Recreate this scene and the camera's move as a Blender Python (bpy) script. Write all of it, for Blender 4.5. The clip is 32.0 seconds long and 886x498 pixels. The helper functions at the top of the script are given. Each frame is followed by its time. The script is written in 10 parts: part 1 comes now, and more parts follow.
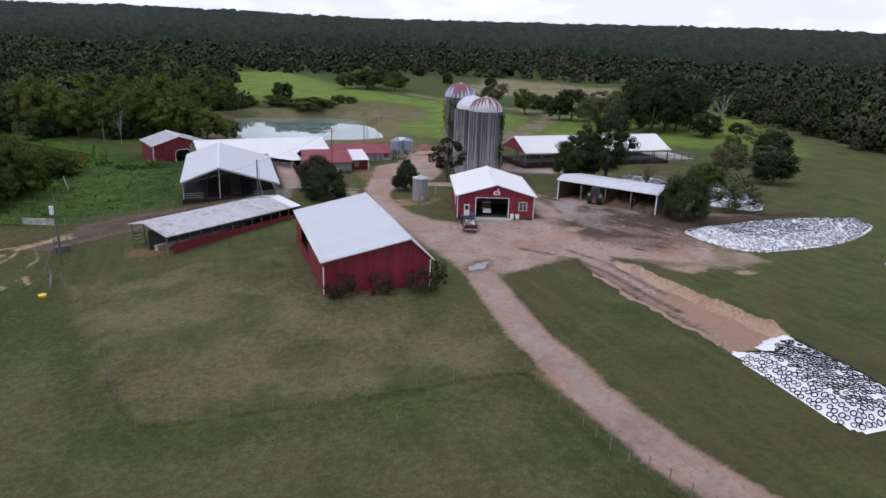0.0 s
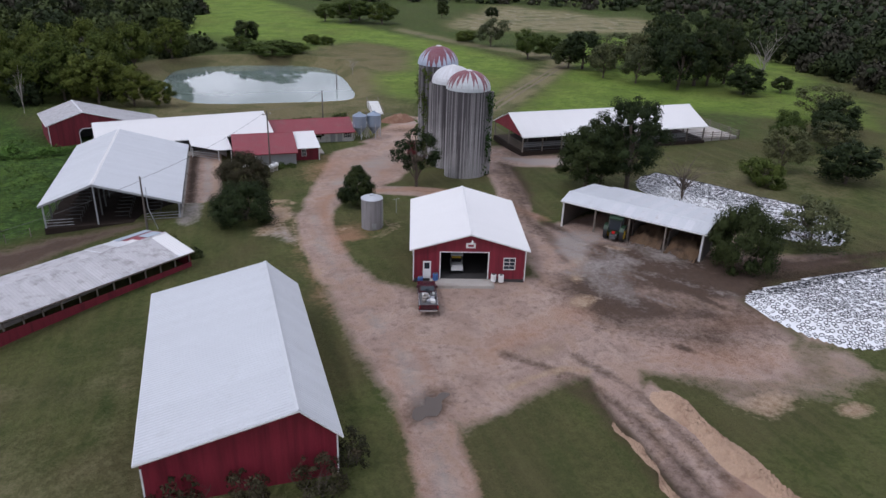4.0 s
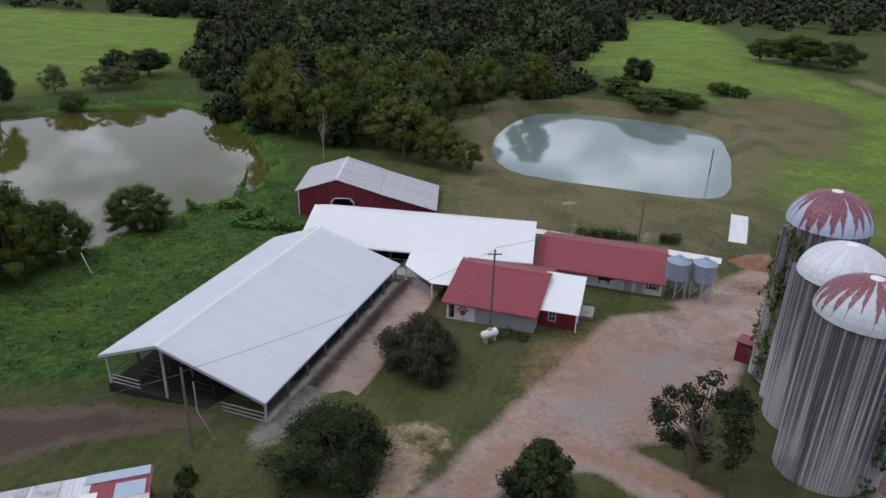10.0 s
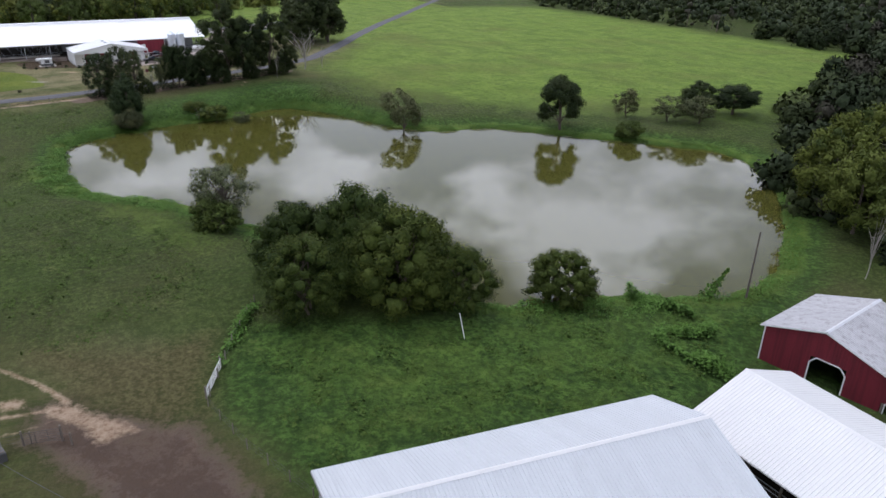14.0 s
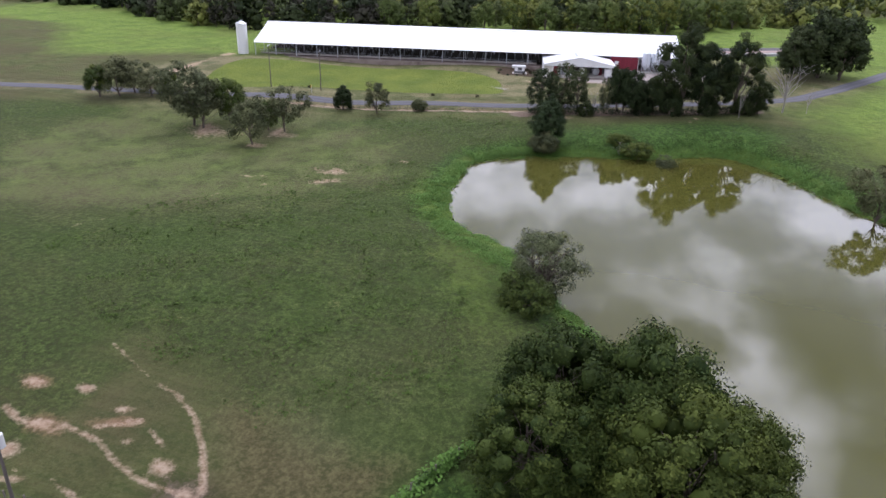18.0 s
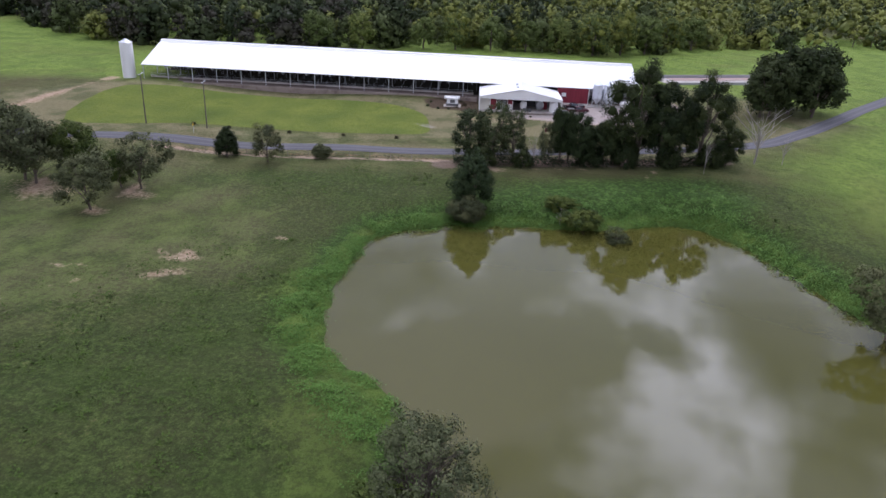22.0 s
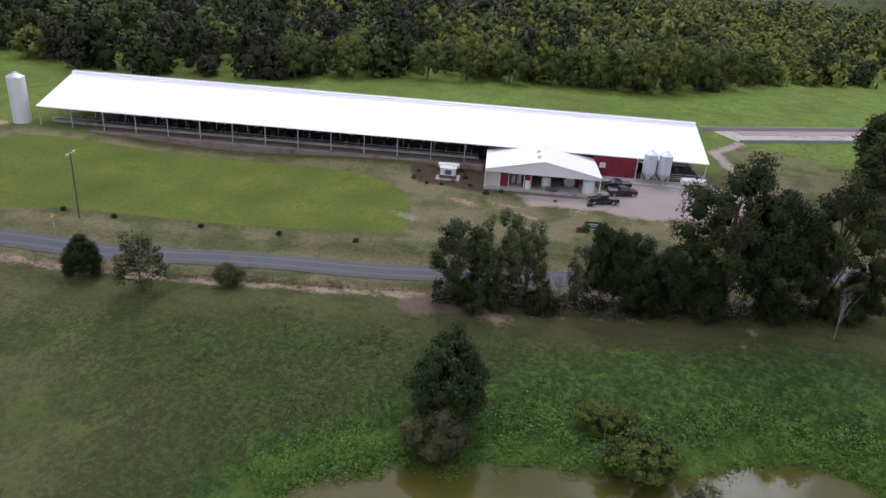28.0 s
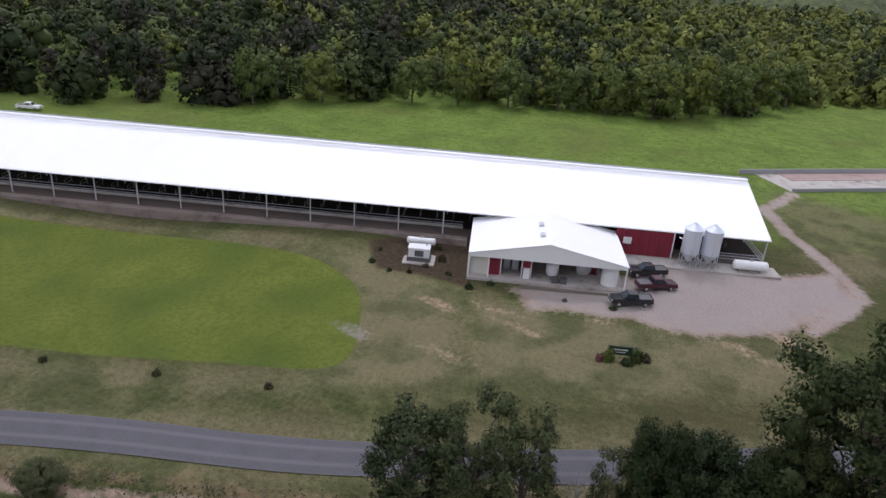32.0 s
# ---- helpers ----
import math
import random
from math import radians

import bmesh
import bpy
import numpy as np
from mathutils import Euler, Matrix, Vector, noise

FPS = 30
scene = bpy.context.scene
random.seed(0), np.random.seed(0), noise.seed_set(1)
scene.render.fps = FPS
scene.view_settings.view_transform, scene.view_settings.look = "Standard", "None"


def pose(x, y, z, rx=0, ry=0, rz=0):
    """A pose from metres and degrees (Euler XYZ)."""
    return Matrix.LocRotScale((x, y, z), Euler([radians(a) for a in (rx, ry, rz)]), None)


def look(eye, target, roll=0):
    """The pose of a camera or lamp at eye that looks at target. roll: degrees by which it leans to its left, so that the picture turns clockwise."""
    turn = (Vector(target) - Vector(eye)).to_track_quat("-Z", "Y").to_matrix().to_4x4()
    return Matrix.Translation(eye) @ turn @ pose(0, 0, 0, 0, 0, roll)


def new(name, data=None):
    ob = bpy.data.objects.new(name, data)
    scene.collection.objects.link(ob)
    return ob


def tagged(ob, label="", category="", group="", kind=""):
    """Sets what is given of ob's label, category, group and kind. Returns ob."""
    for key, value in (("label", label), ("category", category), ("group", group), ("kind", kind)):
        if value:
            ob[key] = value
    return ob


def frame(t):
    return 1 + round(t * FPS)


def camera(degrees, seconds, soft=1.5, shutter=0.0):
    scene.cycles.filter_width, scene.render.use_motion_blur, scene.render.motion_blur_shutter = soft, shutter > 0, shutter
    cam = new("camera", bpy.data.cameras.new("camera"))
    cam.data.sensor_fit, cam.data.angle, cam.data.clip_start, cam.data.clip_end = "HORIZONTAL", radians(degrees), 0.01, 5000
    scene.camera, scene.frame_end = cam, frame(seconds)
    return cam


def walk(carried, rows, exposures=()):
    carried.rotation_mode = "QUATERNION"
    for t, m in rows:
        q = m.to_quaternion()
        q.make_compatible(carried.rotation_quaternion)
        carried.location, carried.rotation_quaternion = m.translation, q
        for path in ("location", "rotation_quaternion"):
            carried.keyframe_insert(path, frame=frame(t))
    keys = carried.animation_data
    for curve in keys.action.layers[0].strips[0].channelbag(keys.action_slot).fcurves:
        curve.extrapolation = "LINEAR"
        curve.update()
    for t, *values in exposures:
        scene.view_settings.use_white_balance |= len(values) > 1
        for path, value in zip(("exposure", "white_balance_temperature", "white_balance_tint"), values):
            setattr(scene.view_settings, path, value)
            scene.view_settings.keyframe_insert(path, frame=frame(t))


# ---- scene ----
cam = camera(64.7, 32.0)
METRES, EYE, TILT, LEAN, TURN = 305.0, 38.4, -1.2, 0.0, -19.2
ROWS = [
    (0.0, 0.0, 0.0, 0.0, 0.56, -15.99, -1.95),
    (0.5, 0.0021, 0.0152, 0.0019, 0.64, -21.72, -1.92),
    (1.0, 0.0042, 0.0311, 0.0042, 0.7, -22.46, -1.91),
    (1.5, 0.0065, 0.0468, 0.0063, 0.77, -22.45, -1.9),
    (2.0, 0.0087, 0.0628, 0.0088, 0.83, -22.45, -1.9),
    (2.5, 0.011, 0.0786, 0.0113, 0.91, -22.43, -1.88),
    (3.0, 0.0134, 0.0944, 0.0138, 0.99, -22.42, -1.86),
    (3.5, 0.0157, 0.1105, 0.0171, 1.05, -22.44, -1.85),
    (5.5, 0.0241, 0.1731, 0.0287, 1.55, -22.32, -1.89),
    (6.0, 0.0259, 0.1894, 0.029, 4.89, -22.38, -1.9),
    (6.5, 0.0281, 0.2053, 0.0298, 6.93, -22.44, -1.93),
    (7.0, 0.0299, 0.2214, 0.0306, 8.43, -22.47, -1.97),
    (7.5, 0.0314, 0.2375, 0.0312, 11.37, -22.54, -2.0),
    (8.0, 0.0327, 0.2533, 0.0323, 14.51, -22.61, -2.05),
    (8.5, 0.0333, 0.2694, 0.0329, 18.2, -22.68, -2.12),
    (9.0, 0.0331, 0.2856, 0.0332, 23.69, -22.78, -2.2),
    (9.5, 0.0326, 0.3015, 0.0338, 30.41, -22.9, -2.27),
    (10.0, 0.0312, 0.3173, 0.0341, 36.82, -22.97, -2.34),
    (10.5, 0.0283, 0.3327, 0.0343, 42.96, -23.06, -2.45),
    (11.0, 0.0249, 0.3479, 0.0349, 49.18, -23.16, -2.44),
    (11.5, 0.0196, 0.3624, 0.0354, 55.48, -23.28, -2.52),
    (12.0, 0.0139, 0.3763, 0.0356, 61.8, -23.3, -2.52),
    (12.5, 0.0067, 0.3896, 0.0361, 68.25, -23.36, -2.48),
    (13.0, -0.0017, 0.4017, 0.0365, 74.63, -23.42, -2.52),
    (13.5, -0.0112, 0.4131, 0.0365, 81.07, -23.49, -2.48),
    (14.0, -0.0217, 0.4232, 0.0369, 87.56, -23.68, -2.47),
    (14.5, -0.0332, 0.4319, 0.0368, 94.04, -23.86, -2.41),
    (16.5, -0.0893, 0.4541, 0.0387, 118.94, -24.46, -2.43),
    (17.0, -0.103, 0.4552, 0.0389, 124.47, -24.65, -2.4),
    (17.5, -0.1179, 0.4557, 0.0391, 128.7, -24.77, -2.27),
    (18.0, -0.1318, 0.454, 0.0397, 128.74, -24.72, -2.36),
    (18.5, -0.1459, 0.451, 0.0405, 128.77, -24.68, -2.5),
    (19.0, -0.1599, 0.4472, 0.0412, 128.79, -24.63, -2.6),
    (19.5, -0.1739, 0.4424, 0.0416, 128.84, -24.58, -2.76),
    (20.0, -0.188, 0.4373, 0.042, 126.57, -24.37, -2.99),
    (20.5, -0.2019, 0.4312, 0.0423, 125.91, -24.26, -3.16),
    (21.0, -0.2159, 0.4247, 0.0426, 125.88, -24.21, -3.33),
    (21.5, -0.23, 0.4181, 0.043, 125.87, -24.16, -3.48),
    (22.0, -0.244, 0.4111, 0.0431, 125.87, -24.12, -3.62),
    (22.5, -0.2578, 0.4046, 0.0438, 125.91, -24.12, -3.76),
    (23.0, -0.2718, 0.3973, 0.0441, 125.92, -24.09, -3.9),
    (23.5, -0.2854, 0.3891, 0.0441, 127.8, -24.17, -4.05),
    (24.0, -0.2998, 0.3819, 0.0445, 130.58, -24.33, -4.1),
    (24.5, -0.3139, 0.374, 0.0446, 130.6, -24.28, -4.18),
    (26.5, -0.3679, 0.3418, 0.0458, 129.87, -24.09, -4.49),
    (27.0, -0.3815, 0.3332, 0.0459, 129.9, -24.07, -4.58),
    (27.5, -0.395, 0.3249, 0.0461, 128.22, -23.9, -4.67),
    (28.0, -0.4084, 0.3163, 0.0461, 128.18, -23.9, -4.77),
    (28.5, -0.4219, 0.3078, 0.0462, 126.4, -23.74, -4.85),
    (29.0, -0.4358, 0.2993, 0.046, 126.42, -23.72, -4.88),
    (29.5, -0.4495, 0.2909, 0.0461, 126.43, -23.73, -4.92),
    (30.0, -0.4633, 0.2826, 0.0461, 126.44, -23.73, -4.93),
    (30.5, -0.4771, 0.2744, 0.0463, 126.44, -23.73, -4.93),
    (31.0, -0.491, 0.2663, 0.0465, 126.45, -23.72, -4.92),
    (31.5, -0.5051, 0.2581, 0.0465, 126.46, -23.71, -4.9),
    (32.0, -0.5187, 0.2497, 0.0465, 128.46, -23.87, -4.87),
]
walk(cam, [(t, pose(0, 0, EYE, TILT, LEAN, TURN) @ pose(METRES * x, METRES * y, METRES * z, 90 + pitch, roll, yaw)) for t, x, y, z, yaw, pitch, roll in ROWS],
     exposures=[(0.0, -1.83, 5870, 19), (0.6, -1.6, 5850, 18), (1.2, -1.57, 5850, 18), (2.0, -1.69, 5880, 18), (3.0, -1.83, 5950, 18), (6.0, -1.96, 5980, 18), (11.0, -1.88, 5900, 15), (14.0, -1.63, 5960, 16), (17.0, -1.17, 5900, 23), (19.0, -1.34, 5870, 22), (22.0, -1.47, 5780, 24), (24.0, -1.55, 5860, 24), (27.0, -1.66, 5950, 23), (29.0, -1.65, 6000, 22), (31.0, -1.63, 6020, 21), (32.0, -1.7, 6050, 20)])

# ---- world, sun ----
SUN_AZ, SUN_EL = 200.0, 52.0   # degrees: where the sun stands, anticlockwise from +x, and its height


def make_world():
    w = bpy.data.worlds.new("sky")
    scene.world = w
    w.use_nodes = True
    nt = w.node_tree
    nt.nodes.clear()
    N, L = nt.nodes.new, nt.links.new
    out, bg, sky = N("ShaderNodeOutputWorld"), N("ShaderNodeBackground"), N("ShaderNodeTexSky")
    sky.sky_type, sky.sun_disc = "NISHITA", False
    sky.sun_elevation, sky.sun_rotation = radians(SUN_EL), radians(90 - SUN_AZ)
    sky.dust_density = 2.0
    tc, sep = N("ShaderNodeTexCoord"), N("ShaderNodeSeparateXYZ")
    L(tc.outputs["Generated"], sep.inputs[0])
    add, dx, dy, comb = N("ShaderNodeMath"), N("ShaderNodeMath"), N("ShaderNodeMath"), N("ShaderNodeCombineXYZ")
    add.operation, add.inputs[1].default_value = "ADD", 0.3
    dx.operation = dy.operation = "DIVIDE"
    L(sep.outputs[2], add.inputs[0])
    L(sep.outputs[0], dx.inputs[0]), L(add.outputs[0], dx.inputs[1])
    L(sep.outputs[1], dy.inputs[0]), L(add.outputs[0], dy.inputs[1])
    L(dx.outputs[0], comb.inputs[0]), L(dy.outputs[0], comb.inputs[1])
    n1 = N("ShaderNodeTexNoise")
    n1.inputs["Scale"].default_value, n1.inputs["Detail"].default_value, n1.inputs["Roughness"].default_value = 1.5, 7, 0.5
    L(comb.outputs[0], n1.inputs["Vector"])
    ramp = N("ShaderNodeValToRGB")
    ramp.color_ramp.elements[0].position, ramp.color_ramp.elements[1].position = 0.435, 0.49
    L(n1.outputs[0], ramp.inputs[0])
    n2 = N("ShaderNodeTexNoise")
    n2.inputs["Scale"].default_value, n2.inputs["Detail"].default_value = 2.3, 8
    L(comb.outputs[0], n2.inputs["Vector"])
    cloud = N("ShaderNodeValToRGB")
    cloud.color_ramp.elements[0].position, cloud.color_ramp.elements[0].color = 0.40, (6.0, 6.8, 8.4, 1)
    cloud.color_ramp.elements[1].position, cloud.color_ramp.elements[1].color = 0.59, (80.0, 81.0, 84.0, 1)
    step = cloud.color_ramp.elements.new(0.47)
    step.color = (17.0, 18.2, 20.4, 1)
    L(n2.outputs[0], cloud.inputs[0])
    rise = N("ShaderNodeMath")   # overcast: brighter towards the zenith
    rise.operation, rise.inputs[1].default_value, rise.inputs[2].default_value = "MULTIPLY_ADD", 0.55, 0.75
    L(sep.outputs[2], rise.inputs[0])
    lit = N("ShaderNodeVectorMath")
    lit.operation = "SCALE"
    L(cloud.outputs[0], lit.inputs[0]), L(rise.outputs[0], lit.inputs[3])
    mix, thin = N("ShaderNodeMix"), N("ShaderNodeVectorMath")   # milky blue between the clouds
    mix.data_type = "RGBA"
    thin.operation, thin.inputs[1].default_value, thin.inputs[2].default_value = "MULTIPLY_ADD", (1.35, 1.35, 1.35), (6.5, 7.0, 7.4)
    L(sky.outputs[0], thin.inputs[0])
    L(ramp.outputs[0], mix.inputs[0]), L(thin.outputs[0], mix.inputs[6]), L(lit.outputs[0], mix.inputs[7])
    haze, veil = N("ShaderNodeMapRange"), N("ShaderNodeMix")   # pale cloud bank low over the skyline
    for k, v in ((1, 0.08), (2, 0.5), (3, 0.86), (4, 0.0)):
        haze.inputs[k].default_value = v
    L(sep.outputs[2], haze.inputs[0])
    veil.data_type = "RGBA"
    veil.inputs[7].default_value = (40.0, 41.2, 43.4, 1)
    L(haze.outputs[0], veil.inputs[0]), L(mix.outputs[2], veil.inputs[6])
    L(veil.outputs[2], bg.inputs[0])
    bg.inputs[1].default_value = 0.088
    L(bg.outputs[0], out.inputs[0])


make_world()
sun = new("sun", bpy.data.lights.new("sun", "SUN"))
sun.data.energy, sun.data.angle, sun.data.color = 3.4, radians(4), (1.0, 0.98, 0.95)
sun.matrix_world = look((0, 0, 300), (-math.cos(radians(SUN_AZ)) * 300 / math.tan(radians(SUN_EL)), -math.sin(radians(SUN_AZ)) * 300 / math.tan(radians(SUN_EL)), 0))


# ---- materials ----
def shader(name):
    m = bpy.data.materials.new(name)
    m.use_nodes = True
    nt = m.node_tree
    return m, nt, nt.nodes["Principled BSDF"]


def noise_node(nt, vec, scale, detail=4, rough=0.55):
    n = nt.nodes.new("ShaderNodeTexNoise")
    n.inputs["Scale"].default_value, n.inputs["Detail"].default_value, n.inputs["Roughness"].default_value = scale, detail, rough
    nt.links.new(vec, n.inputs["Vector"])
    return n.outputs[0]


def ramp_node(nt, fac, a, b, ca=(0, 0, 0), cb=(1, 1, 1)):
    r = nt.nodes.new("ShaderNodeValToRGB")
    r.color_ramp.elements[0].position, r.color_ramp.elements[1].position = a, b
    r.color_ramp.elements[0].color, r.color_ramp.elements[1].color = (*ca, 1), (*cb, 1)
    nt.links.new(fac, r.inputs[0])
    return r.outputs[0]


def mixc(nt, fac, a, b, kind="MIX"):
    m = nt.nodes.new("ShaderNodeMix")
    m.data_type, m.blend_type = "RGBA", kind
    for sock, v in ((m.inputs[0], fac), (m.inputs[6], a), (m.inputs[7], b)):
        if isinstance(v, bpy.types.NodeSocket):
            nt.links.new(v, sock)
        elif isinstance(v, tuple):
            sock.default_value = (*v, 1) if len(v) == 3 else v
        else:
            sock.default_value = v
    return m.outputs[2]


def calc(nt, op, a, b=0.0, c=0.0):
    m = nt.nodes.new("ShaderNodeMath")
    m.operation = op
    for sock, v in zip(m.inputs, (a, b, c)):
        if isinstance(v, bpy.types.NodeSocket):
            nt.links.new(v, sock)
        else:
            sock.default_value = v
    return m.outputs[0]


def bump_to(nt, bsdf, height, strength, dist=0.05):
    b = nt.nodes.new("ShaderNodeBump")
    b.inputs["Strength"].default_value, b.inputs["Distance"].default_value = strength, dist
    nt.links.new(height, b.inputs["Height"])
    nt.links.new(b.outputs[0], bsdf.inputs["Normal"])


def position(nt):
    return nt.nodes.new("ShaderNodeNewGeometry").outputs["Position"]


def attr(nt, name):
    a = nt.nodes.new("ShaderNodeAttribute")
    a.attribute_name = name
    return a.outputs["Fac"]


def dark(c, k):
    return tuple(v * k for v in c)


def surface(name, col, rough=0.6, var=0.2, coarse=0.6, fine=9.0, bump=0.15, metal=0.0, stain=None, ribs=0.0, streak=False, per_object=0.0, spec=0.4):
    """A procedural surface: coarse and fine variation, optional stains (colour, amount, size), upright ribs and run-down streaks."""
    m, nt, b = shader(name)
    p = position(nt)
    c1, c2 = noise_node(nt, p, coarse, 5), noise_node(nt, p, fine, 4)
    c = mixc(nt, c1, dark(col, 1 - var), tuple(min(v * (1 + var), 1) for v in col))
    c = mixc(nt, ramp_node(nt, c2, 0.35, 0.7), c, dark(col, 1 - 0.6 * var))
    if streak:
        mp = nt.nodes.new("ShaderNodeMapping")
        mp.inputs["Scale"].default_value = (1.0, 1.0, 0.06)
        nt.links.new(p, mp.inputs[0])
        s = noise_node(nt, mp.outputs[0], 2.4, 4)
        c = mixc(nt, ramp_node(nt, s, 0.42, 0.75), c, dark(col, 0.55))
    if stain:
        s = ramp_node(nt, noise_node(nt, p, stain[2], 6, 0.62), 0.62 - 0.25 * stain[1], 0.82 - 0.2 * stain[1])
        c = mixc(nt, s, c, stain[0])
    if per_object:
        oi = nt.nodes.new("ShaderNodeObjectInfo")
        c = mixc(nt, calc(nt, "MULTIPLY", oi.outputs["Random"], per_object), c, dark(col, 0.5))
    nt.links.new(c, b.inputs["Base Color"])
    b.inputs["Metallic"].default_value, b.inputs["Specular IOR Level"].default_value = metal, spec
    r = calc(nt, "MULTIPLY_ADD", c2, 0.25, rough - 0.12)
    nt.links.new(r, b.inputs["Roughness"])
    hgt = c2
    if ribs:
        tc = nt.nodes.new("ShaderNodeTexCoord")
        sp = nt.nodes.new("ShaderNodeSeparateXYZ")
        nt.links.new(tc.outputs["Object"], sp.inputs[0])
        w = calc(nt, "SINE", calc(nt, "MULTIPLY", calc(nt, "ADD", sp.outputs[0], sp.outputs[1]), 2 * math.pi / ribs))
        w = calc(nt, "MAXIMUM", calc(nt, "SUBTRACT", w, 0.6), 0.0)
        hgt = calc(nt, "MULTIPLY_ADD", w, 2.0, c2)
    if bump:
        bump_to(nt, b, hgt, bump, 0.04)
    return m


M = {}
M["roof_white"] = surface("white_roof_metal", (0.55, 0.57, 0.59), 0.5, 0.07, 0.35, 5, 0.05, stain=((0.48, 0.495, 0.505), 0.12, 0.5), per_object=0.1)
# near-white copy: the sun's glare on the long barn is in the colour
M["roof_sunlit"] = surface("sunlit_white_roof_metal", (0.88, 0.88, 0.88), 0.45, 0.03, 0.3, 5, 0.04, per_object=0.02)
M["roof_bright"] = surface("bright_white_roof_metal", (0.705, 0.7, 0.69), 0.45, 0.04, 0.3, 5, 0.04, per_object=0.03)
M["roof_grey"] = surface("galvanised_grey_roof", (0.6, 0.61, 0.63), 0.5, 0.1, 0.5, 6, 0.06, stain=((0.4, 0.36, 0.33), 0.2, 0.9), per_object=0.14)
M["roof_old"] = surface("weathered_roof_metal", (0.5, 0.49, 0.5), 0.55, 0.15, 0.7, 7, 0.08, stain=((0.24, 0.22, 0.215), 0.5, 0.8), per_object=0.25)
M["roof_worn"] = surface("mottled_worn_roof_metal", (0.47, 0.465, 0.475), 0.55, 0.2, 1.1, 7, 0.08, stain=((0.27, 0.25, 0.25), 0.45, 1.6), per_object=0.22)
M["roof_red"] = surface("red_roof_metal", (0.25, 0.045, 0.058), 0.5, 0.15, 0.5, 6, 0.06, stain=((0.2, 0.075, 0.075), 0.4, 0.8), per_object=0.12)
M["red_metal"] = surface("red_metal_siding", (0.215, 0.02, 0.036), 0.5, 0.12, 0.5, 8, 0.35, ribs=0.23, streak=True)
M["red_wood"] = surface("red_painted_boards", (0.18, 0.018, 0.03), 0.7, 0.2, 0.8, 12, 0.4, ribs=0.3, streak=True)
M["white_paint"] = surface("white_paint", (0.74, 0.74, 0.72), 0.6, 0.08, 0.9, 14, 0.08)
M["white_wall"] = surface("whitewashed_block_wall", (0.66, 0.66, 0.63), 0.75, 0.14, 0.9, 10, 0.2, stain=((0.38, 0.36, 0.32), 0.3, 1.2))
M["cream_wall"] = surface("cream_metal_siding", (0.6, 0.57, 0.5), 0.6, 0.1, 0.6, 8, 0.2, ribs=0.23)
M["block"] = surface("grey_concrete_block", (0.33, 0.33, 0.33), 0.85, 0.2, 1.2, 12, 0.3)
M["concrete"] = surface("pale_concrete", (0.42, 0.39, 0.35), 0.85, 0.2, 0.5, 9, 0.2, stain=((0.2, 0.16, 0.13), 0.45, 0.4))
M["galv"] = surface("galvanised_steel", (0.55, 0.57, 0.6), 0.42, 0.12, 0.9, 10, 0.05, metal=0.55)
M["bin_steel"] = surface("bright_bin_steel", (0.7, 0.74, 0.79), 0.38, 0.1, 0.9, 10, 0.05, metal=0.5)
M["galv_blue"] = surface("blue_grey_bin_steel", (0.28, 0.34, 0.42), 0.45, 0.12, 0.9, 10, 0.05, metal=0.4)
M["steel"] = surface("grey_steel_post", (0.4, 0.41, 0.42), 0.5, 0.15, 1.5, 14, 0.08, metal=0.3)
M["wood"] = surface("weathered_grey_wood", (0.2, 0.17, 0.14), 0.85, 0.3, 1.2, 14, 0.4)
M["pole"] = surface("creosoted_and_shaded_wood", (0.13, 0.11, 0.095), 0.85, 0.25, 1.5, 16, 0.4)
# dark steel, also the stand-in for shade inside open buildings
M["dark"] = surface("dark_steel_and_shade_backing", (0.1, 0.1, 0.1), 0.6, 0.25, 1.2, 10, 0.15)
M["rubber"] = surface("black_rubber", (0.018, 0.018, 0.02), 0.75, 0.3, 3, 20, 0.2)
M["tarp"] = surface("white_silage_sheet", (0.8, 0.81, 0.82), 0.42, 0.06, 0.8, 3.0, 0.5)
M["sand"] = surface("sandy_spoil", (0.42, 0.29, 0.2), 0.95, 0.25, 0.5, 5, 0.8, stain=((0.22, 0.13, 0.09), 0.4, 0.6))
M["feed"] = surface("brown_silage_feed", (0.24, 0.155, 0.09), 0.95, 0.25, 0.6, 7, 0.8)
M["feed_dark"] = surface("dark_chopped_silage", (0.15, 0.095, 0.055), 0.95, 0.3, 0.6, 7, 0.8, stain=((0.06, 0.04, 0.03), 0.5, 0.5))
M["clay"] = surface("red_clay", (0.23, 0.125, 0.08), 0.95, 0.45, 0.9, 7, 0.9, stain=((0.36, 0.24, 0.17), 0.5, 0.4))
M["bark"] = surface("tree_bark", (0.12, 0.095, 0.075), 0.9, 0.3, 2, 14, 0.5)
M["deadwood"] = surface("bleached_dead_wood", (0.33, 0.3, 0.27), 0.85, 0.25, 2, 14, 0.4)
M["stave"] = None
M["black_paint"] = surface("black_car_paint", (0.012, 0.012, 0.014), 0.22, 0.1, 1, 20, 0.0, spec=0.6)
M["maroon_paint"] = surface("maroon_car_paint", (0.045, 0.006, 0.012), 0.28, 0.15, 1, 20, 0.0, spec=0.6)
M["green_paint"] = surface("dark_green_tractor_paint", (0.018, 0.045, 0.022), 0.4, 0.25, 1.5, 12, 0.05)
M["white_gloss"] = surface("white_vehicle_paint", (0.72, 0.72, 0.7), 0.35, 0.06, 1, 10, 0.0)
M["red_lamp"] = surface("red_reflector", (0.6, 0.02, 0.02), 0.3, 0.05, 3, 20, 0.0)
M["yellow"] = surface("yellow_sign_paint", (0.75, 0.5, 0.03), 0.5, 0.08, 2, 12, 0.05)
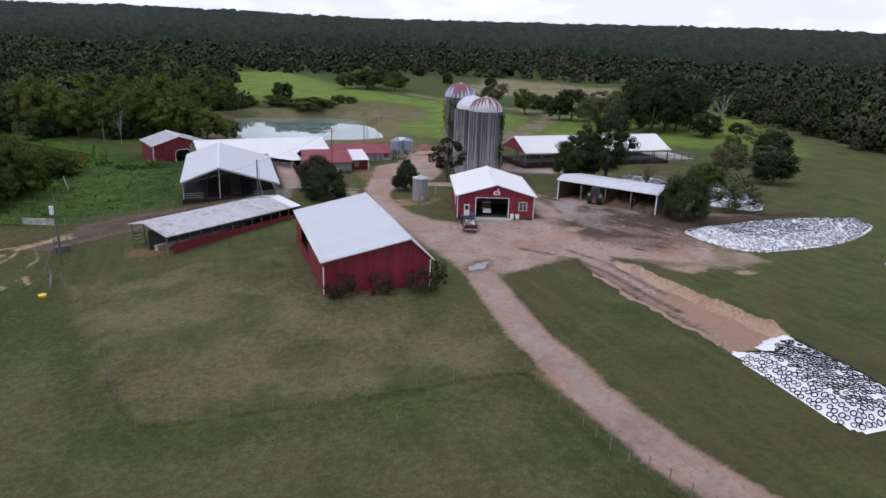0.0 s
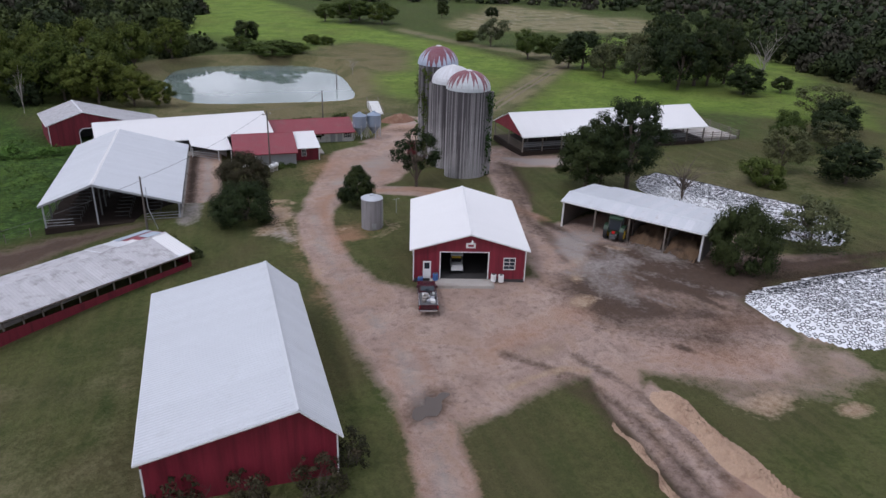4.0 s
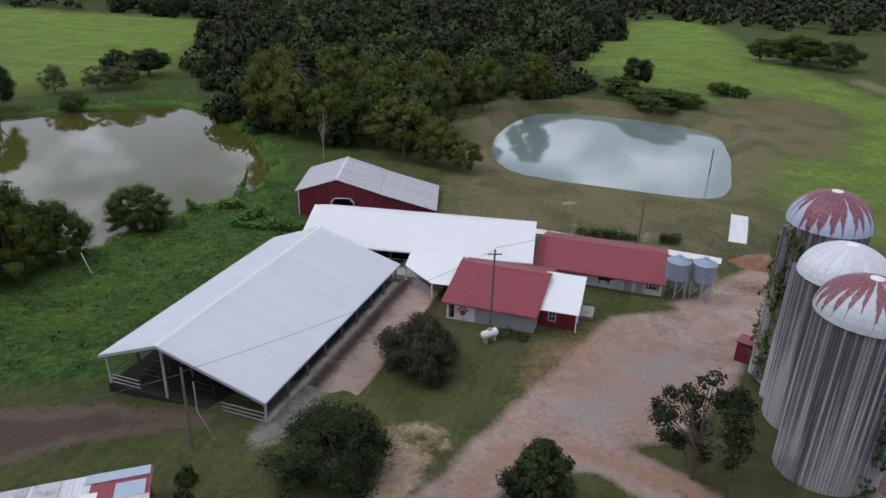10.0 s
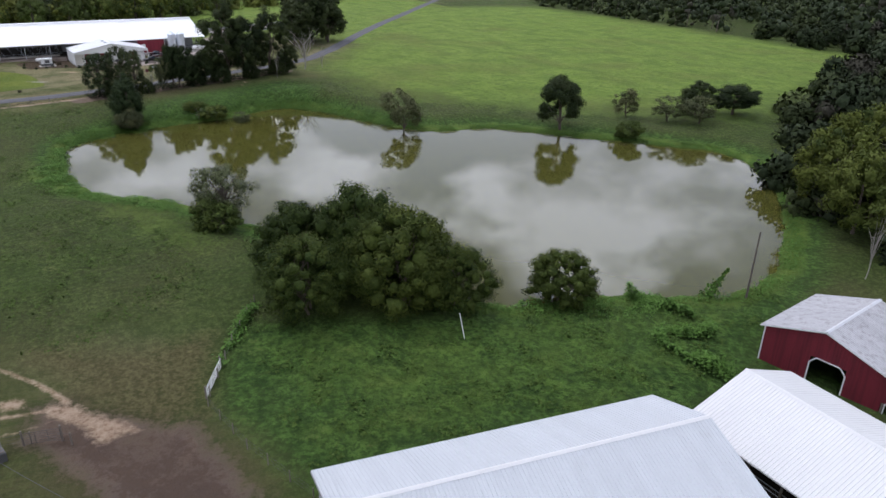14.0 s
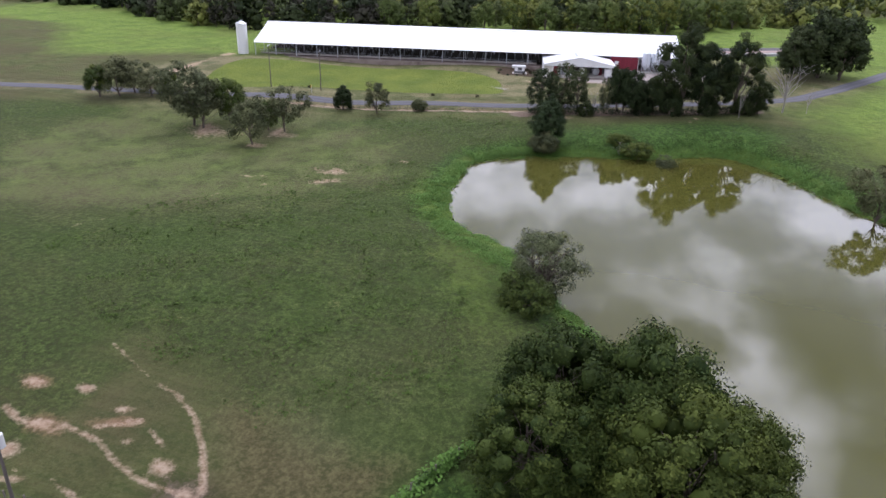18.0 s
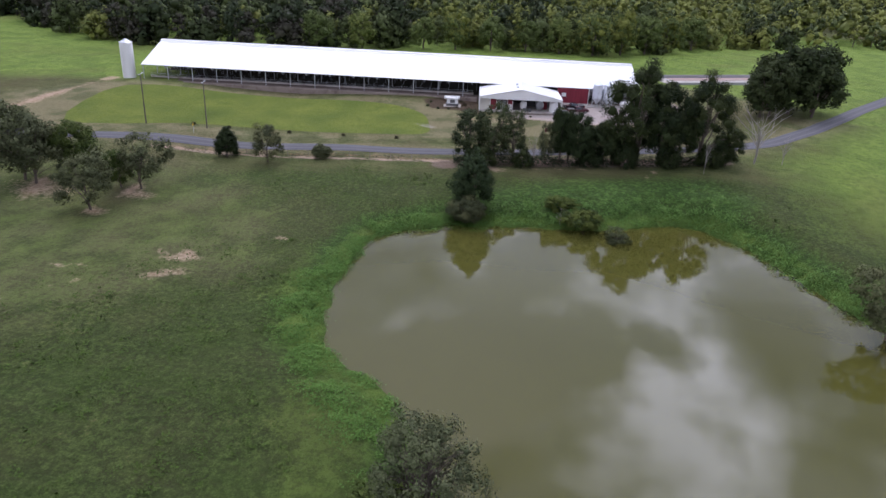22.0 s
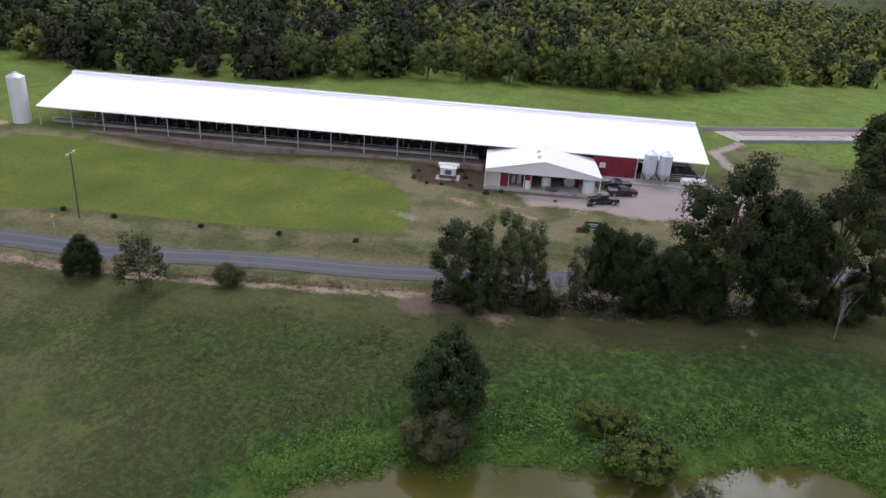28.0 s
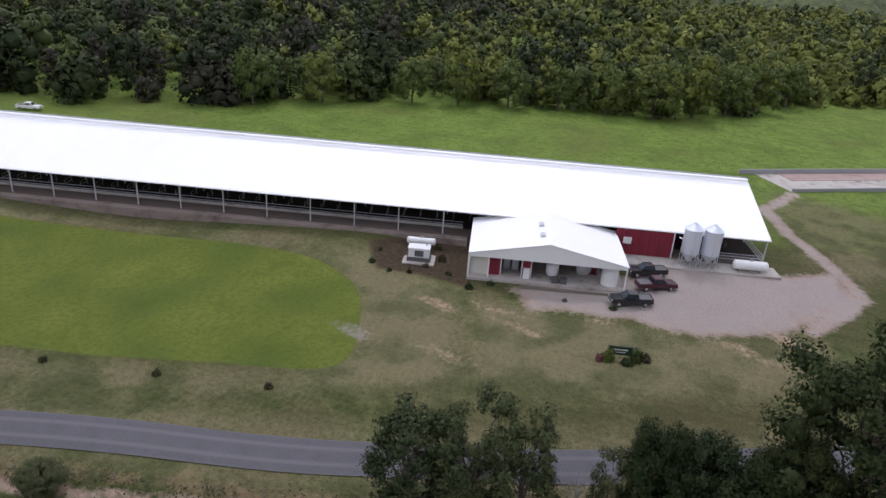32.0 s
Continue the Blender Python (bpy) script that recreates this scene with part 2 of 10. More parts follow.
M["chrome"] = surface("bright_trim_metal", (0.6, 0.6, 0.6), 0.25, 0.05, 2, 10, 0.0, metal=0.9)
M["blue"] = surface("blue_plastic", (0.05, 0.12, 0.3), 0.5, 0.1, 2, 12, 0.0)
M["litter"] = surface("scrap_in_truck_bed", (0.3, 0.27, 0.24), 0.8, 0.5, 4, 18, 0.5)
M["pink_flower"] = surface("red_shrub_leaves", (0.16, 0.04, 0.05), 0.8, 0.3, 3, 14, 0.3)


def glass_mat():
    m, nt, b = shader("dark_window_glass")
    b.inputs["Base Color"].default_value = (0.03, 0.04, 0.05, 1)
    b.inputs["Roughness"].default_value = 0.06
    b.inputs["Specular IOR Level"].default_value = 0.7
    return m


M["glass"] = glass_mat()


def stave_mat():
    """Silo concrete: dark weather streaks, hoops' rust, paler foot."""
    m, nt, b = shader("streaked_concrete_staves")
    p = position(nt)
    mp = nt.nodes.new("ShaderNodeMapping")
    mp.inputs["Scale"].default_value = (1, 1, 0.014)
    nt.links.new(p, mp.inputs[0])
    s1, s2, s3 = noise_node(nt, mp.outputs[0], 3.4, 6, 0.65), noise_node(nt, p, 0.35, 5), noise_node(nt, p, 6, 4)
    c = mixc(nt, s3, (0.3, 0.285, 0.285), (0.43, 0.412, 0.41))
    sep = nt.nodes.new("ShaderNodeSeparateXYZ")
    nt.links.new(p, sep.inputs[0])
    up = nt.nodes.new("ShaderNodeMapRange")
    for k, v in ((1, 9.5), (2, 23.0), (3, -0.05), (4, 0.22)):
        up.inputs[k].default_value = v
    nt.links.new(sep.outputs[2], up.inputs[0])
    f = ramp_node(nt, calc(nt, "ADD", calc(nt, "ADD", calc(nt, "MULTIPLY", s1, 0.8), calc(nt, "MULTIPLY", s2, 0.2)), up.outputs[0]), 0.44, 0.62)
    tc, xyz = nt.nodes.new("ShaderNodeTexCoord"), nt.nodes.new("ShaderNodeSeparateXYZ")
    nt.links.new(tc.outputs["Object"], xyz.inputs[0])
    stave = calc(nt, "FLOOR", calc(nt, "MULTIPLY", calc(nt, "ARCTAN2", xyz.outputs[1], xyz.outputs[0]), 42 / math.pi))   # each stave its own tone
    white = nt.nodes.new("ShaderNodeTexWhiteNoise")
    white.noise_dimensions = "1D"
    nt.links.new(stave, white.inputs["W"])
    f = calc(nt, "ADD", f, calc(nt, "MULTIPLY", calc(nt, "SUBTRACT", white.outputs["Value"], 0.62), 0.9))
    f = ramp_node(nt, f, 0.0, 1.0)
    c = mixc(nt, f, c, (0.075, 0.068, 0.072))
    out = calc(nt, "SQRT", calc(nt, "ADD", calc(nt, "MULTIPLY", xyz.outputs[0], xyz.outputs[0]), calc(nt, "MULTIPLY", xyz.outputs[1], xyz.outputs[1])))
    c = mixc(nt, calc(nt, "MULTIPLY", ramp_node(nt, calc(nt, "SUBTRACT", out, 3.0), 0.375, 0.41, (1, 1, 1), (0, 0, 0)), 0.75), c, (0.06, 0.056, 0.06))   # darker in the grooves between staves
    nt.links.new(c, b.inputs["Base Color"])
    b.inputs["Roughness"].default_value = 0.9
    bump_to(nt, b, s3, 0.3)
    return m


M["stave"] = stave_mat()


def dome_mat(name, base, paint, amount, gores, high):
    """Dome gores: bare sheet in petals rising from the rim, old paint left above and along the seams."""
    m, nt, b = shader(name)
    p = position(nt)
    tc, sep, oi = nt.nodes.new("ShaderNodeTexCoord"), nt.nodes.new("ShaderNodeSeparateXYZ"), nt.nodes.new("ShaderNodeObjectInfo")
    nt.links.new(tc.outputs["Object"], sep.inputs[0])
    side = calc(nt, "DIVIDE", calc(nt, "ABSOLUTE", sep.outputs[1]), calc(nt, "MULTIPLY", calc(nt, "MAXIMUM", sep.outputs[0], 0.1), math.tan(math.pi / gores)))
    up = calc(nt, "DIVIDE", sep.outputs[2], high)
    v = calc(nt, "ADD", calc(nt, "MULTIPLY", side, 0.5), calc(nt, "MULTIPLY", up, 0.9))
    v = calc(nt, "ADD", v, calc(nt, "MULTIPLY", oi.outputs["Random"], 0.7))
    v = calc(nt, "ADD", v, calc(nt, "MULTIPLY", noise_node(nt, p, 1.6, 5), 0.5))
    f = ramp_node(nt, calc(nt, "ADD", v, amount - 1.4), 0.0, 0.12)
    c = mixc(nt, f, base, paint)
    c = mixc(nt, calc(nt, "MULTIPLY", ramp_node(nt, noise_node(nt, p, 5, 5), 0.42, 0.75), 0.5), c, dark(base, 0.55))
    nt.links.new(c, b.inputs["Base Color"])
    b.inputs["Roughness"].default_value = 0.5
    return m


M["dome_red"] = dome_mat("peeling_red_and_silver_dome", (0.46, 0.49, 0.5), (0.17, 0.03, 0.042), 0.16, 24, 2.9)
M["dome_redder"] = dome_mat("red_and_blue_grey_dome", (0.38, 0.43, 0.52), (0.17, 0.03, 0.042), 0.34, 24, 3.1)
M["dome_white"] = dome_mat("pale_grey_dome", (0.62, 0.63, 0.65), (0.56, 0.56, 0.57), 0.1, 24, 2.8)


def ground_mat():
    m, nt, b = shader("pasture_and_yard_ground")
    p = position(nt)
    big, mid, fine, tuft = noise_node(nt, p, 0.035, 5), noise_node(nt, p, 0.22, 6, 0.6), noise_node(nt, p, 1.5, 6, 0.75), noise_node(nt, p, 4.5, 5, 0.7)
    g = mixc(nt, ramp_node(nt, mid, 0.34, 0.66), (0.096, 0.116, 0.034), (0.156, 0.172, 0.056))
    g = mixc(nt, calc(nt, "MULTIPLY", ramp_node(nt, fine, 0.42, 0.52, (1, 1, 1), (0, 0, 0)), 0.38), g, (0.034, 0.05, 0.012))
    sw = nt.nodes.new("ShaderNodeTexNoise")   # mown, grazed and rank patches
    sw.inputs["Scale"].default_value, sw.inputs["Detail"].default_value, sw.inputs["Distortion"].default_value = 0.11, 8, 0.0
    nt.links.new(p, sw.inputs["Vector"])
    g = mixc(nt, calc(nt, "MULTIPLY", ramp_node(nt, sw.outputs[0], 0.46, 0.66), 0.7), g, (0.108, 0.09, 0.04))
    g = mixc(nt, calc(nt, "MULTIPLY", ramp_node(nt, sw.outputs[0], 0.3, 0.5, (1, 1, 1), (0, 0, 0)), 0.6), g, (0.054, 0.076, 0.016))
    g = mixc(nt, ramp_node(nt, big, 0.45, 0.66), g, (0.108, 0.098, 0.042))
    g = mixc(nt, calc(nt, "MULTIPLY", ramp_node(nt, tuft, 0.4, 0.66), 0.36), g, (0.036, 0.043, 0.015))
    mp = nt.nodes.new("ShaderNodeMapping")   # mower streaks
    mp.inputs["Rotation"].default_value, mp.inputs["Scale"].default_value = (0, 0, radians(-9)), (1.0, 0.08, 1.0)
    nt.links.new(p, mp.inputs["Vector"])
    streaks = noise_node(nt, mp.outputs[0], 0.8, 4, 0.6)
    g = mixc(nt, calc(nt, "MULTIPLY", ramp_node(nt, streaks, 0.5, 0.66), 0.3), g, (0.17, 0.155, 0.068))
    g = mixc(nt, calc(nt, "MULTIPLY", ramp_node(nt, streaks, 0.36, 0.47, (1, 1, 1), (0, 0, 0)), 0.24), g, (0.055, 0.085, 0.022))
    g = mixc(nt, calc(nt, "MULTIPLY", ramp_node(nt, fine, 0.53, 0.66), 0.6), g, (0.13, 0.132, 0.055))

    def edge(name, soft=0.16, amp=0.5):
        v = calc(nt, "ADD", attr(nt, name), calc(nt, "MULTIPLY", calc(nt, "SUBTRACT", calc(nt, "ADD", calc(nt, "MULTIPLY", mid, 0.5), calc(nt, "MULTIPLY", fine, 0.5)), 0.5), amp * 2))
        return ramp_node(nt, v, 0.5 - soft, 0.5 + soft)

    dry = mixc(nt, ramp_node(nt, fine, 0.35, 0.7), (0.225, 0.2, 0.102), (0.32, 0.275, 0.155))
    dry = mixc(nt, ramp_node(nt, tuft, 0.5, 0.75), dry, (0.10, 0.10, 0.045))
    dry = mixc(nt, calc(nt, "MULTIPLY", ramp_node(nt, sw.outputs[0], 0.4, 0.52, (1, 1, 1), (0, 0, 0)), 0.6), dry, (0.075, 0.095, 0.032))
    g = mixc(nt, calc(nt, "MULTIPLY", edge("dry", 0.3, 0.7), 0.82), g, dry)
    deep = mixc(nt, ramp_node(nt, mid, 0.32, 0.66), (0.03, 0.06, 0.01), (0.08, 0.128, 0.024))
    deep = mixc(nt, calc(nt, "MULTIPLY", ramp_node(nt, fine, 0.5, 0.6), 0.85), deep, (0.108, 0.165, 0.035))
    deep = mixc(nt, calc(nt, "MULTIPLY", ramp_node(nt, fine, 0.42, 0.5, (1, 1, 1), (0, 0, 0)), 0.9), deep, (0.014, 0.03, 0.005))
    deep = mixc(nt, calc(nt, "MULTIPLY", ramp_node(nt, tuft, 0.42, 0.64), 0.7), deep, (0.016, 0.03, 0.006))
    deep = mixc(nt, calc(nt, "MULTIPLY", ramp_node(nt, sw.outputs[0], 0.48, 0.7), 0.25), deep, (0.09, 0.1, 0.032))
    deep = mixc(nt, calc(nt, "MULTIPLY", ramp_node(nt, sw.outputs[0], 0.28, 0.5, (1, 1, 1), (0, 0, 0)), 0.5), deep, (0.056, 0.104, 0.014))
    g = mixc(nt, calc(nt, "MULTIPLY", edge("deep", 0.4, 0.7), 0.85), g, deep)
    rank = mixc(nt, ramp_node(nt, noise_node(nt, p, 0.6, 6, 0.7), 0.4, 0.62), (0.034, 0.08, 0.014), (0.1, 0.19, 0.035))
    rank = mixc(nt, calc(nt, "MULTIPLY", ramp_node(nt, fine, 0.44, 0.54, (1, 1, 1), (0, 0, 0)), 0.7), rank, (0.018, 0.044, 0.008))
    g = mixc(nt, calc(nt, "MULTIPLY", edge("rank", 0.3, 0.7), 0.85), g, rank)
    trod = mixc(nt, ramp_node(nt, fine, 0.42, 0.6), (0.085, 0.07, 0.028), (0.175, 0.142, 0.068))
    g = mixc(nt, calc(nt, "MULTIPLY", edge("trod", 0.35, 0.9), 0.68), g, trod)
    # lush green, lifted so the colour carries sunlight on the far fields
    lush = mixc(nt, ramp_node(nt, mid, 0.3, 0.7), (0.156, 0.242, 0.036), (0.24, 0.33, 0.062))
    lush = mixc(nt, calc(nt, "MULTIPLY", ramp_node(nt, sw.outputs[0], 0.48, 0.62), 0.45), lush, (0.075, 0.14, 0.02))
    lush = mixc(nt, calc(nt, "MULTIPLY", ramp_node(nt, fine, 0.48, 0.66), 0.55), lush, (0.05, 0.095, 0.013))
    weedy = noise_node(nt, p, 0.55, 5, 0.7)
    lush = mixc(nt, calc(nt, "MULTIPLY", ramp_node(nt, weedy, 0.5, 0.6), 0.4), lush, (0.045, 0.08, 0.012))
    lush = mixc(nt, calc(nt, "MULTIPLY", ramp_node(nt, big, 0.5, 0.68), 0.5), lush, (0.14, 0.15, 0.04))
    g = mixc(nt, calc(nt, "MULTIPLY", edge("lush", 0.3, 0.6), 0.9), g, lush)
    mown = mixc(nt, ramp_node(nt, mid, 0.3, 0.7), (0.13, 0.172, 0.026), (0.214, 0.25, 0.044))
    mown = mixc(nt, calc(nt, "MULTIPLY", ramp_node(nt, sw.outputs[0], 0.44, 0.68), 0.7), mown, (0.078, 0.126, 0.02))
    mown = mixc(nt, calc(nt, "MULTIPLY", ramp_node(nt, fine, 0.46, 0.6), 0.5), mown, (0.084, 0.118, 0.02))
    g = mixc(nt, edge("lawn", 0.1, 0.16), g, mown)
    grit = mixc(nt, ramp_node(nt, mid, 0.3, 0.7), (0.43, 0.3, 0.238), (0.57, 0.435, 0.365))
    grit = mixc(nt, ramp_node(nt, fine, 0.5, 0.72), grit, (0.27, 0.188, 0.15))
    grit = mixc(nt, ramp_node(nt, tuft, 0.6, 0.75), grit, (0.42, 0.36, 0.31))
    g = mixc(nt, edge("dirt", 0.14, 0.45), g, grit)
    swirl = nt.nodes.new("ShaderNodeTexNoise")   # wheel-churned streaks
    swirl.inputs["Scale"].default_value, swirl.inputs["Detail"].default_value, swirl.inputs["Distortion"].default_value = 0.3, 5, 1.0
    nt.links.new(p, swirl.inputs["Vector"])
    churn = ramp_node(nt, swirl.outputs[0], 0.5, 0.62)
    wet = mixc(nt, fine, (0.10, 0.066, 0.052), (0.17, 0.12, 0.098))
    g = mixc(nt, calc(nt, "MULTIPLY", calc(nt, "MULTIPLY", churn, edge("dirt", 0.14, 0.45)), 0.2), g, wet)
    worn = ramp_node(nt, swirl.outputs[0], 0.4, 0.48, (1, 1, 1), (0, 0, 0))
    g = mixc(nt, calc(nt, "MULTIPLY", calc(nt, "MULTIPLY", worn, edge("dirt", 0.14, 0.45)), 0.4), g, (0.44, 0.3, 0.21))
    clay = mixc(nt, fine, (0.4, 0.2, 0.11), (0.5, 0.305, 0.205))
    g = mixc(nt, calc(nt, "MULTIPLY", edge("clay", 0.3, 0.9), 0.7), g, clay)
    mud = mixc(nt, ramp_node(nt, fine, 0.3, 0.7), (0.045, 0.029, 0.02), (0.105, 0.07, 0.047))
    g = mixc(nt, calc(nt, "MULTIPLY", edge("mud", 0.25, 0.7), 0.9), g, mud)
    tan = mixc(nt, ramp_node(nt, fine, 0.38, 0.62), (0.4, 0.262, 0.165), (0.56, 0.425, 0.3))
    g = mixc(nt, calc(nt, "MULTIPLY", edge("tan", 0.16, 0.75), 0.9), g, tan)
    pale = mixc(nt, fine, (0.34, 0.295, 0.268), (0.49, 0.44, 0.405))
    g = mixc(nt, calc(nt, "MULTIPLY", edge("pale", 0.2, 0.8), 0.85), g, pale)
    nt.links.new(g, b.inputs["Base Color"])
    b.inputs["Roughness"].default_value, b.inputs["Specular IOR Level"].default_value = 0.95, 0.15
    h = calc(nt, "ADD", calc(nt, "MULTIPLY", tuft, 0.7), calc(nt, "MULTIPLY", fine, 2.0))
    bump_to(nt, b, h, 1.0, 0.32)
    return m


M["ground"] = ground_mat()


def water_mat(name, col, rough):
    m, nt, b = shader(name)
    p = position(nt)
    c = mixc(nt, noise_node(nt, p, 0.03, 3), col, dark(col, 0.7))
    nt.links.new(c, b.inputs["Base Color"])
    b.inputs["Roughness"].default_value, b.inputs["IOR"].default_value, b.inputs["Specular IOR Level"].default_value = rough, 1.38, 1.0
    bump_to(nt, b, noise_node(nt, p, 1.2, 3), 0.02, 0.05)
    return m


M["water"] = water_mat("murky_olive_pond_water", (0.086, 0.084, 0.018), 0.012)
M["puddle"] = water_mat("grey_brown_puddle_water", (0.13, 0.105, 0.088), 0.12)
M["puddle"].node_tree.nodes["Principled BSDF"].inputs["Specular IOR Level"].default_value = 0.7
# base raised to make up for the brightness of reflected sky
M["water_pale"] = water_mat("pale_grey_green_pond_water", (0.2, 0.255, 0.225), 0.02)


def asphalt_mat():
    m, nt, b = shader("worn_grey_asphalt")
    p = position(nt)
    c = mixc(nt, noise_node(nt, p, 0.5, 5), (0.07, 0.068, 0.074), (0.108, 0.105, 0.112))
    c = mixc(nt, ramp_node(nt, noise_node(nt, p, 9, 4), 0.45, 0.7), c, (0.06, 0.06, 0.065))
    c = mixc(nt, ramp_node(nt, attr(nt, "track"), 0.3, 0.9), c, (0.115, 0.111, 0.118))
    nt.links.new(c, b.inputs["Base Color"])
    b.inputs["Roughness"].default_value = 0.9
    bump_to(nt, b, noise_node(nt, p, 30, 3), 0.2, 0.02)
    return m


M["asphalt"] = asphalt_mat()


def leaf_mat(name, lo, hi, warm=(0.12, 0.13, 0.03)):
    """Leaves: tone by tree, by spray and by leaf clump, with some light passing through."""
    m, nt, b = shader(name)
    geo = nt.nodes.new("ShaderNodeNewGeometry")
    oi = nt.nodes.new("ShaderNodeObjectInfo")
    c = mixc(nt, geo.outputs["Random Per Island"], lo, hi)
    t = calc(nt, "FRACT", calc(nt, "ADD", attr(nt, "tint"), oi.outputs["Random"]))
    c = mixc(nt, calc(nt, "MULTIPLY", ramp_node(nt, t, 0.45, 1.0), 0.75), c, warm)
    c = mixc(nt, calc(nt, "MULTIPLY", ramp_node(nt, t, 0.0, 0.4, (1, 1, 1), (0, 0, 0)), 0.5), c, dark(lo, 0.65))
    nt.links.new(c, b.inputs["Base Color"])
    b.inputs["Roughness"].default_value, b.inputs["Specular IOR Level"].default_value = 0.7, 0.15
    tr = nt.nodes.new("ShaderNodeBsdfTranslucent")
    mx = nt.nodes.new("ShaderNodeMixShader")
    mx.inputs[0].default_value = 0.18
    nt.links.new(c, tr.inputs[0])
    nt.links.new(b.outputs[0], mx.inputs[1]), nt.links.new(tr.outputs[0], mx.inputs[2])
    nt.links.new(mx.outputs[0], nt.nodes["Material Output"].inputs[0])
    return m


M["leaf"] = leaf_mat("broad_leaves", (0.04, 0.066, 0.016), (0.105, 0.142, 0.03), (0.125, 0.15, 0.028))
M["leaf_clump"] = leaf_mat("deep_green_clump_leaves", (0.024, 0.044, 0.009), (0.066, 0.094, 0.017), (0.108, 0.13, 0.021))
M["leaf_dark"] = leaf_mat("dark_dense_leaves", (0.017, 0.029, 0.011), (0.046, 0.066, 0.021), (0.064, 0.078, 0.024))
M["leaf_roadside"] = leaf_mat("greyish_roadside_leaves", (0.028, 0.044, 0.017), (0.072, 0.094, 0.037), (0.1, 0.115, 0.044))
M["leaf_edge"] = leaf_mat("olive_wood_edge_leaves", (0.036, 0.058, 0.012), (0.1, 0.132, 0.025), (0.145, 0.165, 0.03))
M["leaf_light"] = leaf_mat("light_green_wood_leaves", (0.085, 0.12, 0.034), (0.17, 0.215, 0.06), (0.235, 0.25, 0.05))
M["leaf_rust"] = leaf_mat("dark_brownish_leaves", (0.03, 0.032, 0.016), (0.065, 0.06, 0.03), (0.08, 0.06, 0.035))
M["leaf_olive"] = leaf_mat("greyish_olive_leaves", (0.066, 0.08, 0.036), (0.128, 0.144, 0.066), (0.14, 0.14, 0.058))
M["leaf_willow"] = leaf_mat("grey_green_willow_leaves", (0.07, 0.088, 0.04), (0.14, 0.16, 0.074), (0.15, 0.16, 0.06))
M["leaf_wood"] = leaf_mat("woodland_leaves", (0.024, 0.043, 0.017), (0.066, 0.095, 0.034), (0.16, 0.18, 0.036))


def canopy_mat():
    """Massed tree crowns: tone by tree and bough, leaf-sized mottling and relief."""
    m, nt, b = shader("woodland_canopy")
    p = position(nt)
    geo = nt.nodes.new("ShaderNodeNewGeometry")
    n1, n2 = noise_node(nt, p, 0.7, 6, 0.7), noise_node(nt, p, 2.6, 5, 0.7)
    c = mixc(nt, ramp_node(nt, n1, 0.32, 0.68), (0.022, 0.034, 0.012), (0.056, 0.072, 0.024))
    t = attr(nt, "tint")
    c = mixc(nt, calc(nt, "MULTIPLY", ramp_node(nt, t, 0.5, 0.85), 0.7), c, (0.135, 0.17, 0.056))
    c = mixc(nt, calc(nt, "MULTIPLY", ramp_node(nt, t, 0.9, 0.99), 0.7), c, (0.24, 0.255, 0.05))
    c = mixc(nt, calc(nt, "MULTIPLY", ramp_node(nt, t, 0.3, 0.34, (1, 1, 1), (0, 0, 0)), 0.55), c, (0.024, 0.038, 0.02))
    c = mixc(nt, calc(nt, "MULTIPLY", ramp_node(nt, t, 0.06, 0.08, (1, 1, 1), (0, 0, 0)), 0.75), c, (0.062, 0.05, 0.042))
    c = mixc(nt, calc(nt, "MULTIPLY", geo.outputs["Random Per Island"], 0.22), c, (0.05, 0.066, 0.026))
    c = mixc(nt, calc(nt, "MULTIPLY", ramp_node(nt, n2, 0.3, 0.5, (1, 1, 1), (0, 0, 0)), 0.5), c, (0.018, 0.027, 0.011))
    nt.links.new(c, b.inputs["Base Color"])
    b.inputs["Roughness"].default_value, b.inputs["Specular IOR Level"].default_value = 0.75, 0.15
    return m


M["canopy"] = canopy_mat()


def far_canopy_mat():
    """Distant forest: cloud shade in its dark tone, paler where tint rises."""
    m, nt, b = shader("distant_forest")
    p = position(nt)
    c = mixc(nt, ramp_node(nt, noise_node(nt, p, 0.09, 6, 0.65), 0.35, 0.65), (0.01, 0.017, 0.011), (0.027, 0.039, 0.023))
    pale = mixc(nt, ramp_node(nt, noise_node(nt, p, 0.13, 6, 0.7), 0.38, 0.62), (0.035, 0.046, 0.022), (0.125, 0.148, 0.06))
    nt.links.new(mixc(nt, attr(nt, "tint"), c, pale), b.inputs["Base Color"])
    b.inputs["Roughness"].default_value, b.inputs["Specular IOR Level"].default_value = 0.9, 0.1
    return m


M["far_canopy"] = far_canopy_mat()
M["dirty"] = surface("muddy_concrete", (0.24, 0.195, 0.165), 0.9, 0.25, 0.4, 6, 0.3, stain=((0.11, 0.08, 0.065), 0.5, 0.35))
M["lane"] = surface("brown_feed_lane", (0.13, 0.1, 0.085), 0.9, 0.3, 0.5, 6, 0.3)
M["faded_rubber"] = surface("sun_faded_rubber", (0.055, 0.057, 0.062), 0.8, 0.3, 3, 20, 0.2)
M["tank"] = surface("dull_pinkish_grey_tank", (0.3, 0.285, 0.29), 0.65, 0.15, 0.8, 8, 0.1, streak=True)
M["patch_blue"] = surface("pale_blue_roof_patch", (0.36, 0.42, 0.48), 0.5, 0.12, 0.8, 7, 0.05)
M["lane_soil"] = surface("tan_track_soil", (0.2, 0.16, 0.105), 0.95, 0.3, 0.5, 5, 0.4, stain=((0.08, 0.1, 0.03), 0.55, 0.5))
# barn bedding, blackened so its colour holds the shade under the roofs
M["muck"] = surface("bedding_with_shade", (0.033, 0.024, 0.019), 0.9, 0.35, 0.7, 6, 0.5, spec=0.15)
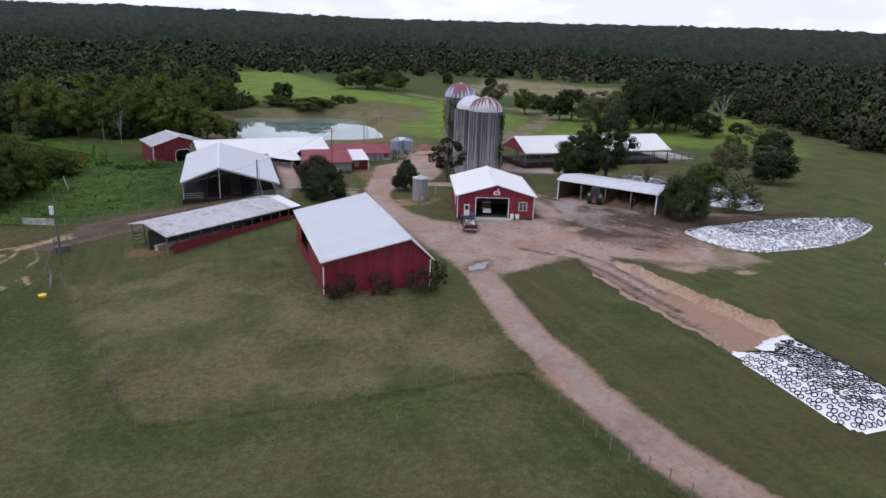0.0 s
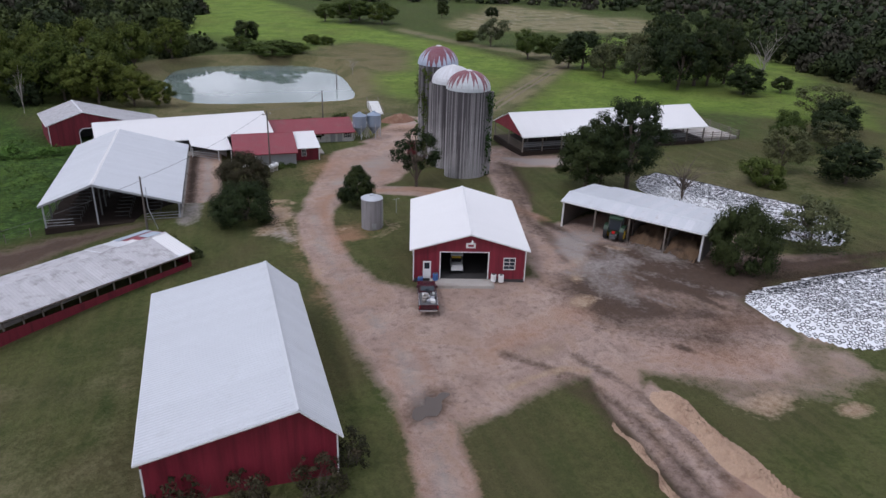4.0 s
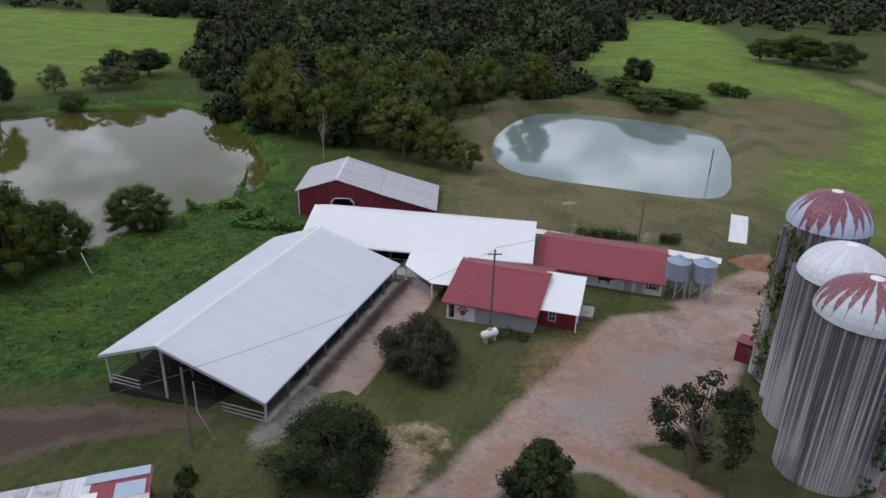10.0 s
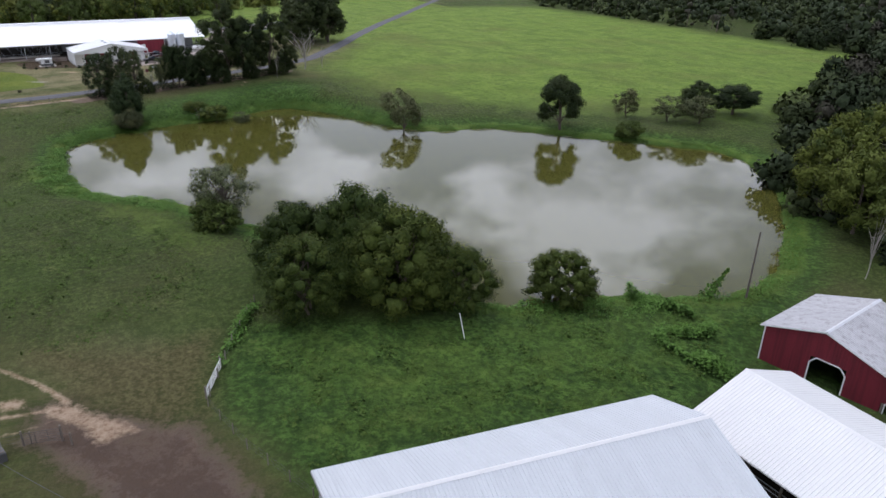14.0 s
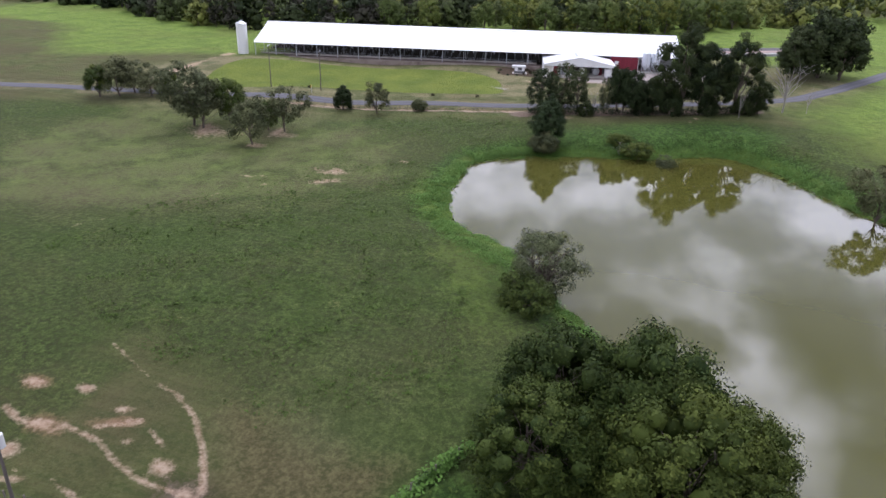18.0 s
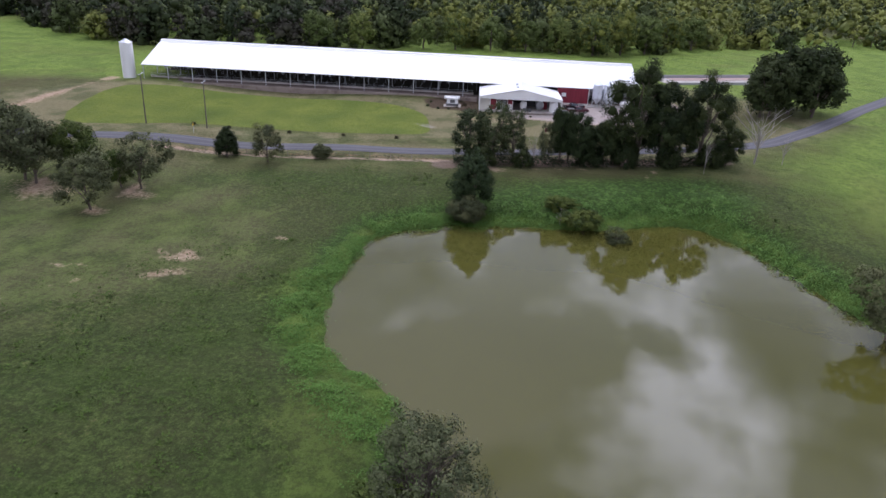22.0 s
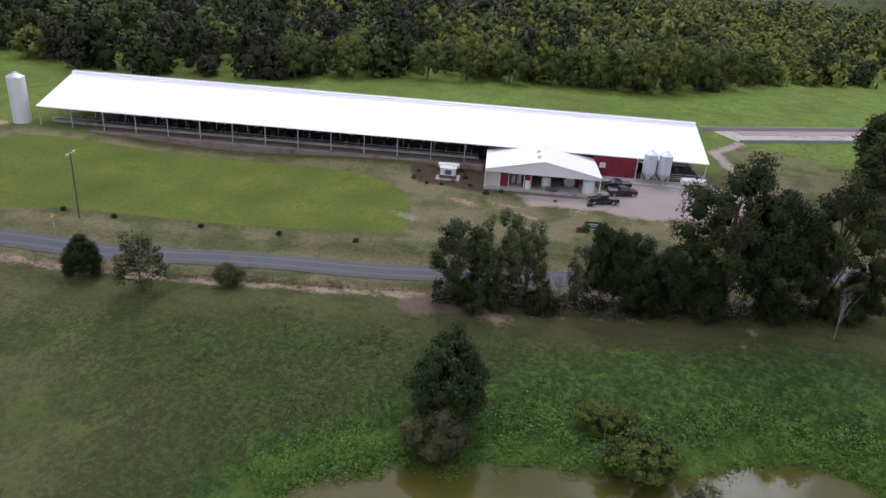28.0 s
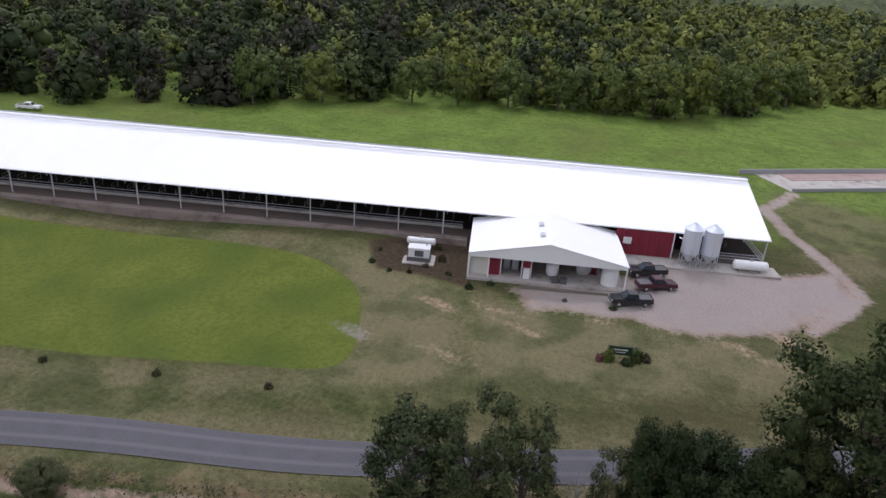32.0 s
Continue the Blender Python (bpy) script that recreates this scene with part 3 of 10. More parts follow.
# workshop floor concrete with the indoor shade put into its colour
M["oily"] = surface("dark_oily_concrete", (0.055, 0.052, 0.05), 0.8, 0.25, 0.6, 8, 0.2)
M["blade"] = surface("pasture_blades", (0.095, 0.115, 0.045), 0.9, 0.35, 0.25, 1.2, 0.0, spec=0.15)
M["rank"] = surface("bright_rank_leaves", (0.098, 0.195, 0.032), 0.8, 0.5, 0.35, 1.6, 0.0, spec=0.2)
M["ivy"] = leaf_mat("ivy_leaves", (0.02, 0.05, 0.012), (0.05, 0.1, 0.025))

M["basin_mud"] = surface("dried_pink_basin_mud", (0.36, 0.27, 0.235), 0.95, 0.2, 0.4, 5, 0.3, stain=((0.24, 0.15, 0.115), 0.4, 0.3))
M["weed"] = surface("mid_green_pasture_weeds", (0.075, 0.122, 0.022), 0.85, 0.5, 0.3, 1.6, 0.0, spec=0.15)


# ---- the lie of the land ----
SPOTS = np.array([(-6, 53, 8.6), (7, 51, 9.0), (25, 46, 10.5), (43, 45, 11.2), (35, 72, 9.8), (31, 79, 10.2), (70, 83, 9.6), (44, 101, 11.1), (64, 104, 10.7), (15, 76, 10.4),
                  (37, 120, 9.0), (14, 129, 8.3), (60, 123, 9.3), (33, 158.5, 7.9), (27, 153.2, 7.55), (35, 154.6, 7.5), (38, 167, 7.15), (45, 168.2, 7.2), (-10, 185, 5.6), (30, 202, 6.0), (58, 196, 7.0), (97, 193, 8.2), (-20, 91, 6.2), (-25, 123, 5.8),
                  (-11, 130, 7.0), (-26, 152, 5.8), (-109, 82, 5.7), (-120, 53, 5.6), (-152, 65, 6.8), (-162, 40, 8.6), (-175, 78, 7.8), (-190, 93, 8.1), (-206, 101, 9.2), (-222, 80, 10.3),
                  (-228, 135, 10.0), (-199, 5, 10.6), (-186, 165, 9.4), (-110, 209, 6.8)], float)
POND, POND_Z = [(-101.5, 107.8), (-92, 112.8), (-87, 122), (-70, 135), (-62, 142), (-50, 147), (-36, 157), (-32, 163), (-31, 175), (-26, 187), (-27, 197), (-36, 210), (-52, 226), (-77, 239),
                (-91, 229), (-101, 216), (-116, 199), (-119, 181), (-138, 168), (-146, 163), (-152, 152), (-144, 138), (-140, 123), (-134, 111), (-126, 104.6), (-114, 105)], 5.15
TANK, TANK_Z = [(5.8, 246), (8, 230), (13, 220), (20, 216), (34, 215.2), (48, 214.8), (54.5, 219), (56.5, 235), (56.5, 252), (54, 265), (46, 271), (34, 273.5), (19, 273), (9, 266)], 5.6
ROAD = [(-95, -140), (-131, -40), (-146.5, 18), (-150.8, 34), (-161.7, 68.5), (-170.5, 102), (-184, 138), (-201, 166), (-226, 184), (-300, 223), (-411, 288), (-520, 350), (-760, 470)]


def curve_through(pts, n, closed):
    """A smooth line through points, n steps to each."""
    P = np.array(pts, float)
    k = len(P)
    out = []
    for i in range(k if closed else k - 1):
        a, b, c, d = (P[(i + j) % k] for j in (-1, 0, 1, 2)) if closed else (P[min(max(i + j, 0), k - 1)] for j in (-1, 0, 1, 2))
        for s in np.arange(n) / n:
            out.append(0.5 * (2 * b + (c - a) * s + (2 * a - 5 * b + 4 * c - d) * s * s + (3 * b - a - 3 * c + d) * s ** 3))
    if not closed:
        out.append(P[-1])
    return np.array(out)


def away(X, Y, line, closed=False):
    """Distance of points from a line of points."""
    A = np.asarray(line, float)
    B = np.roll(A, -1, 0) if closed else A[1:]
    A = A if closed else A[:-1]
    best = np.full(X.shape, 1e9)
    for (ax, ay), (bx, by) in zip(A, B):
        dx, dy = bx - ax, by - ay
        s = np.clip(((X - ax) * dx + (Y - ay) * dy) / (dx * dx + dy * dy + 1e-9), 0, 1)
        best = np.minimum(best, (X - ax - s * dx) ** 2 + (Y - ay - s * dy) ** 2)
    return np.sqrt(best)


def inside(X, Y, poly):
    res = np.zeros(X.shape, bool)
    P = np.asarray(poly, float)
    for (ax, ay), (bx, by) in zip(P, np.roll(P, -1, 0)):
        hit = (ay > Y) != (by > Y)
        res ^= hit & (X < (bx - ax) * (Y - ay) / (by - ay + 1e-12) + ax)
    return res


def signed(X, Y, poly):
    """Distance from a closed outline, negative within."""
    d = away(X, Y, poly, True)
    return np.where(inside(X, Y, poly), -d, d)


def smooth(v, a, b):
    s = np.clip((v - a) / (b - a), 0, 1)
    return s * s * (3 - 2 * s)


POND_LINE, TANK_LINE, ROAD_LINE = curve_through(POND, 9, True), curve_through(TANK, 5, True), curve_through(ROAD, 12, False)


def wob(X, Y, size, seed=0.0):
    """Cheap smooth undulation between -1 and 1."""
    a, b = X / size + seed, Y / size - seed
    return (np.sin(a * 2.1 + 1.3 * np.sin(b * 1.7)) + np.sin(b * 2.3 + 1.1 * np.sin(a * 1.3 + 2)) + np.sin((a + b) * 1.9 + seed)) / 3


POND_LINE = POND_LINE + 0.75 * np.c_[wob(POND_LINE[:, 0], POND_LINE[:, 1], 2.6, 1.0), wob(POND_LINE[:, 0], POND_LINE[:, 1], 2.3, 4.0)]   # ragged shore


def heights(X, Y):
    X, Y = np.asarray(X, float), np.asarray(Y, float)
    top, low = np.zeros(X.shape), np.zeros(X.shape)
    for x, y, z in SPOTS:
        w = 1 / ((X - x) ** 2 + (Y - y) ** 2 + 60.0) ** 1.5
        top += w * z
        low += w
    Z = top / low
    far = np.hypot(X - 0, Y - 100)
    Z = Z + 64 * smooth(far, 650, 3200) * (1 + 0.22 * wob(X, Y, 700, 1.0)) + 3.5 * smooth(far, 260, 700) * wob(X, Y, 140, 2.0)
    Z = Z + 0.12 * wob(X, Y, 9, 0.5) * smooth(far, 30, 120)
    for line, level, bank in ((POND_LINE, POND_Z, 9.0), (TANK_LINE, TANK_Z, 7.0)):
        box = (X > line[:, 0].min() - 20) & (X < line[:, 0].max() + 20) & (Y > line[:, 1].min() - 20) & (Y < line[:, 1].max() + 20)
        d = signed(X[box], Y[box], line)
        s = smooth(d, 0.0, bank)
        shore = np.where(d < 0, level + np.maximum(d * 0.35, -1.2), level + 0.12 + 0.1 * np.minimum(d, 2))
        Z[box] = np.where(d < 0, shore, shore * (1 - s) + Z[box] * s)
        if level == TANK_Z:
            Z[box] += 1.0 * np.exp(-((d - 5.5) / 3.0) ** 2) * smooth(Y[box], 225, 245)
    return Z


def ground_z(x, y):
    return float(heights(np.array([x]), np.array([y]))[0])


def steps(a, b, c, d, fine, grow=1.16):
    """Coordinates from a to d, fine between b and c, coarser outwards."""
    mid = list(np.arange(b, c + 1e-6, fine))
    lo, s, v = [], fine, b
    while v > a:
        s *= grow
        v -= s
        lo.append(max(v, a))
    hi, s, v = [], fine, mid[-1]
    while v < d:
        s *= grow
        v += s
        hi.append(min(v, d))
    return np.array(lo[::-1] + mid + hi)


def mesh_from(name, verts, faces, material, attrs=None, shade=False, normals=None):
    me = bpy.data.meshes.new(name)
    verts, faces = np.asarray(verts, np.float32), np.asarray(faces, np.int32)
    k = faces.shape[1]
    me.vertices.add(len(verts))
    me.vertices.foreach_set("co", verts.ravel())
    me.loops.add(faces.size)
    me.loops.foreach_set("vertex_index", faces.ravel())
    me.polygons.add(len(faces))
    me.polygons.foreach_set("loop_start", np.arange(0, faces.size, k, dtype=np.int32))
    me.polygons.foreach_set("loop_total", np.full(len(faces), k, np.int32))
    if shade or normals is not None:
        me.polygons.foreach_set("use_smooth", np.ones(len(faces), bool))
    for key, values in (attrs or {}).items():
        a = me.attributes.new(key, "FLOAT", "POINT")
        a.data.foreach_set("value", np.asarray(values, np.float32))
    me.update(calc_edges=True)
    if normals is not None:   # foliage shades as one soft mass
        nv = np.asarray(normals, np.float32)
        me.normals_split_custom_set_from_vertices(nv / (np.linalg.norm(nv, axis=1)[:, None] + 1e-9))
    me.materials.append(material)
    return me


# dirt: gravel drive and yards; then the other covers of the ground
DRIVE = [(36, 12), (32.5, 25), (29.5, 36), (28.8, 45), (29.2, 57), (30.3, 66), (31.5, 76), (32, 86)]
LANE = [(54, 106), (57, 117), (60.5, 128), (63.5, 140), (66, 150), (66, 158)]
LOOP = [(29.6, 104), (29.3, 116), (30, 126), (34, 135), (41, 136.5), (48, 132), (54.5, 125), (57.5, 117)]
YARD = [(27.6, 100), (28.4, 88), (29.5, 79), (34, 75), (44, 78.5), (50.5, 79), (57, 75.5), (63.5, 73.5), (70, 80), (70, 88), (77, 92.5), (90, 92.5), (92, 95), (78, 97), (82, 104), (71, 116), (58.5, 112), (54, 112),
        (50.3, 97), (36.2, 97.6), (33.3, 101), (31, 112)]
UPPER = [(29, 131), (32.7, 143), (36.5, 154), (39, 162), (46, 166.5), (56, 178), (66, 176), (62, 165), (53.5, 158), (50.5, 148), (45.5, 140), (36, 133)]
APRON = [(-205, 111), (-207.2, 118), (-207.2, 124), (-206.2, 131), (-210, 140), (-217, 147), (-227, 154), (-236, 152), (-230, 143), (-230, 128), (-220, 122), (-212, 112), (-209, 108)]
TRACKS = [(-214, 146), (-228, 154), (-241, 150.8), (-251.7, 146.8), (-265.5, 143.7), (-272, 147), (-282, 151)]
RUT = [(80, 187), (99, 210), (121, 237), (136, 257), (129, 279), (116, 302), (102, 349)]


def covers(X, Y):
    """How far each cover reaches at each point: 0.5 is its edge."""
    def band(line, half, soft):
        return np.clip(0.5 + (half - away(X, Y, line)) / (2 * soft), 0, 1)

    def area(poly, soft):
        return np.clip(0.5 - signed(X, Y, poly) / (2 * soft), 0, 1)

    def spot(x, y, rx, ry, turn=0.0):
        c, s = math.cos(radians(turn)), math.sin(radians(turn))
        u, v = (X - x) * c + (Y - y) * s, (Y - y) * c - (X - x) * s
        return np.clip(1.1 - 0.6 * np.hypot(u / rx, v / ry), 0, 1)

    def most(*parts):
        return np.maximum.reduce(parts)

    row = band([(-162, 106), (-168, 118), (-173, 131), (-178, 146), (-185, 160)], 3.6, 2.0)
    dirt = most(0.6 * band([(-149.5, 45), (-155.6, 71.5), (-159.3, 87.6), (-163.8, 103), (-168, 112)], 1.3, 1.0), 0.54 * area([(53, 77), (56, 70.5), (58, 69), (62.5, 70.5), (75, 71.5), (74, 77), (70, 80)], 2.0), 0.56 * row, 0.62 * area([(-28, 108), (-22, 108), (-12, 115), (-3, 121.5), (6, 127), (11, 131), (-4, 130.5), (-7, 128.5), (-14, 126.5), (-21, 124), (-24, 118), (-29, 111)], 3.0), band(DRIVE, 2.0, 1.2), band(LANE, 2.2, 1.4), band(LOOP, 2.4, 1.4), area(YARD, 2.4), area(UPPER, 1.8), area(APRON, 3.0), 0.75 * band(TRACKS, 1.6, 1.2),
                0.9 * spot(70, 152, 8, 6), 0.9 * area([(45, 168), (49, 172), (54, 181), (61, 190), (66, 186), (63, 176), (58, 166), (52, 163)], 2.0), 0.85 * area([(64, 140), (67, 142), (74, 139), (80, 142), (82, 147), (74, 150), (70, 156), (66, 156)], 2.0), 0.6 * spot(26, 128, 3.5, 2), area([(44.8, 47), (53, 47), (51.6, 77), (46.3, 74)], 0.9), band([(48, 73), (48.5, 77), (50, 81)], 2.2, 1.2), 0.62 * spot(66, 75, 6, 5), 0.6 * spot(73, 79.5, 4, 3))
    # first band is shade along the lawn's cut edge, painted with mud colour
    mud = most(0.7 * band([(-171.6, 58), (-169.5, 51), (-166, 40.5)], 0.18, 0.5), 0.82 * band([(69.6, 94.1), (73.1, 91.3), (83.2, 93), (91.3, 93.9), (98.6, 93.5)], 1.3, 1.0), 0.78 * area([(63.4, 101), (70, 97.5), (70.4, 94), (73.7, 91.9), (70.9, 89.5), (63.3, 90.7), (61.7, 95.4)], 1.5), 0.7 * band([(55.7, 110.2), (56.9, 106.7), (59.3, 104.3), (60.7, 100.4), (62.1, 96.5)], 0.5, 0.7), 0.9 * spot(57.9, 80.9, 1.3, 0.6, -50), 0.72 * band([(46.3, 133.6), (49.2, 131.6), (51.8, 129.4), (54.9, 128.6), (56.1, 125.8)], 0.2, 0.5), 0.66 * area([(63.6, 140.4), (66, 147), (68, 143), (64.7, 129.7), (61.4, 121.3), (57.9, 120.8), (60.3, 129.1)], 1.0), 0.58 * row, 0.55 * area([(50, 97), (58, 97), (70, 97), (76, 92), (70, 80), (60, 78), (52, 84)], 3.0), 0.9 * band([(59.3, 113), (60.2, 102), (62.5, 97.5), (65.1, 91.5), (67.2, 87)], 0.9, 1.0), 0.85 * band([(64, 96), (67, 91), (75.3, 88.6), (87.4, 91.8), (94, 92.5)], 0.8, 0.9), 0.8 * band([(60.5, 98), (57, 93), (55.9, 90), (54, 86)], 0.7, 0.9), area([(60, 106), (66, 102), (72, 95), (79, 93), (75, 88), (68, 88), (62, 91), (60, 97)], 2.2), 0.75 * band([(66, 145), (64, 135), (61, 127), (57.5, 115), (57, 105), (60, 99), (61, 93)], 1.3, 1.8), 0.8 * area([(50, 96), (58, 97), (62, 90), (67, 87), (66, 83), (52, 86)], 3),
               0.72 * band([(45.6, 77), (45.8, 66), (45.6, 52)], 1.0, 1.2), 0.7 * band([(44, 79), (46, 74)], 0.8, 1.2), 0.78 * band([(41, 84), (46, 78.5), (47.6, 72), (47.5, 58)], 0.6, 0.8), 0.7 * band([(47, 82), (49.6, 76), (49.8, 64)], 0.5, 0.8), area([(62, 100), (70, 93), (80, 89), (92, 88.5), (92, 93), (78, 97), (72, 98), (66, 106)], 2.5), 0.74 * area([(-28, 108), (-22, 108), (-12, 115), (-3, 121.5), (6, 127), (11, 131), (-4, 130.5), (-7, 128.5), (-14, 126.5), (-21, 124), (-24, 118), (-29, 111)], 3.2),
               0.7 * spot(76, 150, 8, 5), 0.6 * spot(57, 176, 5, 3), 0.7 * band(LANE[1:4], 1.6, 2.0), 0.78 * area([(57, 103), (61, 104), (66, 99), (66, 92), (58, 90), (51, 92), (51.5, 97), (56, 98)], 2.5), 0.66 * band([(57, 117), (56.8, 108), (55.5, 100)], 0.7, 0.8), 0.66 * band([(59.4, 116), (59.2, 108), (59.5, 102)], 0.6, 0.8), 0.85 * spot(32.2, 78.4, 2.7, 1.7, 45),
               0.5 * spot(-127, 56, 10, 4, 30), 0.6 * band([(-201.5, 8), (-222, 92)], 1.4, 1.6), 0.95 * area([(-214, 84), (-206.6, 88.4), (-207.7, 94), (-207, 102), (-221, 98), (-220, 90.7)], 0.8))
    clay = most(0.8 * band([(31.4, 124.8), (31.9, 129.6), (33.7, 134.8), (38.5, 136.3), (42.8, 135.2), (46.9, 133.6), (49.4, 130.2), (52.1, 128.8), (54.9, 126.9), (57.2, 123.2)], 0.8, 0.8), 0.66 * spot(51.5, 89.5, 4, 2, 30), 0.62 * spot(60, 79, 6, 3, -10), 0.6 * spot(43, 86, 5, 2, 20), 0.6 * spot(66, 84, 5, 2), 0.66 * spot(36, 152, 3, 8, -25), 0.66 * spot(44, 147, 3.5, 6, -20), 0.7 * area([(38, 154), (45, 159), (45, 145), (40, 142), (35, 145)], 2.5), 0.85 * area([(31.5, 118.3), (35.3, 118.1), (35.3, 115), (31.2, 115.3)], 0.8), 0.84 * band([(46, 135), (51, 131.5), (55, 127.5), (58, 122), (59.5, 115)], 1.0, 1.0), 0.74 * band([(31.2, 112), (31.5, 122), (31, 128), (32.5, 134), (39, 137), (46, 135), (51, 131), (56, 126), (58.5, 121)], 0.8, 1.4), 0.6 * band(DRIVE, 2.2, 0.8) * (1 - band(DRIVE, 1.2, 0.8)),
                0.75 * spot(33.5, 119, 2.8, 2.6), 0.6 * spot(41, 150, 5, 7), 0.62 * band(LOOP[3:7], 0.9, 2.0), 0.55 * spot(58, 177, 8, 4), 0.68 * area([(45.2, 47), (52.5, 47), (51.2, 66), (47, 62)], 1.5),
                0.7 * spot(-33.7, 88, 0.9, 1.5), 0.7 * spot(-31.5, 99.7, 0.8, 2.4, 20), 0.7 * spot(-29.2, 94, 1.2, 2.0), 0.6 * spot(27.5, 48, 1.5, 2.5), 0.5 * band([(-149.5, 45), (-154.8, 60), (-164, 99), (-168, 112)], 1.0, 1.2),
                0.6 * spot(-7, 103.5, 4, 3), 0.55 * band([(27.2, 96), (26.3, 118)], 0.7, 1.5))
    pale = most(0.53 * area([(33, 140), (38, 152), (44, 158), (50, 160), (48, 148), (40, 138)], 3.0), 0.52 * band(DRIVE[2:] + LOOP[:3], 1.0, 1.2), 0.52 * band([(38, 134.6), (44, 133.2), (48.4, 129.6), (53, 125.4)], 0.6, 1.0), 0.54 * area([(63, 105), (60, 102), (56, 100), (54, 92), (58, 88), (62, 95), (65, 99)], 2.0), 0.66 * band([(59.5, 104), (61.5, 101), (64, 97.5)], 0.35, 0.4), 0.62 * band([(57.5, 103), (59, 99.5), (61, 96)], 0.3, 0.4), 0.62 * band([(55.4, 98), (58, 93.5), (62, 88)], 0.3, 0.5), 0.3 * area([(134, 377), (203, 478), (256, 378), (218, 327), (127, 348)], 6), 0.72 * area([(59, 110), (64, 108), (66, 105), (61, 103), (57, 98), (55, 103)], 1.6), 0.8 * area([(67, 151), (72, 147.5), (80, 145.5), (78, 140), (70, 142)], 1.5), 0.56 * area([(21.3, 121.2), (25.8, 124), (26.8, 120), (27, 113), (25.5, 117)], 1.2), 0.66 * band([(16, 159), (15.2, 145), (14.2, 135), (13.4, 129)], 1.6, 0.8),
                0.72 * band([(58.5, 104.5), (60.5, 101), (64, 98.5)], 0.5, 0.7), 0.7 * band([(56, 101), (59.5, 98.4), (62, 94)], 0.45, 0.7), 0.66 * band([(54, 97.5), (57, 95), (58, 91)], 0.5, 0.9), 0.7 * spot(57.6, 101, 1.6, 1.1, 30), 0.6 * spot(67, 100, 6, 3, -52), 0.6 * spot(63, 106, 5, 2.5, -52), 0.55 * band([(70, 89), (60, 98), (55, 100)], 0.8, 1.6),
                0.75 * band([(30.6, 187), (30.3, 195)], 0.6, 0.6), 0.8 * spot(28.3, 202.5, 1.2, 0.8), 0.7 * band([(41.2, 187), (41.4, 191.5)], 0.6, 0.6), 0.7 * spot(66, 183, 7, 2.4, 15), 0.6 * spot(29.3, 204, 1.0, 0.8),
                0.82 * area(APRON, 3.0), 0.62 * band(TRACKS, 1.7, 1.2), 
                0.52 * spot(-191, 93, 4, 1.6, 75), 0.55 * spot(74, 150, 4, 2))
    bare_field = area([(50, 290), (60, 306), (76, 316), (90, 296), (84, 262), (80, 246), (70, 243), (63, 252), (60, 268)], 6)
    dry = most(0.85 * area([(-184, 108), (-190, 125), (-196, 140), (-205, 150), (-213, 146), (-207, 131), (-206, 112), (-206, 100)], 4), 0.6 * area([(-60, 30), (-100, 10), (-136, 14), (-146, 60), (-134, 86), (-112, 98), (-90, 84), (-70, 62)], 8), 0.45 * area([(-36, 20), (26, 20), (24, 48), (8, 49.6), (-7.6, 50.8), (-14, 70), (-30, 80)], 4), 0.56 * area([(-16.9, 93), (-14, 79), (-7.1, 53), (2.7, 51.5), (24, 50), (27, 57), (10, 72), (2, 84), (-6, 92)], 3), 0.6 * band([(-6.5, 53), (-7, 60), (-9, 70), (-12.5, 84), (-14, 92)], 1.4, 1.6), 0.66 * band([(-16.5, 92), (-13.8, 79), (-7.1, 52.3), (2.7, 51), (24.8, 49.2)], 0.5, 0.7), 0.9 * np.clip(1.25 - np.abs(signed(X, Y, TANK_LINE) - 5) / 8, 0, 1), 0.75 * area([(10, 186), (50, 184), (62, 200), (62, 222), (5, 214)], 5), area([(134, 377), (203, 478), (256, 378), (218, 327), (127, 348)], 6),
               0.8 * bare_field, 0.95 * band(RUT, 4.6, 2.4), 0.95 * area([(54, 300), (74, 311), (87, 280), (71, 253), (59, 259)], 5), 0.62 * band([(-5, 91), (0, 81), (3, 72), (4, 60)], 1.5, 2.0), 0.6 * band([(-2, 93), (6, 88), (9, 95), (8, 78)], 0.8, 1.5), 0.85 * spot(68, 258, 14, 17), 0.9 * area([(-146, 5), (-165, 62), (-184, 110), (-206, 102), (-212, 84), (-196, 4), (-170, -14)], 5) * (1 - area([(-157, 16), (-180, 89), (-186, 94), (-200, 87), (-205, 76), (-203, 55), (-188, 8)], 3)),
               0.62 * band(ROAD_LINE, 6.0, 3.0), 0.5 * spot(5, 70, 15, 10), 0.55 * spot(-35, 118, 14, 9), 0.52 * spot(100, 125, 20, 12), 0.6 * area([(-230, 150), (-300, 135), (-310, 185), (-240, 175)], 6), 0.5 * spot(14, 60, 12, 8))
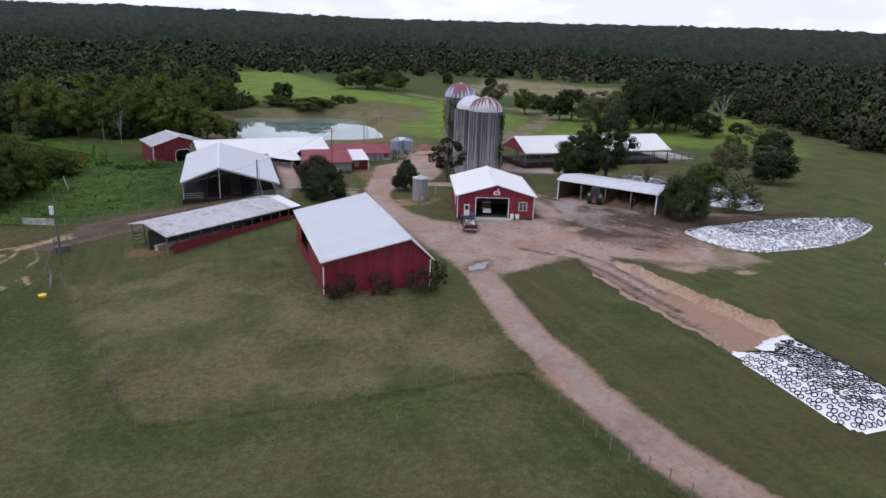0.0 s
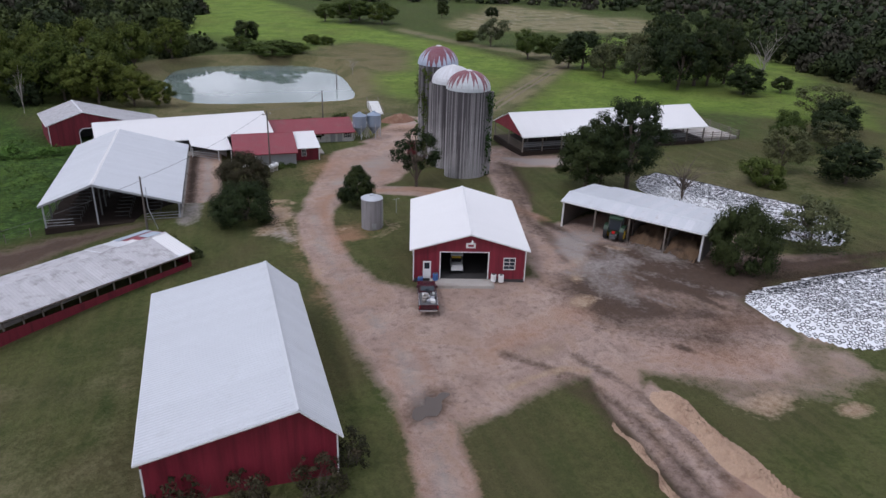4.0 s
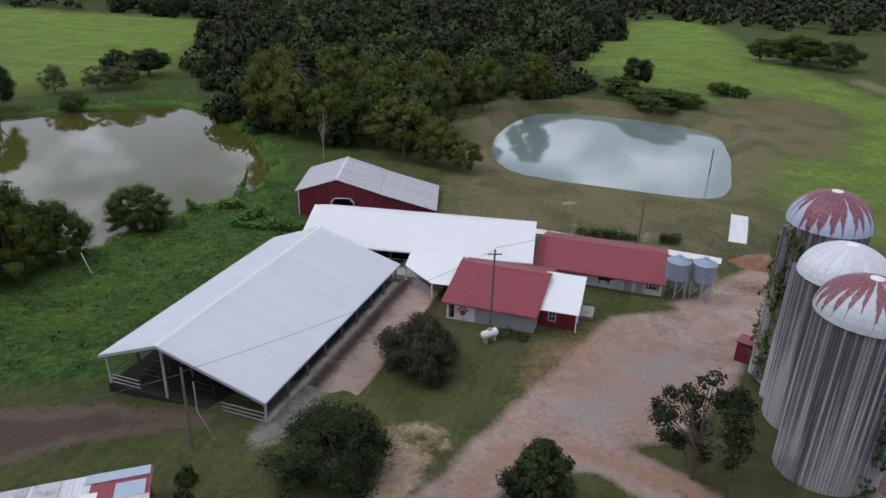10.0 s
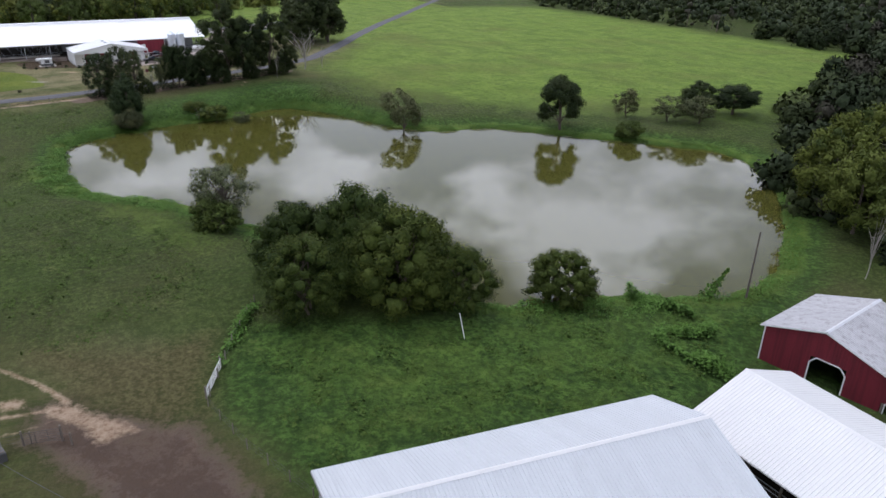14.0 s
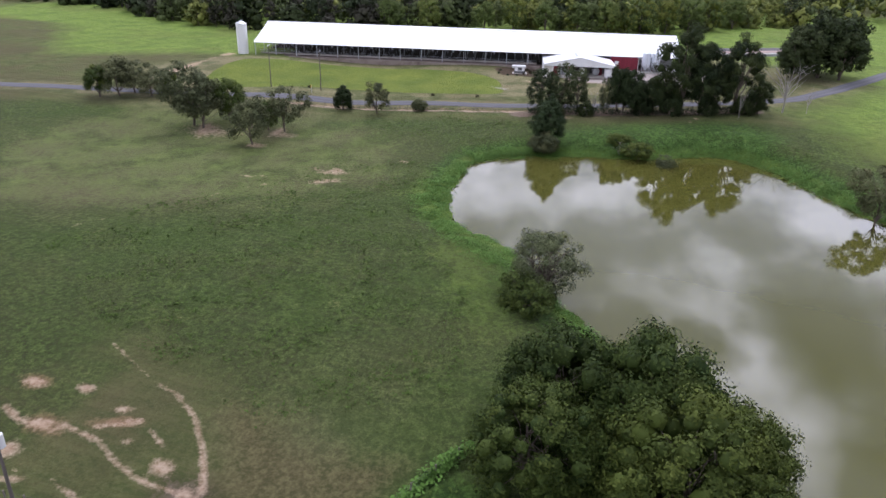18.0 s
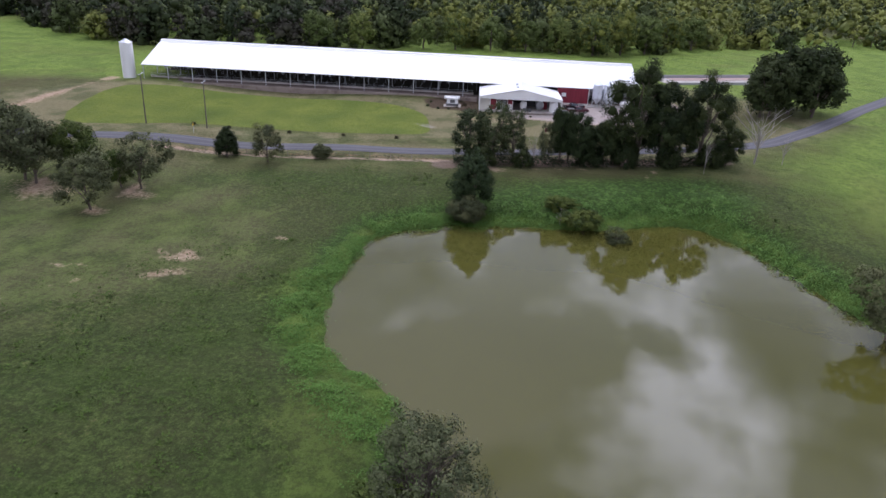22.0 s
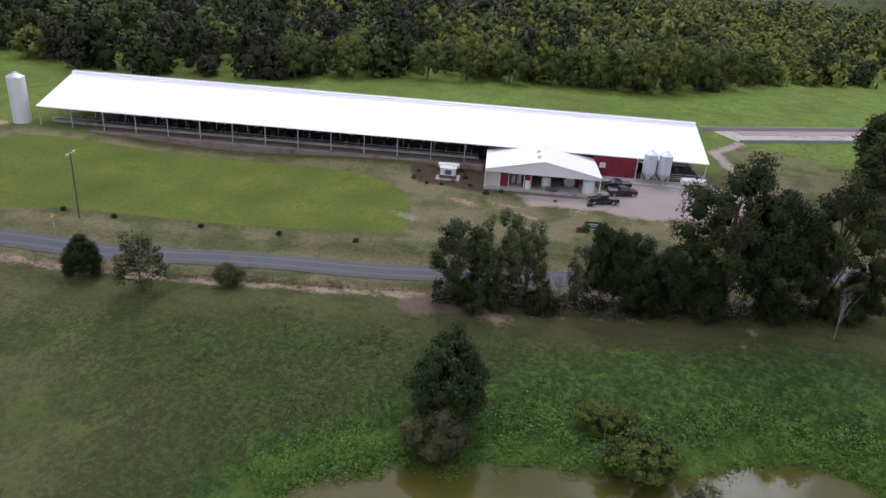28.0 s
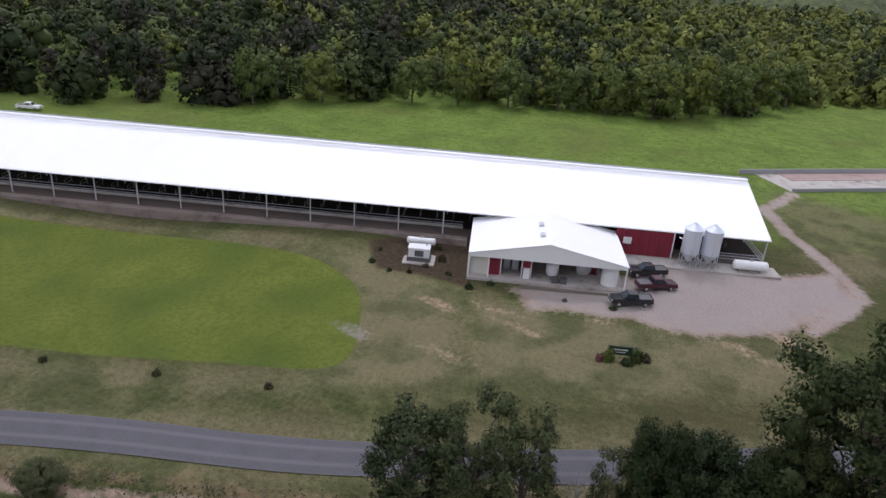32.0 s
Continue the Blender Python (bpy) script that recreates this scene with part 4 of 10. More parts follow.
    lush = most(0.3 * area([(-60, 30), (-100, 10), (-136, 14), (-146, 60), (-134, 86), (-112, 98), (-90, 84), (-70, 62)], 8), 0.2 * area([(-148, 118), (-152, 138), (-160, 156), (-172, 158), (-168, 138), (-160, 116)], 5), area([(10, 350), (20, 515), (53, 553), (76, 399), (95, 340), (113, 293), (119, 251), (98, 214), (79, 192), (62, 215), (67, 250), (88, 285), (65, 320), (36, 334)], 7), area([(122, 229), (140, 231), (161, 206), (190, 190), (160, 150), (140, 172), (129, 178), (85, 182), (92, 192)], 6),
                0.7 * area([(70, 215), (112, 243), (80, 300), (95, 320), (75, 370), (20, 500), (5, 350), (35, 300), (60, 285), (72, 250)], 10), 0.85 * area([(88, 188), (170, 172), (215, 230), (230, 330), (170, 310), (130, 250)], 8),
                0.6 * np.clip(1.15 - np.abs(signed(X, Y, POND_LINE) - 1.5) / 3, 0, 1), 
                0.95 * smooth(-X, 236, 250) * (Y > -200) * (Y < 300) * (1 - 0.7 * area([(-226, 150), (-262, 141), (-282, 148), (-262, 190), (-236, 186)], 5)), 0.3 * area([(-38, 128), (-10, 131), (-5, 160), (-14, 180), (-24, 200), (-30, 165)], 5), 0.95 * area([(-152, 180), (-130, 212), (-114, 240), (-100, 262), (-160, 390), (-280, 380), (-395, 360), (-400, 290), (-230, 192), (-190, 172)], 14),
                0.42 * area([(-60, 130), (-90, 124), (-118, 98), (-106, 96), (-80, 112), (-56, 124)], 4), 0.85 * area([(-200, 20), (-175, -60), (-260, -140), (-300, -140), (-250, -20)], 8))
    hay = area([(134, 377), (203, 478), (256, 378), (218, 327), (127, 348)], 8)
    lush = lush * (1 - 0.9 * hay) * (1 - 0.75 * bare_field) * (1 - 0.8 * band(RUT, 4.2, 2.5))
    deep = np.clip(most(0.56 * area([(-40, -10), (38, -10), (31, 22), (28, 30), (25.6, 45), (25, 49.3), (7, 50.6), (-6.8, 51.8), (-10.9, 67.3), (-18.9, 94.7), (-40, 95)], 1.0), 0.78 * smooth(-X, 8, 26) * (1 - smooth(-X - 0.27 * (Y - 60), 138, 150)) * (1 - area([(-30, 88), (-20, 92), (-22, 108), (-30, 112), (-40, 104), (-44, 92)], 4)), 0.8 * area([(-40, 125), (0, 131), (0, 200), (-40, 200)], 5), 0.75 * smooth(Y, 255, 290)) - 0.45 * dry - hay, 0, 1)
    tan = most(0.66 * area([(22, 124.5), (25.7, 124.4), (26.6, 121), (26.7, 117), (24.5, 119), (21.2, 121.2)], 1.0), 0.7 * band([(26.6, 118.5), (26.9, 115), (27.5, 110), (27.6, 104)], 0.35, 0.5), 0.66 * band([(24.4, 134.6), (26.8, 135), (28, 133)], 0.9, 0.8), 0.62 * band([(36.3, 115.4), (38.5, 117.4), (40.4, 119), (39, 121)], 0.6, 0.8), 0.6 * spot(33.4, 119.8, 2.2, 0.9), 0.64 * area([(22, 122), (27.5, 126), (27.8, 131.5), (23, 135), (21.5, 133), (25, 128), (23, 124.5)], 1.0), 0.66 * band([(27.4, 117), (26.6, 122), (27.6, 126)], 0.5, 0.8), 0.7 * area([(-150, 3), (-163, -1.4), (-176, -1.6), (-190, -2.4), (-197, 0.5), (-197, -3.5), (-190, -5.6), (-176, -4.6), (-162, -4.8), (-150, 0)], 0.8), 0.74 * spot(-107.6, 82.4, 1.6, 3.2, 20), 0.74 * spot(-101.9, 83, 1.4, 3.6, 35), 0.72 * spot(-118.6, 92, 0.9, 2.0, 10), 0.6 * spot(-99, 69, 0.7, 4.5, 20), 0.62 * spot(-96.6, 66, 0.6, 1.6, 20), 0.7 * spot(-117.8, 58, 2.4, 2.6), 0.7 * spot(-127, 59.3, 2.2, 3.0), 0.62 * spot(-123, 42, 5, 7), 0.64 * spot(-162.5, 115.5, 2.4, 4.0, -20), 0.66 * band([(-173, 147.4), (-170, 146.4), (-166.2, 145)], 0.5, 0.6), 0.62 * band([(-163.6, 117.6), (-166.8, 126), (-169, 134)], 0.6, 0.8), 0.6 * spot(54.5, 96, 1.6, 0.9, 60), 0.6 * spot(52.5, 90.5, 1.3, 0.8), 0.53 * band([(-149.5, 45), (-155.6, 71.5), (-159.3, 87.6), (-163.8, 103), (-168, 112)], 1.1, 0.9), 0.7 * band([(-37.6, 99.5), (-36.9, 102.2), (-34.8, 105.8), (-32.5, 108.2), (-29.5, 110.8), (-27.4, 112.1)], 0.42, 0.5), 0.85 * area([(-26.7, 109.5), (-27.8, 110.6), (-26.8, 113.2), (-23.2, 117), (-20.4, 119.7), (-19.4, 115.4), (-22.4, 113.6), (-24.6, 110.6)], 1.0) * 0.75,
               0.7 * band([(-29.8, 88.5), (-28.7, 91.5), (-29.7, 95), (-29, 100.2), (-27.3, 103.6), (-26.6, 106), (-26.3, 108.1), (-26.4, 110.2)], 0.45, 0.5), 0.7 * spot(-29, 93.5, 0.8, 2.4), 0.75 * spot(-33.6, 88, 0.7, 1.6), 0.75 * spot(-34.6, 93.4, 0.7, 1.2), 0.7 * spot(-33.3, 99, 0.8, 1.3, 20), 0.75 * band([(-30.4, 98.7), (-32.4, 101.7)], 0.5, 0.5), 0.7 * spot(-29.8, 102.7, 0.6, 0.8),
               0.75 * band([(-31.8, 103.3), (-30.5, 105.8)], 0.4, 0.5), 0.75 * spot(-28.3, 107.6, 1.2, 1.4), 0.7 * spot(-25.5, 93.7, 1.2, 1.4), 0.75 * band([(-22.1, 94.8), (-23.1, 97.9)], 0.35, 0.5), 0.7 * band([(-23.9, 100.3), (-22.7, 104.4), (-24.2, 110.8)], 0.3, 0.5), 0.6 * band([(-41.8, 90), (-39.5, 95), (-37.6, 99.5)], 0.2, 0.4),
               0.72 * spot(52.7, 91.2, 2.2, 1.2, 20), 0.62 * spot(45, 83.8, 3.2, 1.3, 15), 0.8 * band([(39.5, 79.2), (42, 80), (45.2, 80.5), (47, 79.6)], 0.5, 0.6), 0.66 * spot(57.2, 100.3, 2.2, 1.2, 40), 0.66 * spot(63.2, 102.2, 2.4, 0.9, -40), 0.7 * spot(59.8, 104.2, 1.4, 0.8), 0.75 * spot(59.4, 71.4, 3.2, 1.8, 10), 0.75 * spot(65.8, 68.9, 1.8, 0.9),
               0.56 * band([(-105, 79), (-92, 72), (-78, 66), (-60, 60)], 0.35, 0.8), 0.62 * spot(-109.5, 82, 2.6, 0.8, 60), 0.62 * spot(-108, 78.5, 3, 0.8, 60), 0.62 * spot(-121, 90.5, 1.6, 0.7, 60), 0.75 * spot(-118, 57, 2.6, 1.4), 0.75 * spot(-129, 56.5, 4.0, 1.6), 0.75 * spot(-124, 40, 4.5, 1.8, 20),
               0.58 * spot(-201, 100, 4, 1.4, 75), 0.56 * spot(-199, 112, 5, 1.2, 70), 0.55 * spot(-203, 106, 5, 1.0, 80), 0.54 * spot(-190, 105, 5, 1.6, 75), 0.6 * band([(-205.5, 110), (-205, 118), (-206, 126)], 0.5, 1.0), 0.56 * spot(-210, 142, 5, 2, 60), 0.55 * spot(-205, 138, 4, 2, 60))
    trod = most(0.66 * bare_field, 0.66 * spot(-6.5, 61, 2.6, 6.5, 12), 0.6 * spot(-13.6, 90, 2.0, 5, 15), 0.62 * band([(-1.5, 84), (1.6, 76), (2.6, 70), (3.4, 63), (6, 60), (10, 60.5)], 0.7, 1.2), 0.55 * spot(14, 66, 4, 2.5), 0.5 * spot(-1, 55, 5, 2), 0.56 * np.clip(1.25 - np.abs(signed(X, Y, TANK_LINE) - 6) / 8, 0, 1), 0.52 * area([(10, 186), (50, 184), (62, 200), (62, 222), (5, 214)], 5), 0.6 * spot(68, 262, 14, 20), 0.85 * area([(-37.5, 108.2), (-35.1, 118.8), (-36, 126.8), (-27.3, 125), (-21.5, 124.6), (-20.3, 119.2), (-25.6, 113.5), (-31, 111)], 2.5), 0.58 * spot(-118, 57, 5, 3), 0.58 * spot(-126, 48, 8, 5), 0.5 * spot(5, 62, 9, 5, 20), 0.5 * spot(-2, 78, 7, 3, -60), 0.52 * spot(14, 58, 8, 3))
    rank = most(0.52 * area([(100, 150), (128, 150), (150, 172), (152, 190), (110, 186), (96, 176)], 6), 0.85 * area([(-38, 128.5), (-30, 126.5), (-22, 125), (-6, 131.5), (-3, 134), (-4, 160), (-8, 178), (-14, 186), (-24, 206), (-30, 190), (-27, 176), (-31, 160), (-33, 146)], 2.5), 0.8 * np.clip(1.2 - np.abs(signed(X, Y, POND_LINE) - 2.5) / 5, 0, 1), 0.72 * area([(-138, 112), (-147, 112), (-158, 126), (-166, 142), (-172, 158), (-160, 166), (-146, 162), (-152, 152), (-146, 138)], 4), 0.6 * area([(0, 160), (8, 186), (-2, 196), (-14, 186), (-8, 165)], 3))
    lawn = area(curve_through([(-157, 16), (-166, 42), (-171.4, 57), (-175, 70), (-179, 82), (-181.8, 92), (-185.7, 94.6), (-192, 92.8), (-197.8, 90.4), (-202, 87), (-205.3, 80.7), (-205.9, 73), (-203.5, 58), (-199, 38), (-188, 8)], 4, True), 0.7)
    return dict(lawn=lawn, tan=tan, trod=trod, rank=rank, deep=deep, dirt=dirt, mud=mud, clay=clay, pale=pale, dry=dry, lush=lush)


def build_ground():
    xs, ys = steps(-4600, -262, 112, 4600, 1.35), steps(-4600, 20, 282, 4600, 1.35)
    X, Y = np.meshgrid(xs, ys)
    X, Y = X.ravel(), Y.ravel()
    Z = heights(X, Y)
    nx, ny = len(xs), len(ys)
    i = (np.arange(ny - 1)[:, None] * nx + np.arange(nx - 1)).ravel()
    faces = np.stack([i, i + 1, i + nx + 1, i + nx], 1)
    near = (np.abs(X + 75) < 460) & (np.abs(Y - 160) < 460)
    at = {k: np.zeros(len(X)) for k in ("dirt", "mud", "clay", "pale", "dry", "lush", "deep", "tan", "trod", "rank", "lawn")}
    for k, v in covers(X[near], Y[near]).items():
        at[k][near] = v
    tagged(new("ground", mesh_from("ground", np.stack([X, Y, Z], 1), faces, M["ground"], at, True)), "green pasture and mown grass over gently rolling ground", "ground", kind="structure")
    def level(x, y):
        """The ground sheet's own height at points between its vertices."""
        G = Z.reshape(ny, nx)
        i, j = np.clip(np.searchsorted(xs, x) - 1, 0, nx - 2), np.clip(np.searchsorted(ys, y) - 1, 0, ny - 2)
        u, v = (x - xs[i]) / (xs[i + 1] - xs[i]), (y - ys[j]) / (ys[j + 1] - ys[j])
        return (G[j, i] * (1 - u) + G[j, i + 1] * u) * (1 - v) + (G[j + 1, i] * (1 - u) + G[j + 1, i + 1] * u) * v

    def yard(name, x0, x1, y0, y1, cell, label, category, keys):
        gx, gy = np.arange(x0, x1, cell), np.arange(y0, y1, cell)
        U, W = (v.ravel() for v in np.meshgrid(gx, gy))
        c, m = covers(U, W), len(gx)
        i = (np.arange(len(gy) - 1)[:, None] * m + np.arange(m - 1)).ravel()
        f = np.stack([i, i + 1, i + m + 1, i + m], 1)
        f = f[np.maximum.reduce([c[k] for k in keys])[f].max(1) > 0.05]
        used = np.unique(f)
        back = np.zeros(len(U), int)
        back[used] = np.arange(len(used))
        v = np.stack([U, W, level(U, W) + 0.03], 1)[used]
        tagged(new(name, mesh_from(name, v, back[f], M["ground"], {k: a[used] for k, a in c.items()}, True)), label, category, kind="structure")

    yard("gravel_yard", 12, 96, 8, 182, 0.45, "pinkish gravel drive and bare earth farmyard with ruts", "gravel drive", ("dirt",))
    yard("gravel_apron", -245, -196, 96, 160, 0.6, "worn grey gravel apron before the milk room", "gravel apron", ("dirt",))
    yard("lawn", -212, -152, 0, 100, 0.6, "closely mown yellow-green lawn with a crisp rounded edge", "lawn", ("lawn",))
    yard("cattle_paths", -46, 16, 82, 136, 0.4, "bare cattle paths and trampled earth in the pasture", "bare earth", ("dirt", "tan", "trod", "clay", "mud"))


build_ground()


def sheet_of(line, z, name, material, label, inner=1.0):
    """A level water sheet within a shoreline."""
    P = np.asarray(line)
    mid = P.mean(0)
    rings = [1.03, 0.8, 0.55, 0.3]
    v = np.concatenate([np.c_[mid + (P - mid) * r, np.full(len(P), z)] for r in rings] + [[(*mid, z)]])
    n = len(P)
    f = [(r * n + i, r * n + (i + 1) % n, (r + 1) * n + (i + 1) % n, (r + 1) * n + i) for r in range(len(rings) - 1) for i in range(n)]
    c = len(v) - 1
    f += [((len(rings) - 1) * n + i, (len(rings) - 1) * n + (i + 1) % n, c, c) for i in range(n)]
    me = bpy.data.meshes.new(name)
    me.from_pydata([tuple(p) for p in v], [], [q if q[2] != q[3] else q[:3] for q in f])
    me.materials.append(material)
    return tagged(new(name, me), label, "pond", kind="structure")


sheet_of(POND_LINE, POND_Z, "water", M["water"], "still olive-green farm pond reflecting clouds and trees")
sheet_of(TANK_LINE, TANK_Z, "water", M["water_pale"], "small pale grey-green pond with rounded grassy banks")


def ribbon(name, line, half, across, lift, material, label, category, kind="structure"):
    P = np.asarray(line, float)
    T = np.gradient(P, axis=0)
    T /= np.linalg.norm(T, axis=1)[:, None]
    Nn = np.c_[-T[:, 1], T[:, 0]]
    u = np.linspace(-1, 1, across)
    V = P[:, None] + Nn[:, None] * (u[None, :, None] * half)
    X, Y = V[..., 0].ravel(), V[..., 1].ravel()
    Z = heights(X, Y) + np.tile(lift * (1 - 0.35 * np.abs(u) ** 3), len(P))
    n = across
    i = (np.arange(len(P) - 1)[:, None] * n + np.arange(n - 1)).ravel()
    track = np.tile(np.exp(-((np.abs(u) - 0.45) / 0.14) ** 2) + 0.8 * (np.abs(u) > 0.97), len(P))
    return tagged(new(name, mesh_from(name, np.c_[X, Y, Z], np.stack([i, i + n, i + n + 1, i + 1], 1), material, {"track": track}, True)), label, category, kind=kind)


ribbon("road", curve_through(ROAD, 40, False), 2.3, 17, 0.14, M["asphalt"], "narrow worn grey asphalt country road", "road")


ribbon("pavement", curve_through([(24.0, 185.9), (32, 185.3), (42, 184.7), (52, 183.6)], 10, False), 1.1, 5, 0.1, M["white_wall"], "pale dusty concrete walk behind the milk house", "walkway")


def wheel_track(line, off):
    P = curve_through(line, 8, False)
    T = np.gradient(P, axis=0)
    T /= np.linalg.norm(T, axis=1)[:, None]
    return P + np.c_[-T[:, 1], T[:, 0]] * off


for off in (-0.95, 0.95):
    ribbon("farm_track", wheel_track(RUT, off), 0.36, 5, 0.06, M["lane_soil"], "bare earth wheel track through the pasture", "track")


# ---- building blocks ----
def box(bm, x0, x1, y0, y1, z0, z1):
    v = [bm.verts.new(p) for p in ((x0, y0, z0), (x1, y0, z0), (x1, y1, z0), (x0, y1, z0), (x0, y0, z1), (x1, y0, z1), (x1, y1, z1), (x0, y1, z1))]
    for f in ((3, 2, 1, 0), (4, 5, 6, 7), (0, 1, 5, 4), (1, 2, 6, 5), (2, 3, 7, 6), (3, 0, 4, 7)):
        bm.faces.new([v[i] for i in f])
    return v


def prism(bm, poly, a0, a1, axis="y"):
    """A polygon in (x, z) drawn out along y, or in (y, z) along x."""
    put = (lambda p, a: (p[0], a, p[1])) if axis == "y" else (lambda p, a: (a, p[0], p[1]))
    A, B = [bm.verts.new(put(p, a0)) for p in poly], [bm.verts.new(put(p, a1)) for p in poly]
    bm.faces.new(A)
    bm.faces.new(B[::-1])
    for i in range(len(poly)):
        j = (i + 1) % len(poly)
        bm.faces.new((A[j], A[i], B[i], B[j]))


def tube(bm, p0, p1, r0, r1=None, n=8, caps=True):
    p0, p1 = Vector(p0), Vector(p1)
    r1 = r0 if r1 is None else r1
    q = (p1 - p0).to_track_quat("Z", "Y")
    ring = lambda p, r: [bm.verts.new(p + q @ Vector((r * math.cos(2 * math.pi * i / n), r * math.sin(2 * math.pi * i / n), 0))) for i in range(n)]
    A, B = ring(p0, r0), ring(p1, r1)
    for i in range(n):
        bm.faces.new((A[i], A[(i + 1) % n], B[(i + 1) % n], B[i]))
    if caps:
        bm.faces.new(A[::-1])
        bm.faces.new(B)


def lathe(bm, profile, n=24, z=0.0):
    """A profile of (radius, height) turned about the upright axis."""
    rings = [[bm.verts.new((r * math.cos(2 * math.pi * i / n), r * math.sin(2 * math.pi * i / n), z + h)) for i in range(n)] for r, h in profile]
    for A, B in zip(rings, rings[1:]):
        for i in range(n):
            bm.faces.new((A[i], A[(i + 1) % n], B[(i + 1) % n], B[i]))
    bm.faces.new(rings[0][::-1])
    bm.faces.new(rings[-1])


def to_mesh(name, bm, material, bevel=0.0):
    bmesh.ops.recalc_face_normals(bm, faces=bm.faces)
    if bevel:
        bmesh.ops.bevel(bm, geom=list(bm.edges), offset=bevel, segments=2, affect="EDGES", clamp_overlap=True)
    me = bpy.data.meshes.new(name)
    bm.to_mesh(me)
    bm.free()
    me.materials.append(material)
    return me


def child(name, me, parent, m=None, label=""):
    ob = new(name, me)
    ob.parent = parent
    if m is not None:
        ob.matrix_basis = m
    if label:
        ob["label"] = label
    return ob


def part(name, bm, material, parent, label="", bevel=0.0, m=None):
    return child(name, to_mesh(name, bm, material, bevel), parent, m, label)


def thing(name, m, label, category, group="", kind=""):
    ob = new(name)
    ob.empty_display_size = 0.3
    ob.matrix_world = m
    return tagged(ob, label, category, group, kind)


def block(name, material, parent, *dims, label="", bevel=0.0):
    bm = bmesh.new()
    box(bm, *dims)
    return part(name, bm, material, parent, label, bevel)


def rod(name, material, parent, p0, p1, r, r1=None, n=8, label=""):
    bm = bmesh.new()
    tube(bm, p0, p1, r, r1, n)
    return part(name, bm, material, parent, label)


def wall(name, material, parent, axis, c0, c1, a0, a1, z0, z1, holes=(), label=""):
    """A wall along x or y between a0 and a1, c0 to c1 thick, with holes (a, b, low, high) right through."""
    bm = bmesh.new()
    cuts = sorted({a0, a1, *(v for h in holes for v in h[:2] if a0 < v < a1)})
    for p, q in zip(cuts, cuts[1:]):
        mid = (p + q) / 2
        z = z0
        for lo, hi in sorted((h[2], h[3]) for h in holes if h[0] < mid < h[1]):
            if lo > z + 1e-4:
                box(bm, *((p, q, c0, c1) if axis == "x" else (c0, c1, p, q)), z, lo)
            z = max(z, hi)
        if z1 > z + 1e-4:
            box(bm, *((p, q, c0, c1) if axis == "x" else (c0, c1, p, q)), z, z1)
    return part(name, bm, material, parent, label)


PANELS = {}


def panel_mesh(w, length, material):
    """One ribbed roof sheet: x across, y down the slope, z up."""
    key = (round(w, 3), round(length, 3), material.name)
    if key not in PANELS:
        prof = []
        for k in range(3):
            c = w * (k + 0.5) / 3
            prof += [(c - 0.055, 0), (c - 0.022, 0.034), (c + 0.022, 0.034), (c + 0.055, 0)]
        prof = [(0, 0)] + prof + [(w, 0)]
        n = len(prof)
        v = [(x, 0, z) for x, z in prof] + [(x, length, z) for x, z in prof] + [(0, 0, -0.03), (w, 0, -0.03), (w, length, -0.03), (0, length, -0.03)]
        f = [(i, i + 1, n + i + 1, n + i) for i in range(n - 1)]
        b = 2 * n
        f += [(b, b + 3, b + 2, b + 1), (b, b + 1, n - 1, 0), (b + 2, b + 3, n, 2 * n - 1), (b, 0, n, b + 3), (b + 1, b + 2, 2 * n - 1, n - 1)]
        me = bpy.data.meshes.new("roof_panel")
        me.from_pydata(v, [], f)
        me.materials.append(material)
        PANELS[key] = me
    return PANELS[key]


def slope(parent, top, foot, y0, y1, material, width=0.92, odd=None):
    """Roof sheets from the ridge point to the eave point (x, z), side by side from y0 to y1. odd: a material for some of them, by number."""
    dx, dz = foot[0] - top[0], foot[1] - top[1]
    L = math.hypot(dx, dz)
    dx, dz = dx / L, dz / L
    n = max(1, round(abs(y1 - y0) / width))
    w = abs(y1 - y0) / n
    s = -1 if dx > 0 else 1
    lo = min(y0, y1)
    for i in range(n):
        me = panel_mesh(w, L, odd(i, n) if odd else material)
        org = (top[0], lo + w * (i + 1) if s < 0 else lo + w * i, top[1])
        m = Matrix(((0, dx, s * dz, org[0]), (s, 0, 0, org[1]), (0, dz, -s * dx, org[2]), (0, 0, 0, 1)))
        child("roof_panel", me, parent, m)


def along(bm, p, q, y0, y1, thick, drop):
    """A board under a sloping edge from p to q (x, z)."""
    prism(bm, [(p[0], p[1] - drop), (q[0], q[1] - drop), (q[0], q[1] - 0.04), (p[0], p[1] - 0.04)], y0, y1)


def gable_roof(parent, left, ridge, right, y0, y1, material, trim, width=0.92, cap=None, odd=None, odd_right=None, far_drop=0.16):
    slope(parent, ridge, left, y0, y1, material, width, odd)
    slope(parent, ridge, right, y0, y1, material, width, odd_right or odd)
    bm = bmesh.new()
    k = 0.22
    la, ra = [(ridge[0] + (e[0] - ridge[0]) * k / abs(e[0] - ridge[0]), ridge[1] + (e[1] - ridge[1]) * k / abs(e[0] - ridge[0])) for e in (left, right)]
    prism(bm, [(la[0], la[1] + 0.04), (ridge[0], ridge[1] + 0.075), (ra[0], ra[1] + 0.04), (ridge[0], ridge[1] + 0.045)], y0 - 0.02, y1 + 0.02)
    part("ridge_cap", bm, cap or material, parent)
    for y in (y0, y1):
        for e in (left, right):
            bm = bmesh.new()
            along(bm, ridge, e, y - 0.04, y + 0.04, 0.1, far_drop)
            part("rake_trim", bm, trim, parent)
    for e in (left, right):
        block("eave_trim", trim, parent, e[0] - 0.04, e[0] + 0.04, y0, y1, e[1] - 0.16, e[1] - 0.035)


